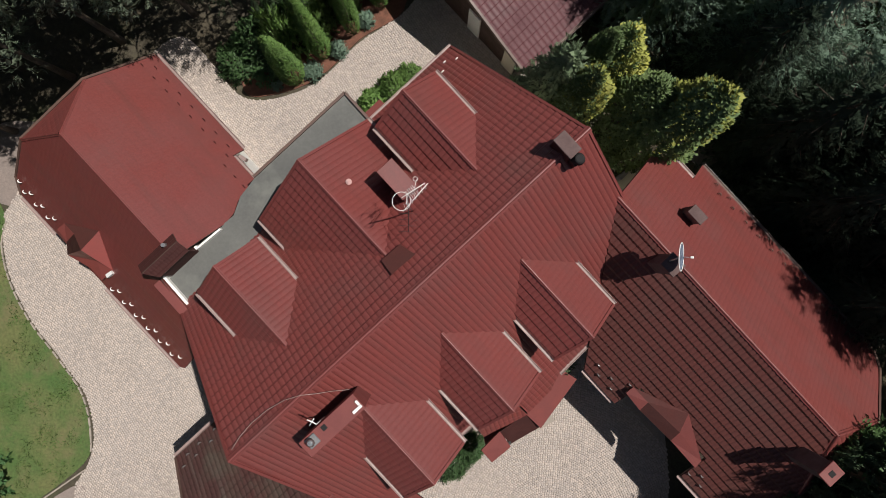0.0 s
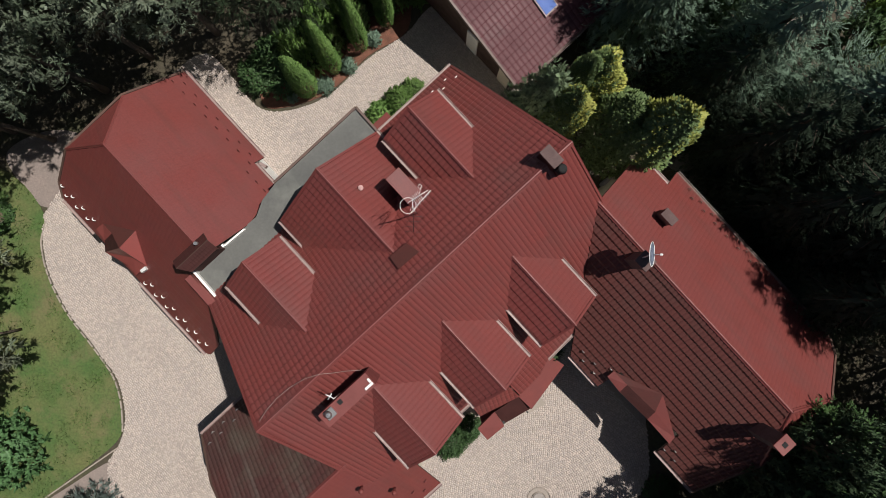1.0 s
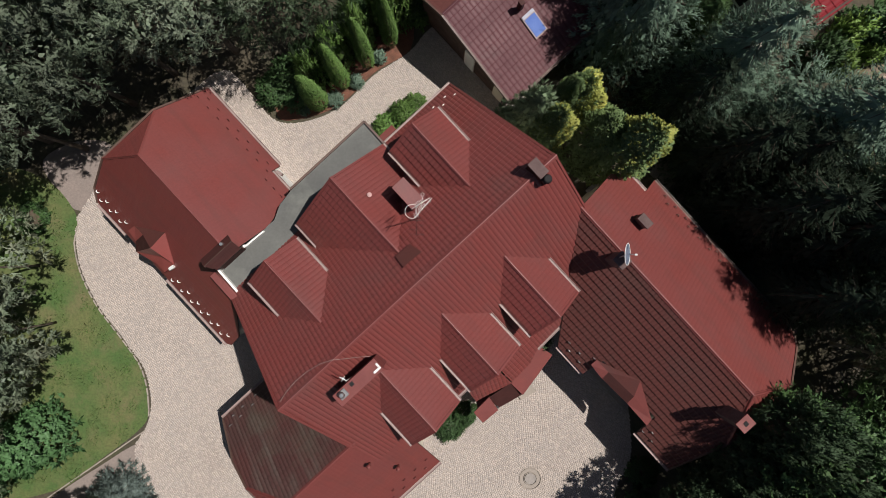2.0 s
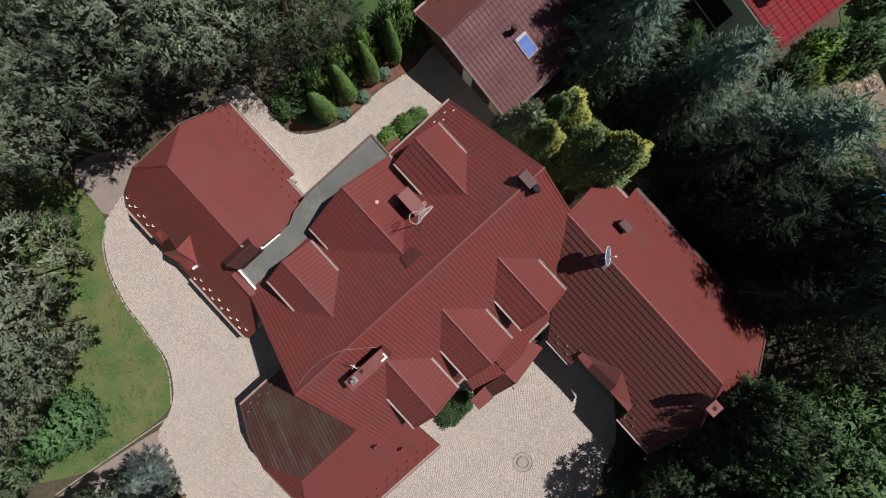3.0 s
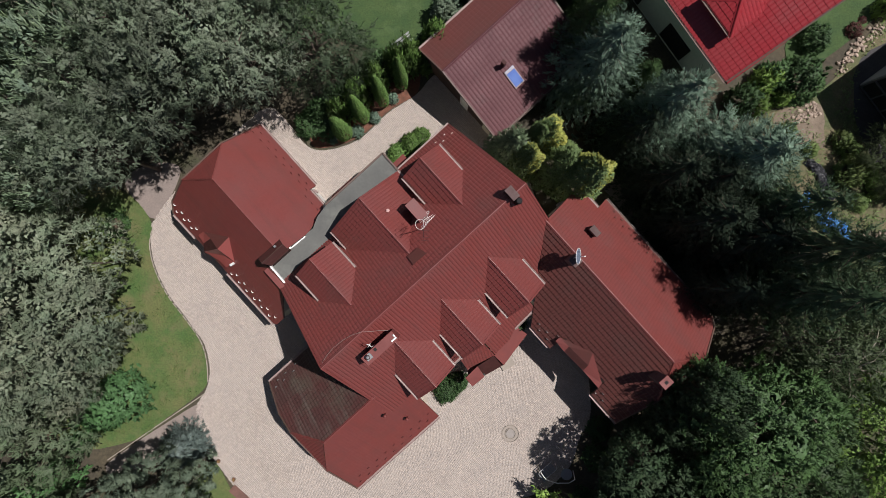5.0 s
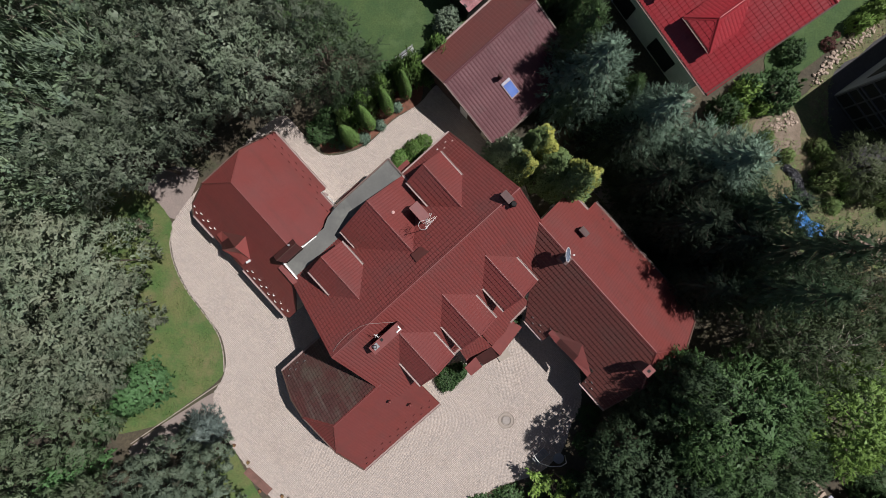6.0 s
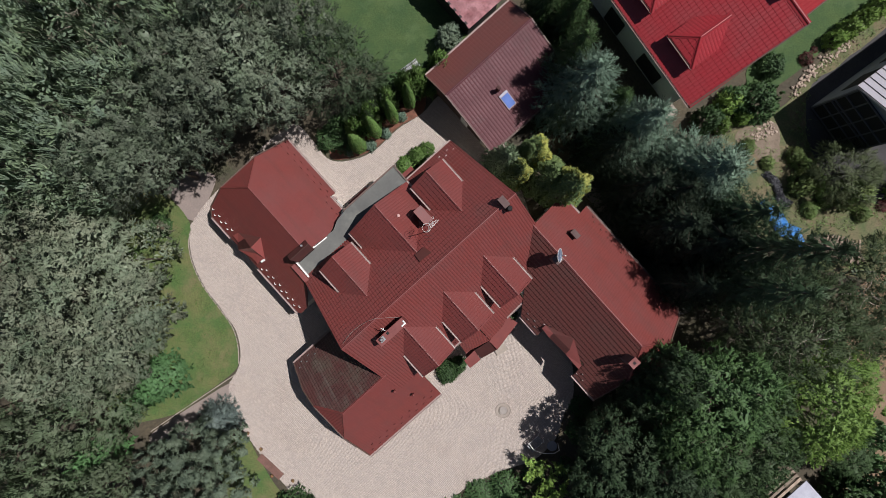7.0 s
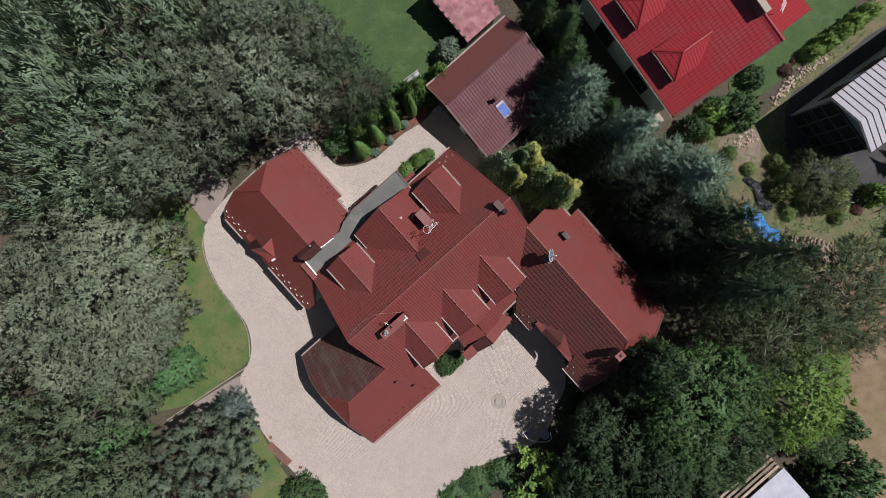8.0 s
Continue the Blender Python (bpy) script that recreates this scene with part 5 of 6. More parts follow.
# ---- the untidy plot beyond the spruces ----


def crumpled(name, length, width, height, material, m, label, category):
    """A lumpy sheet thrown over a heap, with folds."""
    bm = bmesh.new()
    nx, ny = 60, 24
    grid = []
    for i in range(nx + 1):
        row = []
        for j in range(ny + 1):
            x, y = (i / nx - 0.5) * length, (j / ny - 0.5) * width
            x += 0.25 * noise.noise((x * 0.9, y * 0.9, 5))
            y += 0.35 * noise.noise((x * 0.7, y * 0.7, 9))
            edge = max(0.0, 1 - (2 * abs(j / ny - 0.5)) ** 3) * max(0.0, 1 - (2 * abs(i / nx - 0.5)) ** 8)
            z = 0.03 + height * edge * (0.55 + 0.45 * noise.noise((x * 0.8, y * 0.8, 2))) + 0.2 * abs(noise.noise((x * 2.6, y * 2.6, 4))) + 0.1 * abs(noise.noise((x * 6.0, y * 6.0, 7)))
            row.append(bm.verts.new((x, y, z)))
        grid.append(row)
    for a, b in zip(grid, grid[1:]):
        for j in range(ny):
            bm.faces.new((a[j], b[j], b[j + 1], a[j + 1]))
    bmesh.ops.solidify(bm, geom=bm.faces[:], thickness=0.03)
    ob = part(name, bm, material)
    ob.matrix_world = m
    return tagged(ob, label, category)


crumpled("tarpaulin", 3.5, 1.25, 0.7, TARP_BLUE, pose(25.35, 2.6, 0, 0, 0, -42), "crumpled bright blue tarpaulin over a wood heap", "tarpaulin")
crumpled("tarpaulin", 1.5, 0.8, 0.6, TARP_BLUE, pose(26.95, 1.05, 0, 0, 0, -50), "small blue tarpaulin at the end of the wood pile", "tarpaulin")
crumpled("plastic_sheet", 3.1, 0.75, 0.4, TARP_BLACK, pose(25.3, 4.95, 0, 0, 0, -54), "crumpled black plastic sheet on the grass", "plastic sheet")
pile = thing("wood_pile", pose(29.6, 0.5, 0.0, 0, 0, -8), "rough pile of cut logs on the grass", "wood pile")
bm = bmesh.new()
tube(bm, [(0, -0.75, 0), (0, 0, 0.02), (0, 0.75, 0)], [0.085, 0.09, 0.08], 8)
log0 = None
for k in range(64):
    if log0 is None:
        o = log0 = part("log", bm, LOG, pile)
    else:
        o = new("log", log0.data)
        o.parent = pile
    f = random.random()
    o.matrix_local = pose(-1.9 + 3.9 * f, random.uniform(-0.25, 0.25), 0.08 + random.uniform(0, 0.55) * (1 - abs(f - 0.45)), random.uniform(-8, 8), 0, random.uniform(-32, 32) + (f - 0.3) * 40) @ Matrix.Scale(random.uniform(0.8, 1.25), 4)


def rubble(x, y, length, width, turn, count, label):
    top = thing("rubble_heap", pose(x, y, 0, 0, 0, turn), label, "rubble")
    bm = bmesh.new()
    bmesh.ops.create_icosphere(bm, subdivisions=1, radius=0.115)
    for v in bm.verts:
        v.co *= 1 + 0.35 * noise.noise(v.co * 9)
        v.co.z *= 0.7
    base = None
    for _ in range(count):
        if base is None:
            o = base = part("stone", bm, STONE, top)
        else:
            o = new("stone", base.data)
            o.parent = top
        o.matrix_local = pose(random.uniform(-0.5, 0.5) * length, random.uniform(-0.5, 0.5) * width, 0.06, random.uniform(0, 360), 0, random.uniform(0, 360)) @ Matrix.Scale(random.uniform(0.5, 1.3), 4)


rubble(24.2, 9.3, 1.8, 1.0, 35, 60, "heap of pale broken stones on bare soil")
rubble(29.2, 15.2, 4.6, 0.9, 42, 110, "line of pale boulders along the garden edge")
rubble(27.2, 13.2, 2.6, 0.8, 50, 50, "loose pale stones beside the shrubs")

# ---- trees and plants ----
rng = np.random.default_rng(7)


def unit(v):
    return v / np.maximum(np.linalg.norm(v, axis=-1, keepdims=True), 1e-9)


def blades(centres, dirs, count, length, width, spread, leaf=False, jitter=0.0):
    """From each centre, `count` thin needles (or diamond leaves) fanned about its direction. Returns vertices and corners per face."""
    c = np.repeat(centres, count, 0)
    d = np.repeat(unit(dirs), count, 0)
    d = unit(d + rng.normal(0, spread, d.shape))
    if jitter:
        c = c + rng.normal(0, jitter, c.shape)
    lean = rng.normal(0, 1, d.shape) if not leaf else np.array([0.15, 0.05, 1.0]) + rng.normal(0, 0.45, d.shape)
    side = unit(np.cross(d, lean))
    ln = (length * rng.uniform(0.6, 1.25, len(c)))[:, None]
    wd = (width * rng.uniform(0.7, 1.3, len(c)))[:, None]
    if leaf:
        return np.stack([c, c + d * ln * 0.5 + side * wd, c + d * ln, c + d * ln * 0.5 - side * wd], 1), 4
    return np.stack([c - side * wd * 0.5, c + side * wd * 0.5, c + d * ln], 1), 3


def foliage(name, sets, material, parent):
    """Joins sets of blades into one crown mesh. Sets with a direction per blade face that way and are shaded as one rounded mass."""
    for v in sets:
        if len(v) > 2:
            flat = np.cross(v[0][:, 1] - v[0][:, 0], v[0][:, 2] - v[0][:, 0])
            turn = np.sum(flat * v[2], 1) < 0
            v[0][turn] = v[0][turn][:, ::-1]
    co = np.concatenate([v[0].reshape(-1, 3) for v in sets])
    counts = np.concatenate([np.full(len(v[0]), v[1]) for v in sets])
    normals = np.concatenate([np.repeat(v[2], v[1], 0) for v in sets]) if all(len(v) > 2 for v in sets) else None
    return part_np(name, co, np.arange(len(co)), counts, material, parent, "", normals)


def lumpy(dirs, seed, scale=1.7, amount=0.28):
    return np.array([1 + amount * noise.noise(Vector(d) * scale + Vector((seed, 0, 0))) + 0.7 * amount * noise.noise(Vector(d) * scale * 2.9 + Vector((0, seed, 0))) for d in dirs])


def trunk_mesh(parent, height, r0, limbs, material, reach, low=0.35, lean=0.3):
    bm = bmesh.new()
    bend = rng.normal(0, lean, 2)
    stem = [(bend[0] * f * f, bend[1] * f * f, height * f - 0.05) for f in (0, 0.08, 0.3, 0.6, 0.85, 1.0)]
    tube(bm, stem, [r0 * 1.35, r0, r0 * 0.8, r0 * 0.5, r0 * 0.25, r0 * 0.1], 8)
    for k in range(limbs):
        f = low + (0.95 - low) * (k + rng.uniform(0, 1)) / limbs
        a = 2.4 * k + rng.uniform(-0.4, 0.4)
        z, base = height * f, (bend[0] * f * f, bend[1] * f * f)
        ln = reach * (1.15 - 0.6 * f) * rng.uniform(0.7, 1.0)
        tube(bm, [(*base, z), (base[0] + 0.5 * ln * math.cos(a), base[1] + 0.5 * ln * math.sin(a), z + 0.25 * ln), (base[0] + ln * math.cos(a + 0.2), base[1] + ln * math.sin(a + 0.2), z + 0.45 * ln)],
             [r0 * 0.4, r0 * 0.24, r0 * 0.06], 5)
    return part("trunk", bm, material, parent)


def inside(px, py, ring):
    """Which of the points lie in a closed ring."""
    hit = np.zeros(len(px), bool)
    for (x0, y0), (x1, y1) in zip(ring, ring[1:] + ring[:1]):
        cross = ((y0 > py) != (y1 > py)) & (px < (x1 - x0) * (py - y0) / ((y1 - y0) if y1 != y0 else 1e-9) + x0)
        hit ^= cross
    return hit


def crown_masses(n, radius, height, base, seed, masses=18, size=0.36, grain=0.02):
    """Points on the outer sides of many rounded branch masses that make up a crown, with gaps between them, and outward directions."""
    k = np.arange(masses) + 0.5
    zc = 1 - 1.65 * k / masses
    a = 2.4 * k + seed
    rr = np.sqrt(np.maximum(0, 1 - zc * zc))
    mid = np.stack([rr * np.cos(a), rr * np.sin(a), zc], -1) + rng.normal(0, 0.09, (masses, 3))
    mid *= (rng.uniform(0.58, 0.95, masses) * (1 + 0.3 * np.array([noise.noise(Vector(m) * 1.4 + Vector((seed, 0, 0))) for m in mid])))[:, None]
    mid *= np.minimum(1.0, 0.86 / np.linalg.norm(mid, axis=1))[:, None]
    big = size * rng.uniform(0.7, 1.2, masses)
    pick = rng.choice(masses, n, p=big ** 2 / np.sum(big ** 2))
    d = unit(rng.normal(0, 1, (n, 3)) + 0.7 * unit(mid[pick]) + np.array([0, 0, 0.35]))
    p = mid[pick] + d * (big[pick] * (1 - 0.3 * rng.random(n) ** 2))[:, None]
    out = unit(d * 0.7 + 0.5 * unit(mid[pick]))
    p = p * np.array([radius, radius, height / 2])
    p[:, 2] += base + height / 2
    # inner foliage: larger leaf layers close under the surface of each mass
    pick = np.repeat(np.arange(masses), 62)
    e = unit(rng.normal(0, 1, (len(pick), 3)) + 0.5 * unit(mid[pick]))
    q = (mid[pick] + e * (big[pick] * rng.uniform(0.45, 0.75, len(pick)))[:, None]) * np.array([radius, radius, height / 2])
    q[:, 2] += base + height / 2
    a1 = unit(np.cross(e, rng.normal(0, 1, e.shape)))
    a2 = np.cross(e, a1)
    w = (radius * grain * rng.uniform(0.6, 1.3, len(pick)))[:, None]
    inner = np.stack([q - a1 * w * 1.2, q - a2 * w, q + a1 * w * 2.4, q + a2 * w], 1), 4, unit(e + np.array([0, 0, 0.4]))
    return p, out, inner


def shoots(p, lead, count, leaves, reach, leaf, width, fan=0.35, splay=0.75, flat=0.4, face=None, rise=0.7, ball=0.0):
    """From each point a spray of leafy shoots: narrow leaves set along every shoot, splayed to its sides."""
    c = np.repeat(p, count, 0)
    d = unit(np.repeat(unit(lead), count, 0) + rng.normal(0, fan, (len(c), 3)))
    ln = reach * rng.uniform(0.55, 1.2, len(c))
    along = np.tile(np.linspace(0.12, 1.0, leaves), len(c))
    c, d, ln = np.repeat(c, leaves, 0), np.repeat(d, leaves, 0), np.repeat(ln, leaves, 0)
    q = c + d * (ln * along)[:, None] + rng.normal(0, 0.012, c.shape)
    side = unit(np.cross(d, rng.normal(0, 1, d.shape)))
    ld = unit(d + side * (splay * rng.uniform(0.5, 1.3, len(d)))[:, None])
    hang = unit(lead if face is None else face) + rng.normal(0, 0.3, p.shape)
    up = np.array([0.43, 0.14, 1.0]) * rise + np.repeat(hang, count * leaves, 0)
    across = unit(np.cross(ld, up + rng.normal(0, flat, d.shape)))
    ll = (leaf * rng.uniform(0.7, 1.2, len(d)))[:, None]
    ww = (width * rng.uniform(0.75, 1.25, len(d)))[:, None]
    soft = unit(0.8 * unit(up) + 0.45 * unit(ld) + ball * d + rng.normal(0, 0.22, d.shape))
    return np.stack([q - across * ww, q + ld * ll, q + across * ww], 1), 3, soft


def pine(name, label, material, radius=3.0, height=14.0, seed=1.0, clumps=150, count=7, leaves=9, category="tree", group="woodland pines", up=0.8, leaf=0.2, reach=0.55, masses=20, fan=0.35, splay=0.5, size=0.4, thick=0.11, ball=0.0):
    """A broad crown of rounded branch masses, set with feathery shoots that reach up and out."""
    t = thing(name, Matrix(), label, category, group)
    trunk_mesh(t, height * 0.86, 0.065, 9, BARK, radius * 0.55, 0.35)
    p, d, inner = crown_masses(clumps, radius, height * 0.92, height * 0.04, seed, masses, size, 0.024)
    foliage("crown", [inner, shoots(p, d * 0.6 + np.array([0, 0, up]), count, leaves, reach, leaf, leaf * thick, fan, splay, 0.4, d, 0.7, ball)], material, t)
    return t


def broadleaf(name, label, material, radius=2.9, height=11.0, seed=2.0, clumps=200, count=6, leaves=8, leaf=0.15, crown=0.62, masses=22, category="tree", group="", reach=0.42, wide=0.27, up=0.3, bark=None):
    """A crown of rounded leafy masses on limbs, with dark gaps between them."""
    t = thing(name, Matrix(), label, category, group)
    trunk_mesh(t, height * 0.9, 0.17, 10, bark or BARK, radius * 0.75, 1 - crown)
    p, d, inner = crown_masses(clumps, radius, height * crown, height * (1 - crown), seed, masses, 0.36, 0.028)
    foliage("crown", [inner, shoots(p, d * 0.8 + np.array([0, 0, up]), count, leaves, reach, leaf, leaf * wide, 0.5, 0.9, 0.4, d)], material, t)
    return t


def wispy(name, label, material, radius=3.0, height=10.0, seed=3.0, group="", clumps=200):
    """A loose tree of long fine twigs with small leaves."""
    t = thing(name, Matrix(), label, "tree", group)
    trunk_mesh(t, height * 0.9, 0.13, 14, PALE_BARK if "pale" in label else BARK, radius * 0.85, 0.3)
    p, d, inner = crown_masses(clumps, radius, height * 0.66, height * 0.3, seed, 26, 0.38)
    foliage("crown", [inner, shoots(p, d * 0.8 + np.array([0, 0, 0.1]), 7, 13, 0.7, 0.13, 0.022, 0.45, 0.8, 0.4, d)], material, t)
    return t


def spruce(name, label, material, radius=2.3, height=13.0, seed=4.0, levels=26, per=11, needles=7, droop=0.2, group="", full=0.55, shoot=0.36, tuft=0.5):
    """A full cone of drooping branches in whorls, with bushy tufts to both sides of each branch and shade between them."""
    t = thing(name, Matrix(), label, "conifer", group)
    bm = bmesh.new()
    tube(bm, [(0, 0, -0.05), (0, 0, height * 0.5), (0, 0, height * 0.97)], [0.2, 0.12, 0.02], 8)
    pos, dirs = [], []
    for k in range(levels):
        f = k / (levels - 1)
        z = height * (0.06 + 0.92 * f)
        ln = radius * (1 - f) ** full + 0.12
        n = max(4, int(per * (1 - 0.5 * f)))
        for j in range(n):
            a = 2 * math.pi * (j + 0.5 * (k % 2)) / n + rng.uniform(-0.25, 0.25)
            r = ln * rng.uniform(0.72, 1.18) * (1 + 0.25 * noise.noise((math.cos(a), math.sin(a), z * 0.4 + seed)))
            ca, sa = math.cos(a), math.sin(a)
            if k % 2 == 0:
                tube(bm, [(0, 0, z), (0.9 * r * ca, 0.9 * r * sa, z - droop * r)], [0.03, 0.008], 4)
            m = max(2, int(r / tuft))
            for i in range(m):
                g = 0.4 + 0.6 * (i + rng.uniform(0.3, 0.9)) / m
                for side in ((-1, 1) if r * (1.2 - g) > tuft else (rng.uniform(-1, 1),)):
                    off = side * rng.uniform(0.2, 0.4) * r * (1.2 - g)
                    pos.append((r * g * ca - off * sa, r * g * sa + off * ca, z - droop * r * g + rng.uniform(-0.08, 0.1)))
                    dirs.append((ca - 0.6 * side * sa, sa + 0.6 * side * ca, 0.25))
    part("trunk", bm, BARK, t)
    pos, dirs = np.array(pos), np.array(dirs)
    e = unit(dirs + np.array([0, 0, 0.9]))
    a1 = unit(dirs - e * np.sum(dirs * e, 1, keepdims=True))
    a2 = np.cross(e, a1)
    q = np.concatenate([pos * np.array([0.84, 0.84, 1.0]) - np.array([0, 0, 0.1]), pos * np.array([0.6, 0.6, 1.0]) - np.array([0, 0, 0.05])])
    a1, a2 = np.tile(a1, (2, 1)), np.tile(a2, (2, 1))
    w = np.repeat((0.07, 0.13), len(pos))[:, None] * rng.uniform(0.7, 1.3, (len(q), 1))
    inner = np.stack([q - a1 * w * 2.4, q - a2 * w, q + a1 * w * 2.4, q + a2 * w], 1), 4, np.tile(e, (2, 1))
    foliage("crown", [inner, shoots(pos, dirs + np.array([0, 0, 0.3]), 9, needles, shoot, 0.115, 0.018, 0.45, 0.5, 0.35, dirs + np.array([0, 0, 0.3]), 0.15, 0.7)], material, t)
    return t


def column(name, label, material, radius=0.8, height=3.0, seed=5.0, sprays=1500, size=0.17, blunt=1.6, category="conifer", group="", material2=None, rough=0.2):
    """A dense clipped cone or egg of flat upright sprays."""
    t = thing(name, Matrix(), label, category, group)
    bm = bmesh.new()
    tube(bm, [(0, 0, -0.05), (0, 0, height * 0.8)], [0.07, 0.02], 6)
    part("trunk", bm, BARK, t)
    f = rng.random(sprays) ** 0.8
    a = rng.uniform(0, 2 * math.pi, sprays)
    prof = (1 - f ** blunt) ** 0.62 * (0.75 + 0.25 * np.minimum(1, f * 6))
    lump = np.array([1 + rough * noise.noise((1.5 * math.cos(t_), 1.5 * math.sin(t_), z_ * height * 0.5 + seed)) + 0.6 * rough * noise.noise((3.6 * math.cos(t_), 3.6 * math.sin(t_), z_ * height * 1.4 + seed)) for t_, z_ in zip(a, f)])
    r = radius * prof * lump * (1 - 0.12 * rng.random(sprays))
    p = np.stack([r * np.cos(a), r * np.sin(a), height * f * (0.9 + 0.1 * lump)], -1)
    d = np.stack([np.cos(a) * 0.8, np.sin(a) * 0.8, np.full(sprays, 0.75)], -1)
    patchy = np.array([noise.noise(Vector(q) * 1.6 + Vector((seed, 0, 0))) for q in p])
    # Yellow goes to sprays facing the sun: the lit side is coloured in.
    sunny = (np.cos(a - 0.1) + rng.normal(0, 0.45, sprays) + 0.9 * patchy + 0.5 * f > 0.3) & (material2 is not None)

    def sprigs(pick):
        co, k = blades(p[pick], d[pick], 5, size, size * 0.3, 0.4, True, 0.04)
        return co, k, unit(np.repeat(d[pick], 5, 0) + np.array([0, 0, 0.3]) + rng.normal(0, 0.3, (len(co), 3)))

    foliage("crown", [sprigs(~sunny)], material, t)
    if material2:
        tagged(foliage("golden_spray", [sprigs(sunny)], material2, t), "golden sprays that put the sunlit side into the crown colour")
    return t


def shrub(name, label, material, radius=1.0, height=1.2, seed=6.0, clumps=170, leaves=9, leaf=0.15, category="shrub", group=""):
    """A low rounded bush: short stems and a leafy dome down to the ground."""
    t = thing(name, Matrix(), label, category, group)
    bm = bmesh.new()
    for k in range(6):
        a = k * 1.05
        tube(bm, [(0.06 * math.cos(a), 0.06 * math.sin(a), -0.03), (0.5 * radius * math.cos(a), 0.5 * radius * math.sin(a), height * 0.6)], [0.03, 0.012], 5)
    part("stem", bm, BARK, t)
    d = unit(rng.normal(0, 1, (clumps, 3)))
    d[:, 2] = np.abs(d[:, 2])
    p = d * np.array([radius, radius, height]) * (lumpy(d, seed, 2.0, 0.25) * (1 - 0.35 * rng.random(clumps) ** 1.5))[:, None]
    foliage("crown", [shoots(p * 0.93, d + np.array([0, 0, 0.4]), 3, max(5, leaves // 2), 0.26, leaf, leaf * 0.3, 0.55, 0.9, 0.4, d)], material, t)
    return t


def plant(template, rows, r0, h0, spin=137.0):
    """Places a plant at each row of x, y, radius and height: the template stands at the first."""
    for i, (x, y, r, h) in enumerate(rows):
        m = pose(x, y, -0.02, 0, 0, spin * i) @ Matrix.Diagonal((r / r0, r / r0, h / h0, 1))
        if i == 0:
            template.matrix_world = m
        else:
            copy_thing(template, m)


def split(rows, k):
    return [rows[i::k] for i in range(k)]


# woodland behind the west wing: big dull green trees
oaks = [(-11.0, 10.4, 2.5, 12), (-13.0, 11.2, 2.8, 14), (-16.4, 7.6, 2.9, 12.5), (-18.9, 5.2, 2.2, 11), (-20.8, 5.6, 2.9, 13), (-12.7, 14.2, 2.8, 14), (-16.0, 11.0, 3.0, 14.5), (-9.2, 14.2, 2.1, 11),
        (-11.6, 12.6, 2.4, 12), (-14.2, 9.2, 2.4, 12), (-18.6, 8.0, 2.6, 13)]
for i, rows in enumerate(split(oaks, 2)):
    plant(broadleaf("oak_tree", "tall broad-leaved tree with dull green clumped foliage", LEAF_OAK, 2.9, 12.0, 2.0 + i, 275, 8, 10, 0.15, 0.64, 24, "tree", "woodland trees", 0.5, 0.17, 0.7), rows, 2.9, 12.0)
nw = [(-19.6, 9.6, 3.1, 15), (-22.8, 7.8, 3.0, 16), (-22.9, 11.5, 3.0, 16), (-19.6, 12.9, 3.1, 15), (-16.2, 14.6, 2.7, 15), (-25.9, 9.8, 3.0, 16), (-25.9, 13.1, 2.7, 16), (-25.3, 4.9, 3.1, 15),
      (-23.1, 4.5, 2.6, 14), (-29.0, 8.0, 3.0, 15), (-29.0, 12.0, 3.2, 16), (-22.0, 15.8, 3.0, 15), (-28.0, 16.0, 3.2, 16), (-17.5, 17.8, 2.8, 15), (-13.0, 17.6, 2.6, 13)]
for i, rows in enumerate(split(nw, 2)):
    plant(pine("pine_tree", "tall pine with upright olive green needle tufts", LEAF_PINE_WARM, 3.0, 14.0, 11.0 + i, 340, 7, 9, up=1.9, leaf=0.24, reach=0.95, fan=0.15, splay=0.16, masses=19, size=0.34, thick=0.13), rows, 3.0, 14.0)
wp = [(-21.4, -1.0, 2.8, 13.5), (-20.5, -4.0, 2.6, 12), (-22.4, -3.0, 3.1, 14.5), (-24.9, 0.1, 3.1, 15), (-24.8, -4.7, 3.1, 15), (-21.9, -6.3, 2.9, 14), (-21.7, -7.3, 2.1, 10.5), (-25.6, -8.4, 2.8, 14),
      (-23.8, 1.6, 2.4, 13.5), (-26.6, -2.4, 2.9, 14.5), (-27.0, -5.6, 2.8, 14.0), (-28.3, -2.2, 3.2, 15), (-28.4, -7.0, 3.0, 14.5), (-28.5, 2.5, 3.1, 15.5), (-23.3, -8.6, 2.4, 12.5)]
for i, rows in enumerate(split(wp, 2)):
    plant(pine("pine_tree", "tall pine with dense grey-green needle tufts", LEAF_PINE, 3.0, 14.0, 21.0 + i, 400, 8, 6, up=0.5, leaf=0.19, reach=0.36, masses=22, size=0.3, thick=0.2, fan=0.55, splay=0.5, ball=0.5), rows, 3.0, 14.0)
swp = [(-23.0, -11.2, 2.2, 11), (-25.2, -15.6, 2.4, 13), (-30.5, -14.6, 2.6, 13), (-26.8, -12.6, 2.5, 13), (-29.6, -11.0, 2.6, 14), (-17.3, -14.1, 1.8, 9), (-14.95, -14.2, 1.9, 8), (-19.8, -14.7, 1.6, 10), (-14.9, -16.9, 2.2, 8.5), (-22.7, -16.4, 2.3, 12), (-17.0, -16.3, 2.5, 12), (-19.6, -17.8, 2.4, 12), (-23.5, -18.0, 3.0, 14),
       (-16.0, -19.5, 2.5, 11), (-27.0, -17.5, 3.0, 14), (-20.5, -21.0, 2.8, 12)]
plant(pine("pine_tree", "bushy young pine with blue-green needle tufts beside the drive", LEAF_GREY, 2.6, 11.5, 31.0, 300, 11, 6, up=0.4, leaf=0.2, reach=0.34, masses=17, size=0.23, thick=0.2, fan=0.6, ball=0.5), [v for v in swp if v[0] > -21], 2.6, 11.5)
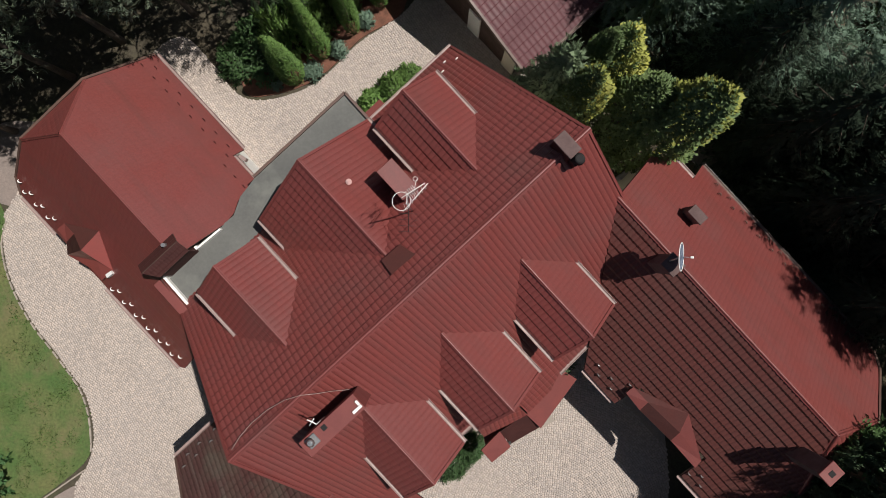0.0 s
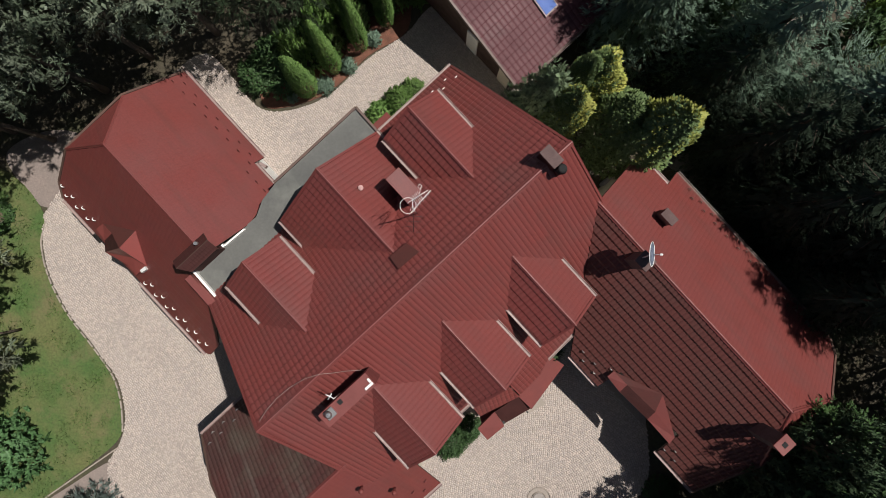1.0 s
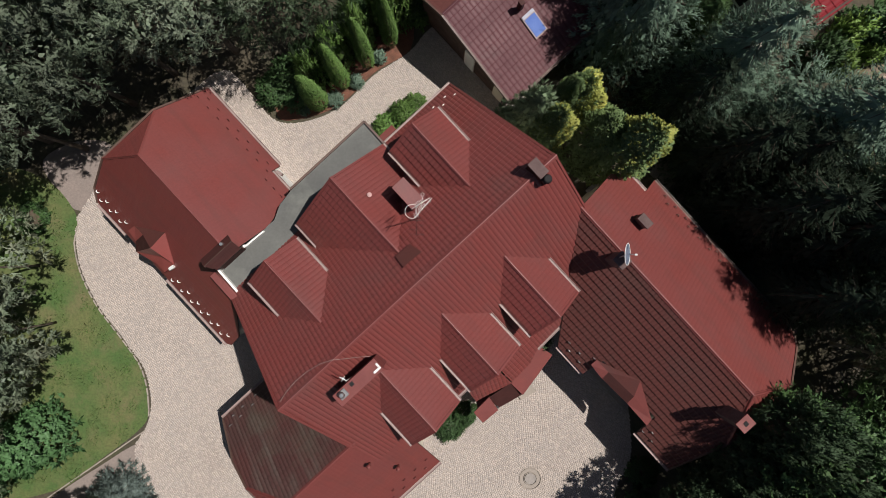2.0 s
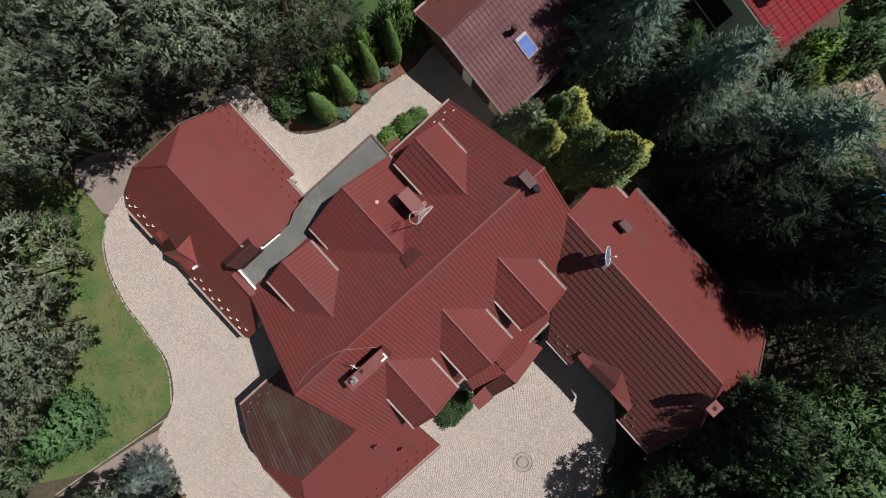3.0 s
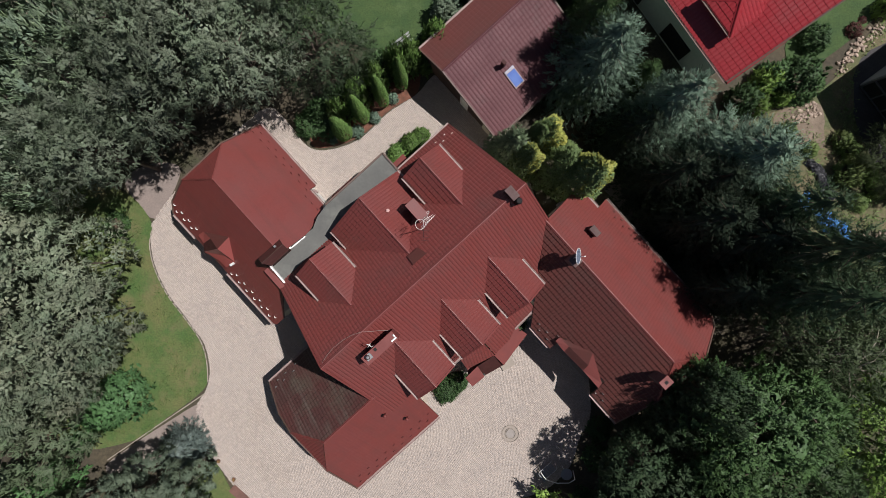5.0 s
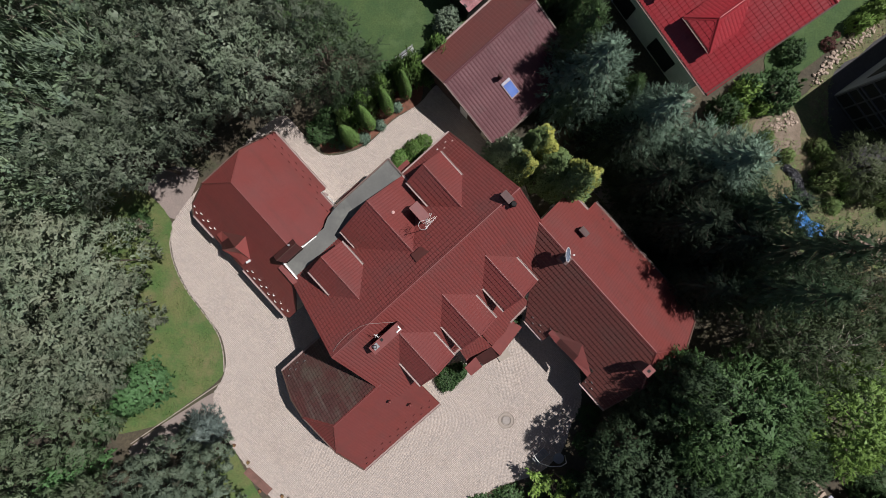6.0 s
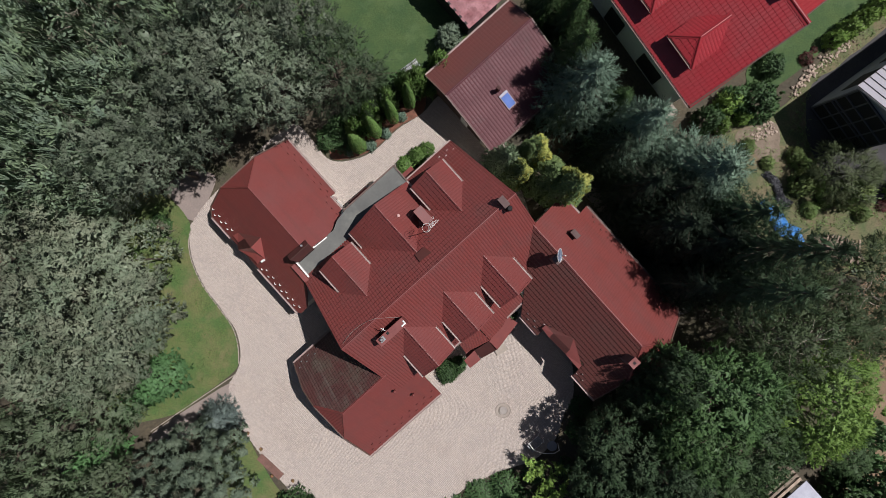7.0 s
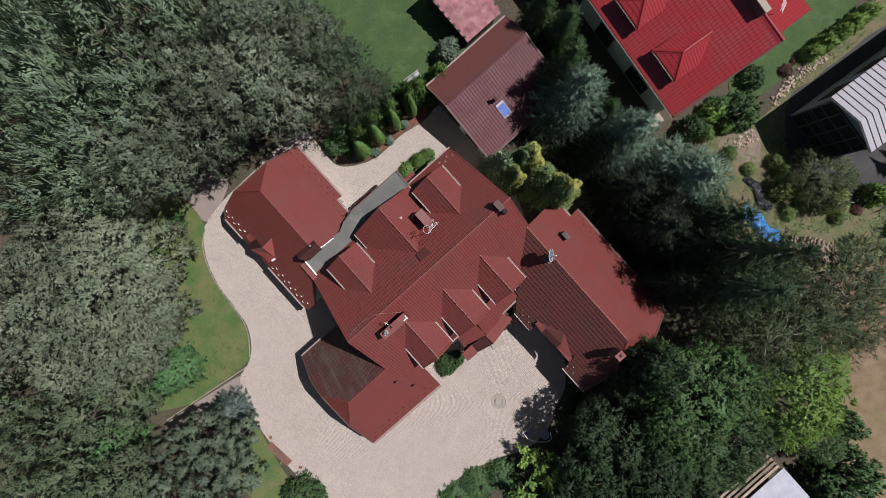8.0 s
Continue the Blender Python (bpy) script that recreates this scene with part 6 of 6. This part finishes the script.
plant(pine("pine_tree", "dense deep green pine at the edge of the wood", LEAF_DEEP, 2.6, 11.5, 33.0, 300, 8, 7, up=1.2, leaf=0.22, reach=0.55, masses=20, size=0.29, thick=0.16, fan=0.3, ball=0.3), [v for v in swp if v[0] <= -21], 2.6, 11.5)
plant(wispy("birch_tree", "loose fine-leaved tree with brownish green foliage", LEAF_BROWN, 2.7, 9.5, 41.0), [(-7.3, 11.6, 2.6, 9.8), (-5.8, 12.0, 1.5, 6.5), (-8.4, 13.6, 2.0, 9)], 2.7, 9.5)
plant(shrub("shrub", "fresh green deciduous bush at the lawn edge", LEAF_BUSH, 1.7, 4.0, 43.0, 420, 12, 0.19), [(-20.7, -9.75, 1.7, 4.2), (-22.2, -10.9, 1.2, 3.4), (-23.6, -12.8, 0.7, 2.0), (-24.6, -15.1, 1.3, 6.0)], 1.7, 4.0)
plant(spruce("blue_spruce", "low silvery blue spruce beside the drive", LEAF_SILVER, 1.8, 3.0, 44.0, 10, 12, 8, 0.0, "", 0.42, 0.32, 0.42), [(-16.85, -13.0, 1.5, 2.7)], 1.8, 3.0)
plant(shrub("round_bush", "clipped round dark green bush beside the drive", LEAF_SHRUB, 1.9, 2.2, 45.0, 620, 16, 0.13), [(-10.9, -20.0, 1.8, 2.2)], 1.9, 2.2)

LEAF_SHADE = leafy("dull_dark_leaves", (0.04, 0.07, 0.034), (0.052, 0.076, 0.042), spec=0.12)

# beds round the house
plant(column("thuja_cone", "clipped bright green thuja cone in the mulched bed", LEAF_HEDGE, 0.7, 4.5, 51.0, 2600, 0.1, 1.7, "conifer", "thuja cones by the drive"),
      [(-6.55, 7.65, 0.54, 5.0), (-5.3, 8.7, 0.56, 5.6), (-4.0, 9.8, 0.55, 5.7), (-2.75, 10.95, 0.55, 5.5)], 0.7, 4.5)
plant(shrub("blue_juniper", "small blue-grey juniper mound in the mulched bed", LEAF_BLUE, 0.45, 0.45, 52.0, 130, 9, 0.12, "shrub", "junipers by the drive"),
      [(-5.75, 7.8, 0.38, 0.5), (-4.6, 8.75, 0.4, 0.5), (-3.4, 10.05, 0.38, 0.5), (-7.3, 7.2, 0.26, 0.3)], 0.45, 0.45)
plant(shrub("shrub", "loose green shrubs behind the thuja cones", LEAF_SHRUB, 1.1, 2.2, 53.0, 260, 10, 0.17),
      [(-6.9, 9.6, 1.1, 2.4), (-5.6, 10.6, 1.0, 2.6), (-4.4, 11.9, 1.1, 2.6), (-7.9, 8.9, 1.1, 2.0), (-8.9, 8.2, 0.9, 1.2), (-7.7, 7.9, 0.7, 0.9), (-1.4, 12.9, 1.0, 2.4), (-2.3, 12.6, 0.9, 1.9), (-3.4, 12.4, 0.9, 2.2)], 1.1, 2.2)
plant(shrub("ivy_mound", "bright green ivy mound at the edge of the bed", LEAF_HEDGE, 0.9, 1.1, 50.0, 260, 10, 0.13, "shrub", "ivy behind the bed"),
      [(-1.5, 12.5, 0.9, 2.4), (-2.9, 11.8, 0.9, 2.4), (-0.6, 13.4, 0.8, 2.2), (-2.2, 12.2, 0.8, 2.4), (-4.3, 10.7, 0.8, 2.4), (-5.5, 9.7, 0.8, 2.2), (-6.6, 8.8, 0.8, 1.9)], 0.9, 1.1)
shr = shrub("border_shrub", "low leafy bright green shrub against the house wall", LEAF_HEDGE, 0.9, 0.9, 54.0, 240, 9, 0.14)
plant(shr, [(-2.95, 6.3, 0.75, 0.9), (-2.15, 7.0, 0.85, 1.0), (-1.45, 7.6, 0.65, 0.8)], 0.9, 0.9)
plant(shrub("clipped_bush", "clipped dense dark green bush by the entrance", LEAF_SHRUB, 1.1, 1.0, 55.0, 520, 10, 0.11), [(0.35, -9.25, 0.85, 1.0), (1.15, -8.7, 0.85, 1.0)], 1.1, 1.0)
plant(shrub("climbing_plant", "leafy climber in the corner by the court", LEAF_GREEN, 0.5, 2.6, 56.0, 120, 7, 0.13), [(5.0, -4.75, 0.42, 3.0)], 0.5, 2.6)
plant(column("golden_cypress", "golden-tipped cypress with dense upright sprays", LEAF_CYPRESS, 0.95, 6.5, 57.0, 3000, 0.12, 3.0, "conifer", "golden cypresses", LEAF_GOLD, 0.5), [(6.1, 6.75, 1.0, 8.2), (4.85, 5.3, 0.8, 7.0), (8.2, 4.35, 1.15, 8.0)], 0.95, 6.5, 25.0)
plant(column("green_cypress", "broad green cypress beside the golden ones", LEAF_CYPRESS, 1.5, 6.8, 58.0, 4200, 0.13, 3.0, "conifer", "golden cypresses", None, 0.4), [(7.05, 5.1, 1.4, 7.8), (5.35, 6.6, 0.75, 7.4)], 1.5, 6.8)
plant(spruce("grey_spruce", "grey-green spruce close to the house corner", LEAF_SILVER_GREEN, 1.3, 6.5, 59.0, 15, 12, 7, 0.05, "", 0.42, 0.22, 0.3), [(4.15, 6.15, 1.3, 8.1)], 1.3, 6.5)

# east side: blue spruces, dark conifers, then mixed deciduous trees
plant(spruce("blue_spruce", "tall blue spruce with silvery branch tips", LEAF_BLUE, 2.7, 10.0, 61.0, 15, 12, 8, 0.12, "blue spruces", 0.52, 0.42, 0.55), [(9.0, 11.2, 3.1, 11.4), (12.7, 8.4, 2.2, 10.2), (17.0, 5.3, 3.1, 10.0)], 2.7, 10.0)
plant(spruce("green_conifer", "mid green conifer between the gardens", LEAF_GREEN, 1.4, 8.0, 62.0, 16, 10, 6), [(8.4, 16.2, 1.4, 9.0), (8.9, 14.4, 1.3, 7.5), (6.8, 17.4, 1.4, 8), (11.9, 10.5, 1.2, 6), (8.2, 12.9, 1.5, 10.2)], 1.4, 8.0)
plant(spruce("dark_spruce", "dark green spruce in a dense shady stand", LEAF_DARK, 2.6, 10.0, 63.0, 15, 11, 7, 0.15, "dark spruces", 0.5, 0.4, 0.55),
      [(17.3, 0.9, 3.1, 11.2), (15.1, 1.9, 2.2, 9.8), (13.3, 4.6, 1.9, 8.8), (15.4, 4.2, 2.0, 8.5), (11.4, 7.2, 1.6, 7.8), (16.4, -2.0, 2.0, 9.0)], 2.6, 10.0)
plant(spruce("green_conifer", "tall mid green conifer with lighter tips", LEAF_MID, 2.4, 9.5, 68.0, 15, 11, 7, 0.12, "green conifers", 0.44, 0.38, 0.52), [(18.5, 2.5, 2.3, 13.4), (18.9, 0.3, 2.4, 13.4), (19.0, -2.0, 2.6, 11.5)], 2.4, 9.5)
plant(wispy("willow_tree", "wispy green tree with pale dead twigs", LEAF_WILLOW, 3.0, 10.0, 64.0, "wispy trees"), [(22.9, -5.3, 3.2, 11), (27.3, -2.5, 2.9, 9), (31.0, -1.2, 2.4, 8), (20.6, -5.0, 2.2, 9.0), (25.5, -4.6, 2.4, 8.5), (23.4, -2.2, 1.8, 8), (29.8, -4.6, 2.2, 7.5), (28.2, -6.0, 1.9, 7.0)], 3.0, 10.0)
plant(broadleaf("lime_tree", "lime green leafy tree in full sun", LEAF_LIME, 2.8, 10.5, 65.0, 420, 7, 8, 0.14), [(24.4, -9.6, 3.1, 10.4), (26.6, -8.2, 1.8, 8.5), (26.0, -11.2, 1.9, 8.0)], 2.8, 10.5)
plant(broadleaf("green_tree", "fresh green deciduous tree with layered foliage in the sun", LEAF_FRESH, 2.8, 10.0, 66.5, 460, 7, 8, 0.13, 0.66, 26, "tree", "green trees"), [(16.9, -9.2, 3.5, 11.5), (16.4, -12.2, 2.2, 9.0)], 2.8, 10.0)
gre = [(20.0, -9.3, 2.4, 10), (20.0, -12.6, 2.6, 9.5), (17.8, -14.6, 2.7, 8), (29.0, -14.4, 1.7, 4.5), (22.3, -12.2, 1.9, 8), (21.4, -7.6, 1.9, 9.0), (21.2, -15.6, 2.0, 6)]
for i, rows in enumerate(split(gre, 2)):
    plant(broadleaf("green_tree", "fresh green deciduous tree with layered foliage", LEAF_GREEN, 2.8, 10.0, 66.0 + i, 420, 7, 8, 0.13, 0.66, 26, "tree", "green trees"), rows, 2.8, 10.0)
dgr = [(11.7, -12.9, 2.3, 9.0), (11.6, -16.2, 2.6, 8), (14.9, -15.0, 3.0, 9), (10.2, -19.2, 2.2, 6), (14.6, -7.8, 1.9, 10.8), (13.3, -9.5, 1.5, 9.4), (12.4, -10.6, 1.2, 4.5), (13.0, -18.5, 2.8, 9), (17.5, -18.0, 2.8, 9)]
for i, rows in enumerate(split(dgr, 2)):
    plant(broadleaf("shade_tree", "dark green tree overhanging the court", LEAF_SHADE, 2.7, 8.5, 69.0 + i, 520, 7, 8, 0.15, 0.7, 26, "tree", "trees by the court"), rows, 2.7, 8.5)


def sumac(name, label, material):
    """A few bare stems, each topped by a rosette of long pinnate leaves."""
    t = thing(name, Matrix(), label, "shrub")
    tips = [(0.0, 0.0, 1.7), (0.42, 0.2, 1.4), (-0.3, 0.4, 1.5), (-0.2, -0.45, 1.25)]
    bm = bmesh.new()
    for x, y, z in tips:
        tube(bm, [(x * 0.2, y * 0.2, -0.03), (x * 0.7, y * 0.7, z * 0.6), (x, y, z)], [0.035, 0.025, 0.015], 6)
    part("stem", bm, BARK, t)
    lead = np.tile((0.0, 0.0, 0.35), (4, 1))
    foliage("crown", [shoots(np.array(tips), lead, 12, 16, 0.55, 0.15, 0.036, 0.6, 1.6, 0.3, np.tile((0, 0, 1.0), (4, 1)))], material, t)
    return t


plant(sumac("sumac_bush", "low bush with lime green leaf rosettes", LEAF_SUMAC), [(6.65, -15.85, 0.85, 2.3), (7.8, -15.95, 0.8, 2.3), (8.1, -17.3, 0.8, 2.4), (6.7, -18.4, 0.8, 2.4)], 0.7, 1.7)
plant(shrub("shrub", "dense dark green hedge bushes under the court trees", LEAF_SHRUB, 1.2, 1.4, 72.0, 260, 10, 0.16),
      [(4.9, -17.95, 1.2, 0.9), (3.0, -18.9, 1.3, 0.9), (7.0, -16.9, 0.8, 0.7), (9.6, -16.6, 0.9, 1.2), (10.4, -13.7, 0.9, 1.3), (10.5, -11.8, 0.8, 1.3), (6.8, -19.8, 1.4, 1.6), (1.3, -20.1, 1.3, 0.9)], 1.2, 1.4)
plant(shrub("shrub", "mixed green garden shrub on the weedy plot", LEAF_SHRUB, 1.5, 2.6, 73.0, 300, 12, 0.2, "shrub", "shrubs on the weedy plot"),
      [(23.2, 11.4, 1.5, 3.0), (24.4, 14.2, 1.0, 1.6), (21.6, 11.6, 1.0, 2.0), (19.5, 10.0, 1.0, 2.4), (31.8, -13.2, 1.3, 3.0), (32.0, -16.9, 2.0, 4.2), (30.0, -17.9, 1.7, 4.0)], 1.5, 2.6)
plant(shrub("shrub", "yellow-green leafy shrub in the garden border", LEAF_LIME, 0.9, 1.4, 74.0, 170, 10, 0.16, "shrub", "yellow-green border"),
      [(21.1, 11.3, 0.8, 2.2), (29.0, 16.2, 0.7, 1.3), (30.0, 16.9, 0.8, 1.4), (31.1, 17.7, 0.8, 1.4), (32.2, 18.6, 0.8, 1.4), (33.3, 19.4, 0.8, 1.4), (34.2, 5.0, 1.0, 1.6), (20.6, 9.6, 0.7, 1.2), (22.3, 10.2, 0.6, 1.0)], 0.9, 1.4)
plant(shrub("weed_clump", "clump of bright green weeds on the untidy plot", LEAF_WEED, 0.9, 0.8, 78.0, 210, 10, 0.12, "weeds", "weed clumps"),
      [(26.8, 5.3, 0.95, 1.5), (30.4, 4.6, 1.1, 1.4), (28.9, 4.4, 0.8, 0.6), (26.9, 6.9, 0.6, 0.6), (27.6, 3.4, 0.6, 0.4), (24.4, 6.9, 0.5, 0.4), (22.8, 8.1, 0.6, 0.5), (27.7, 5.6, 0.7, 0.8), (26.4, 7.5, 0.6, 0.6), (31.6, 3.2, 0.6, 0.5)], 0.9, 0.8)
plant(wispy("olive_bush", "grey-green wispy bush on the weedy plot", LEAF_OLIVE, 2.5, 4.5, 75.0, clumps=330), [(29.2, 6.0, 2.0, 3.7)], 2.5, 4.5)
plant(shrub("wine_red_bush", "wine red barberry bush by the stones", LEAF_WINE, 0.8, 1.3, 76.0, 150, 10, 0.13), [(27.3, 14.9, 0.5, 0.7), (33.2, 3.8, 0.7, 1.0), (27.9, 15.6, 0.4, 0.6)], 0.8, 1.3)
plant(shrub("round_bush", "rounded grey-green bush behind the shed", LEAF_GREY, 1.0, 3.0, 77.0, 320, 11, 0.15), [(0.1, 15.7, 0.95, 3.2)], 1.0, 3.0)


def dead_tree(name, label, height, reach, seed):
    """A bare tree: crooked limbs that fork into fine pale twigs."""
    t = thing(name, Matrix(), label, "tree")
    draw = random.Random(seed)
    bm = bmesh.new()
    tube(bm, [(0, 0, -0.05), (0.1, 0.05, height * 0.5), (0, 0.15, height)], [0.15, 0.1, 0.03], 7)
    part("trunk", bm, PALE_BARK, t)
    for k in range(9):
        a, z = 2.4 * k + draw.uniform(-0.4, 0.4), height * (0.62 + 0.04 * k)
        ln = reach * draw.uniform(0.6, 1.0)
        mid = Vector((0.5 * ln * math.cos(a), 0.5 * ln * math.sin(a), z + 0.35 * ln))
        tip = Vector((ln * math.cos(a + 0.25), ln * math.sin(a + 0.25), z + 0.6 * ln))
        bm = bmesh.new()
        tube(bm, [(0, 0.05, z), mid, tip], [0.045, 0.028, 0.01], 5)
        for j in range(5):
            p = mid.lerp(tip, j / 5)
            q = p + Vector((draw.uniform(-1, 1), draw.uniform(-1, 1), draw.uniform(0.1, 0.9))) * 0.45 * ln
            tube(bm, [p, p.lerp(q, 0.5) + Vector((0, 0, 0.05)), q], [0.016, 0.012, 0.006], 4)
        part("limb", bm, PALE_BARK, t)
    return t


plant(dead_tree("dead_tree", "bare tree top with pale twigs among the pines", 13.0, 1.5, 3), [(-21.2, 12.3, 1.5, 14.0)], 1.5, 13.0)
plant(dead_tree("dead_tree", "bare pale twigs standing out of the wispy trees", 9.0, 2.0, 4), [(21.9, -6.1, 2.1, 9.3), (24.6, -7.0, 1.6, 8.4)], 2.0, 9.0)

# more woodland out of view closes the place on all sides
far = [(x + rng.uniform(-1.5, 1.5), y + rng.uniform(-1.5, 1.5), rng.uniform(4.2, 5.4), rng.uniform(12, 16)) for x in range(-50, 60, 11) for y in range(-40, 46, 11)
       if (x < -40 or abs(y) > 29 or x > 46) and not (-20 < x < 4 and 0 < y < 30) and not (28 < x < 50 and -26 < y < 0)]
plant(pine("pine_tree", "distant woodland pine with grey-green crown", LEAF_PINE, 3.2, 14.0, 81.0, 60, 3, 4, "tree", "distant pines", leaf=0.7, reach=1.0, masses=9, size=0.5, thick=0.3), far, 3.2, 14.0)
bed = thing("flower_bed", pose(-21.6, 1.5, 0.02), "round bed of small plants edged in the lawn", "flower bed")
bm = bmesh.new()
tube(bm, [(0, 0, -0.03), (0, 0, 0.03)], 0.62, 20)
part("soil", bm, mat("pinkish_bed_soil", (0.10, 0.072, 0.05), (0.075, 0.058, 0.038), 3.0, 0.95, 8, 0.3, 0.5), bed)
for k in range(13):
    a = 2 * math.pi * k / 13
    c = rng.normal(0, 0.11, (26, 3)) + np.array([0.66 * math.cos(a), 0.66 * math.sin(a), 0.12])
    foliage("edging_plant", [blades(c, np.tile((0, 0, 1.0), (26, 1)), 3, 0.2, 0.06, 0.8, True)], LEAF_SHRUB, bed)


# weeds on the untidy plot: low tufts of coarse leaves
px, py = rng.uniform(20.5, 38, 5200), rng.uniform(-1.2, 18, 5200)
dens = np.array([noise.noise((x * 0.45, y * 0.45, 2.0)) for x, y in zip(px, py)])
ok = inside(px, py, WEEDY) & (dens > -0.12) & ~inside(px, py, YARD)
base = np.stack([px[ok], py[ok], np.full(ok.sum(), 0.02)], -1)
co, k = blades(base, np.tile((0, 0, 1.0), (len(base), 1)), 5, 0.2, 0.03, 1.2, True, 0.08)
tagged(foliage("weeds", [(co, k, unit(np.array([0, 0, 1.0]) + rng.normal(0, 0.35, (len(co), 3))))], LEAF_WEED, None), "low green weeds and rough grass tufts", "weeds", kind="stuff")


# tufts of grass over the sunlit lawn, thicker in patches
px, py = rng.uniform(-24.5, -15.4, 26000), rng.uniform(-12.5, 3.6, 26000)
dens = np.array([noise.noise((x * 0.8, y * 0.8, 5.0)) + 0.5 * noise.noise((x * 2.3, y * 2.3, 9.0)) for x, y in zip(px, py)])
ok = inside(px, py, LAWN_W) & (dens + rng.uniform(-0.25, 0.25, len(px)) > 0.1)
base = np.stack([px[ok], py[ok], np.full(ok.sum(), 0.012)], -1)
co, k = blades(base, np.tile((0, 0, 1.0), (len(base), 1)), 3, 0.13, 0.024, 1.1, False, 0.04)
tagged(foliage("lawn_tufts", [(co, k, unit(np.array([0, 0, 1.0]) + rng.normal(0, 0.25, (len(co), 3))))], LEAF_LAWN, None), "thin tufts of green grass on the lawn", "grass", kind="stuff")

# ---- setts of the drive and court ----


def in_house(px, py):
    """Points covered by the house and its wings."""
    c, s = math.cos(TURN_HOUSE), math.sin(TURN_HOUSE)
    u, w = px * c + py * s, -px * s + py * c
    out = np.zeros(len(px), bool)
    for u0, u1, w0, w1 in ((-8.0, 5.0, -5.0, 4.5), (-10.2, -3.7, 4.5, 13.0), (1.3, 8.6, -14.2, -3.0), (-13.0, -7.4, -6.8, 0.6), (-8, 1.0, 4.0, 6.2), (7.8, 16, 3.6, 10)):
        out |= (u > u0) & (u < u1) & (w > w0) & (w < w1)
    return out


def setts():
    """Small granite setts, each with its own height and tilt: rings about the manhole on the court, straight rows elsewhere."""
    pts = []
    size = 0.1
    for k in range(6, 151):
        r = k * size
        n = int(2 * math.pi * r / size)
        a = 2 * math.pi * (np.arange(n) + 0.5 * (k % 2)) / n
        pts.append(np.stack([MAN[0] + r * np.cos(a), MAN[1] + r * np.sin(a), a + math.pi / 2], -1))
    ringed = np.concatenate(pts)
    c, s = math.cos(TURN_HOUSE), math.sin(TURN_HOUSE)
    ringed = ringed[(ringed[:, 0] * s - ringed[:, 1] * c) > 4.0]
    gu, gw = np.meshgrid(np.arange(-30, 14, size), np.arange(-9.5, 17, size), indexing="ij")
    gw = gw + 0.5 * size * (np.arange(gu.shape[0]) % 2)[:, None]
    bow = 0.12 * np.sin(gw * 1.6)
    gx, gy = (gu + bow) * c - gw * s, (gu + bow) * s + gw * c
    far = (np.hypot(gx - MAN[0], gy - MAN[1]) > 150.5 * size) | ((gx * s - gy * c) <= 4.0)
    rowed = np.stack([gx[far], gy[far], np.full(far.sum(), TURN_HOUSE)], -1)
    p = np.concatenate([ringed, rowed])
    keep = inside(p[:, 0], p[:, 1], DRIVE) & ~in_house(p[:, 0], p[:, 1]) & (np.abs(p[:, 0]) < 32) & (p[:, 1] > -23)
    p = p[keep]
    n = len(p)
    half = size * rng.uniform(0.40, 0.485, (n, 2))
    turn = p[:, 2] + rng.normal(0, 0.12, n)
    ca, sa = np.cos(turn), np.sin(turn)
    centre = p[:, :2] + rng.normal(0, 0.008, (n, 2))
    top = 0.014 + rng.uniform(0, 0.009, n)
    tilt = rng.normal(0, 0.035, (n, 2))
    verts = []
    for scale, level in ((1.0, 0.0), (0.9, 1.0)):
        for sx, sy in ((-1, -1), (1, -1), (1, 1), (-1, 1)):
            lx, ly = sx * half[:, 0] * scale, sy * half[:, 1] * scale
            z = top * level + 0.004 * (1 - level) + level * (tilt[:, 0] * lx + tilt[:, 1] * ly)
            verts.append(np.stack([centre[:, 0] + lx * ca - ly * sa, centre[:, 1] + lx * sa + ly * ca, z], -1))
    co = np.stack(verts, 1).reshape(-1, 3)
    quad = np.array([(4, 5, 6, 7), (0, 1, 5, 4), (1, 2, 6, 5), (2, 3, 7, 6), (3, 0, 4, 7)])
    loops = (np.arange(n)[:, None, None] * 8 + quad[None]).ravel()
    ob = part_np("sett_paving", co, loops, np.full(n * 5, 4), COBBLE)
    return tagged(ob, "pale granite setts laid in rings and rows", "paving", kind="stuff")


setts()
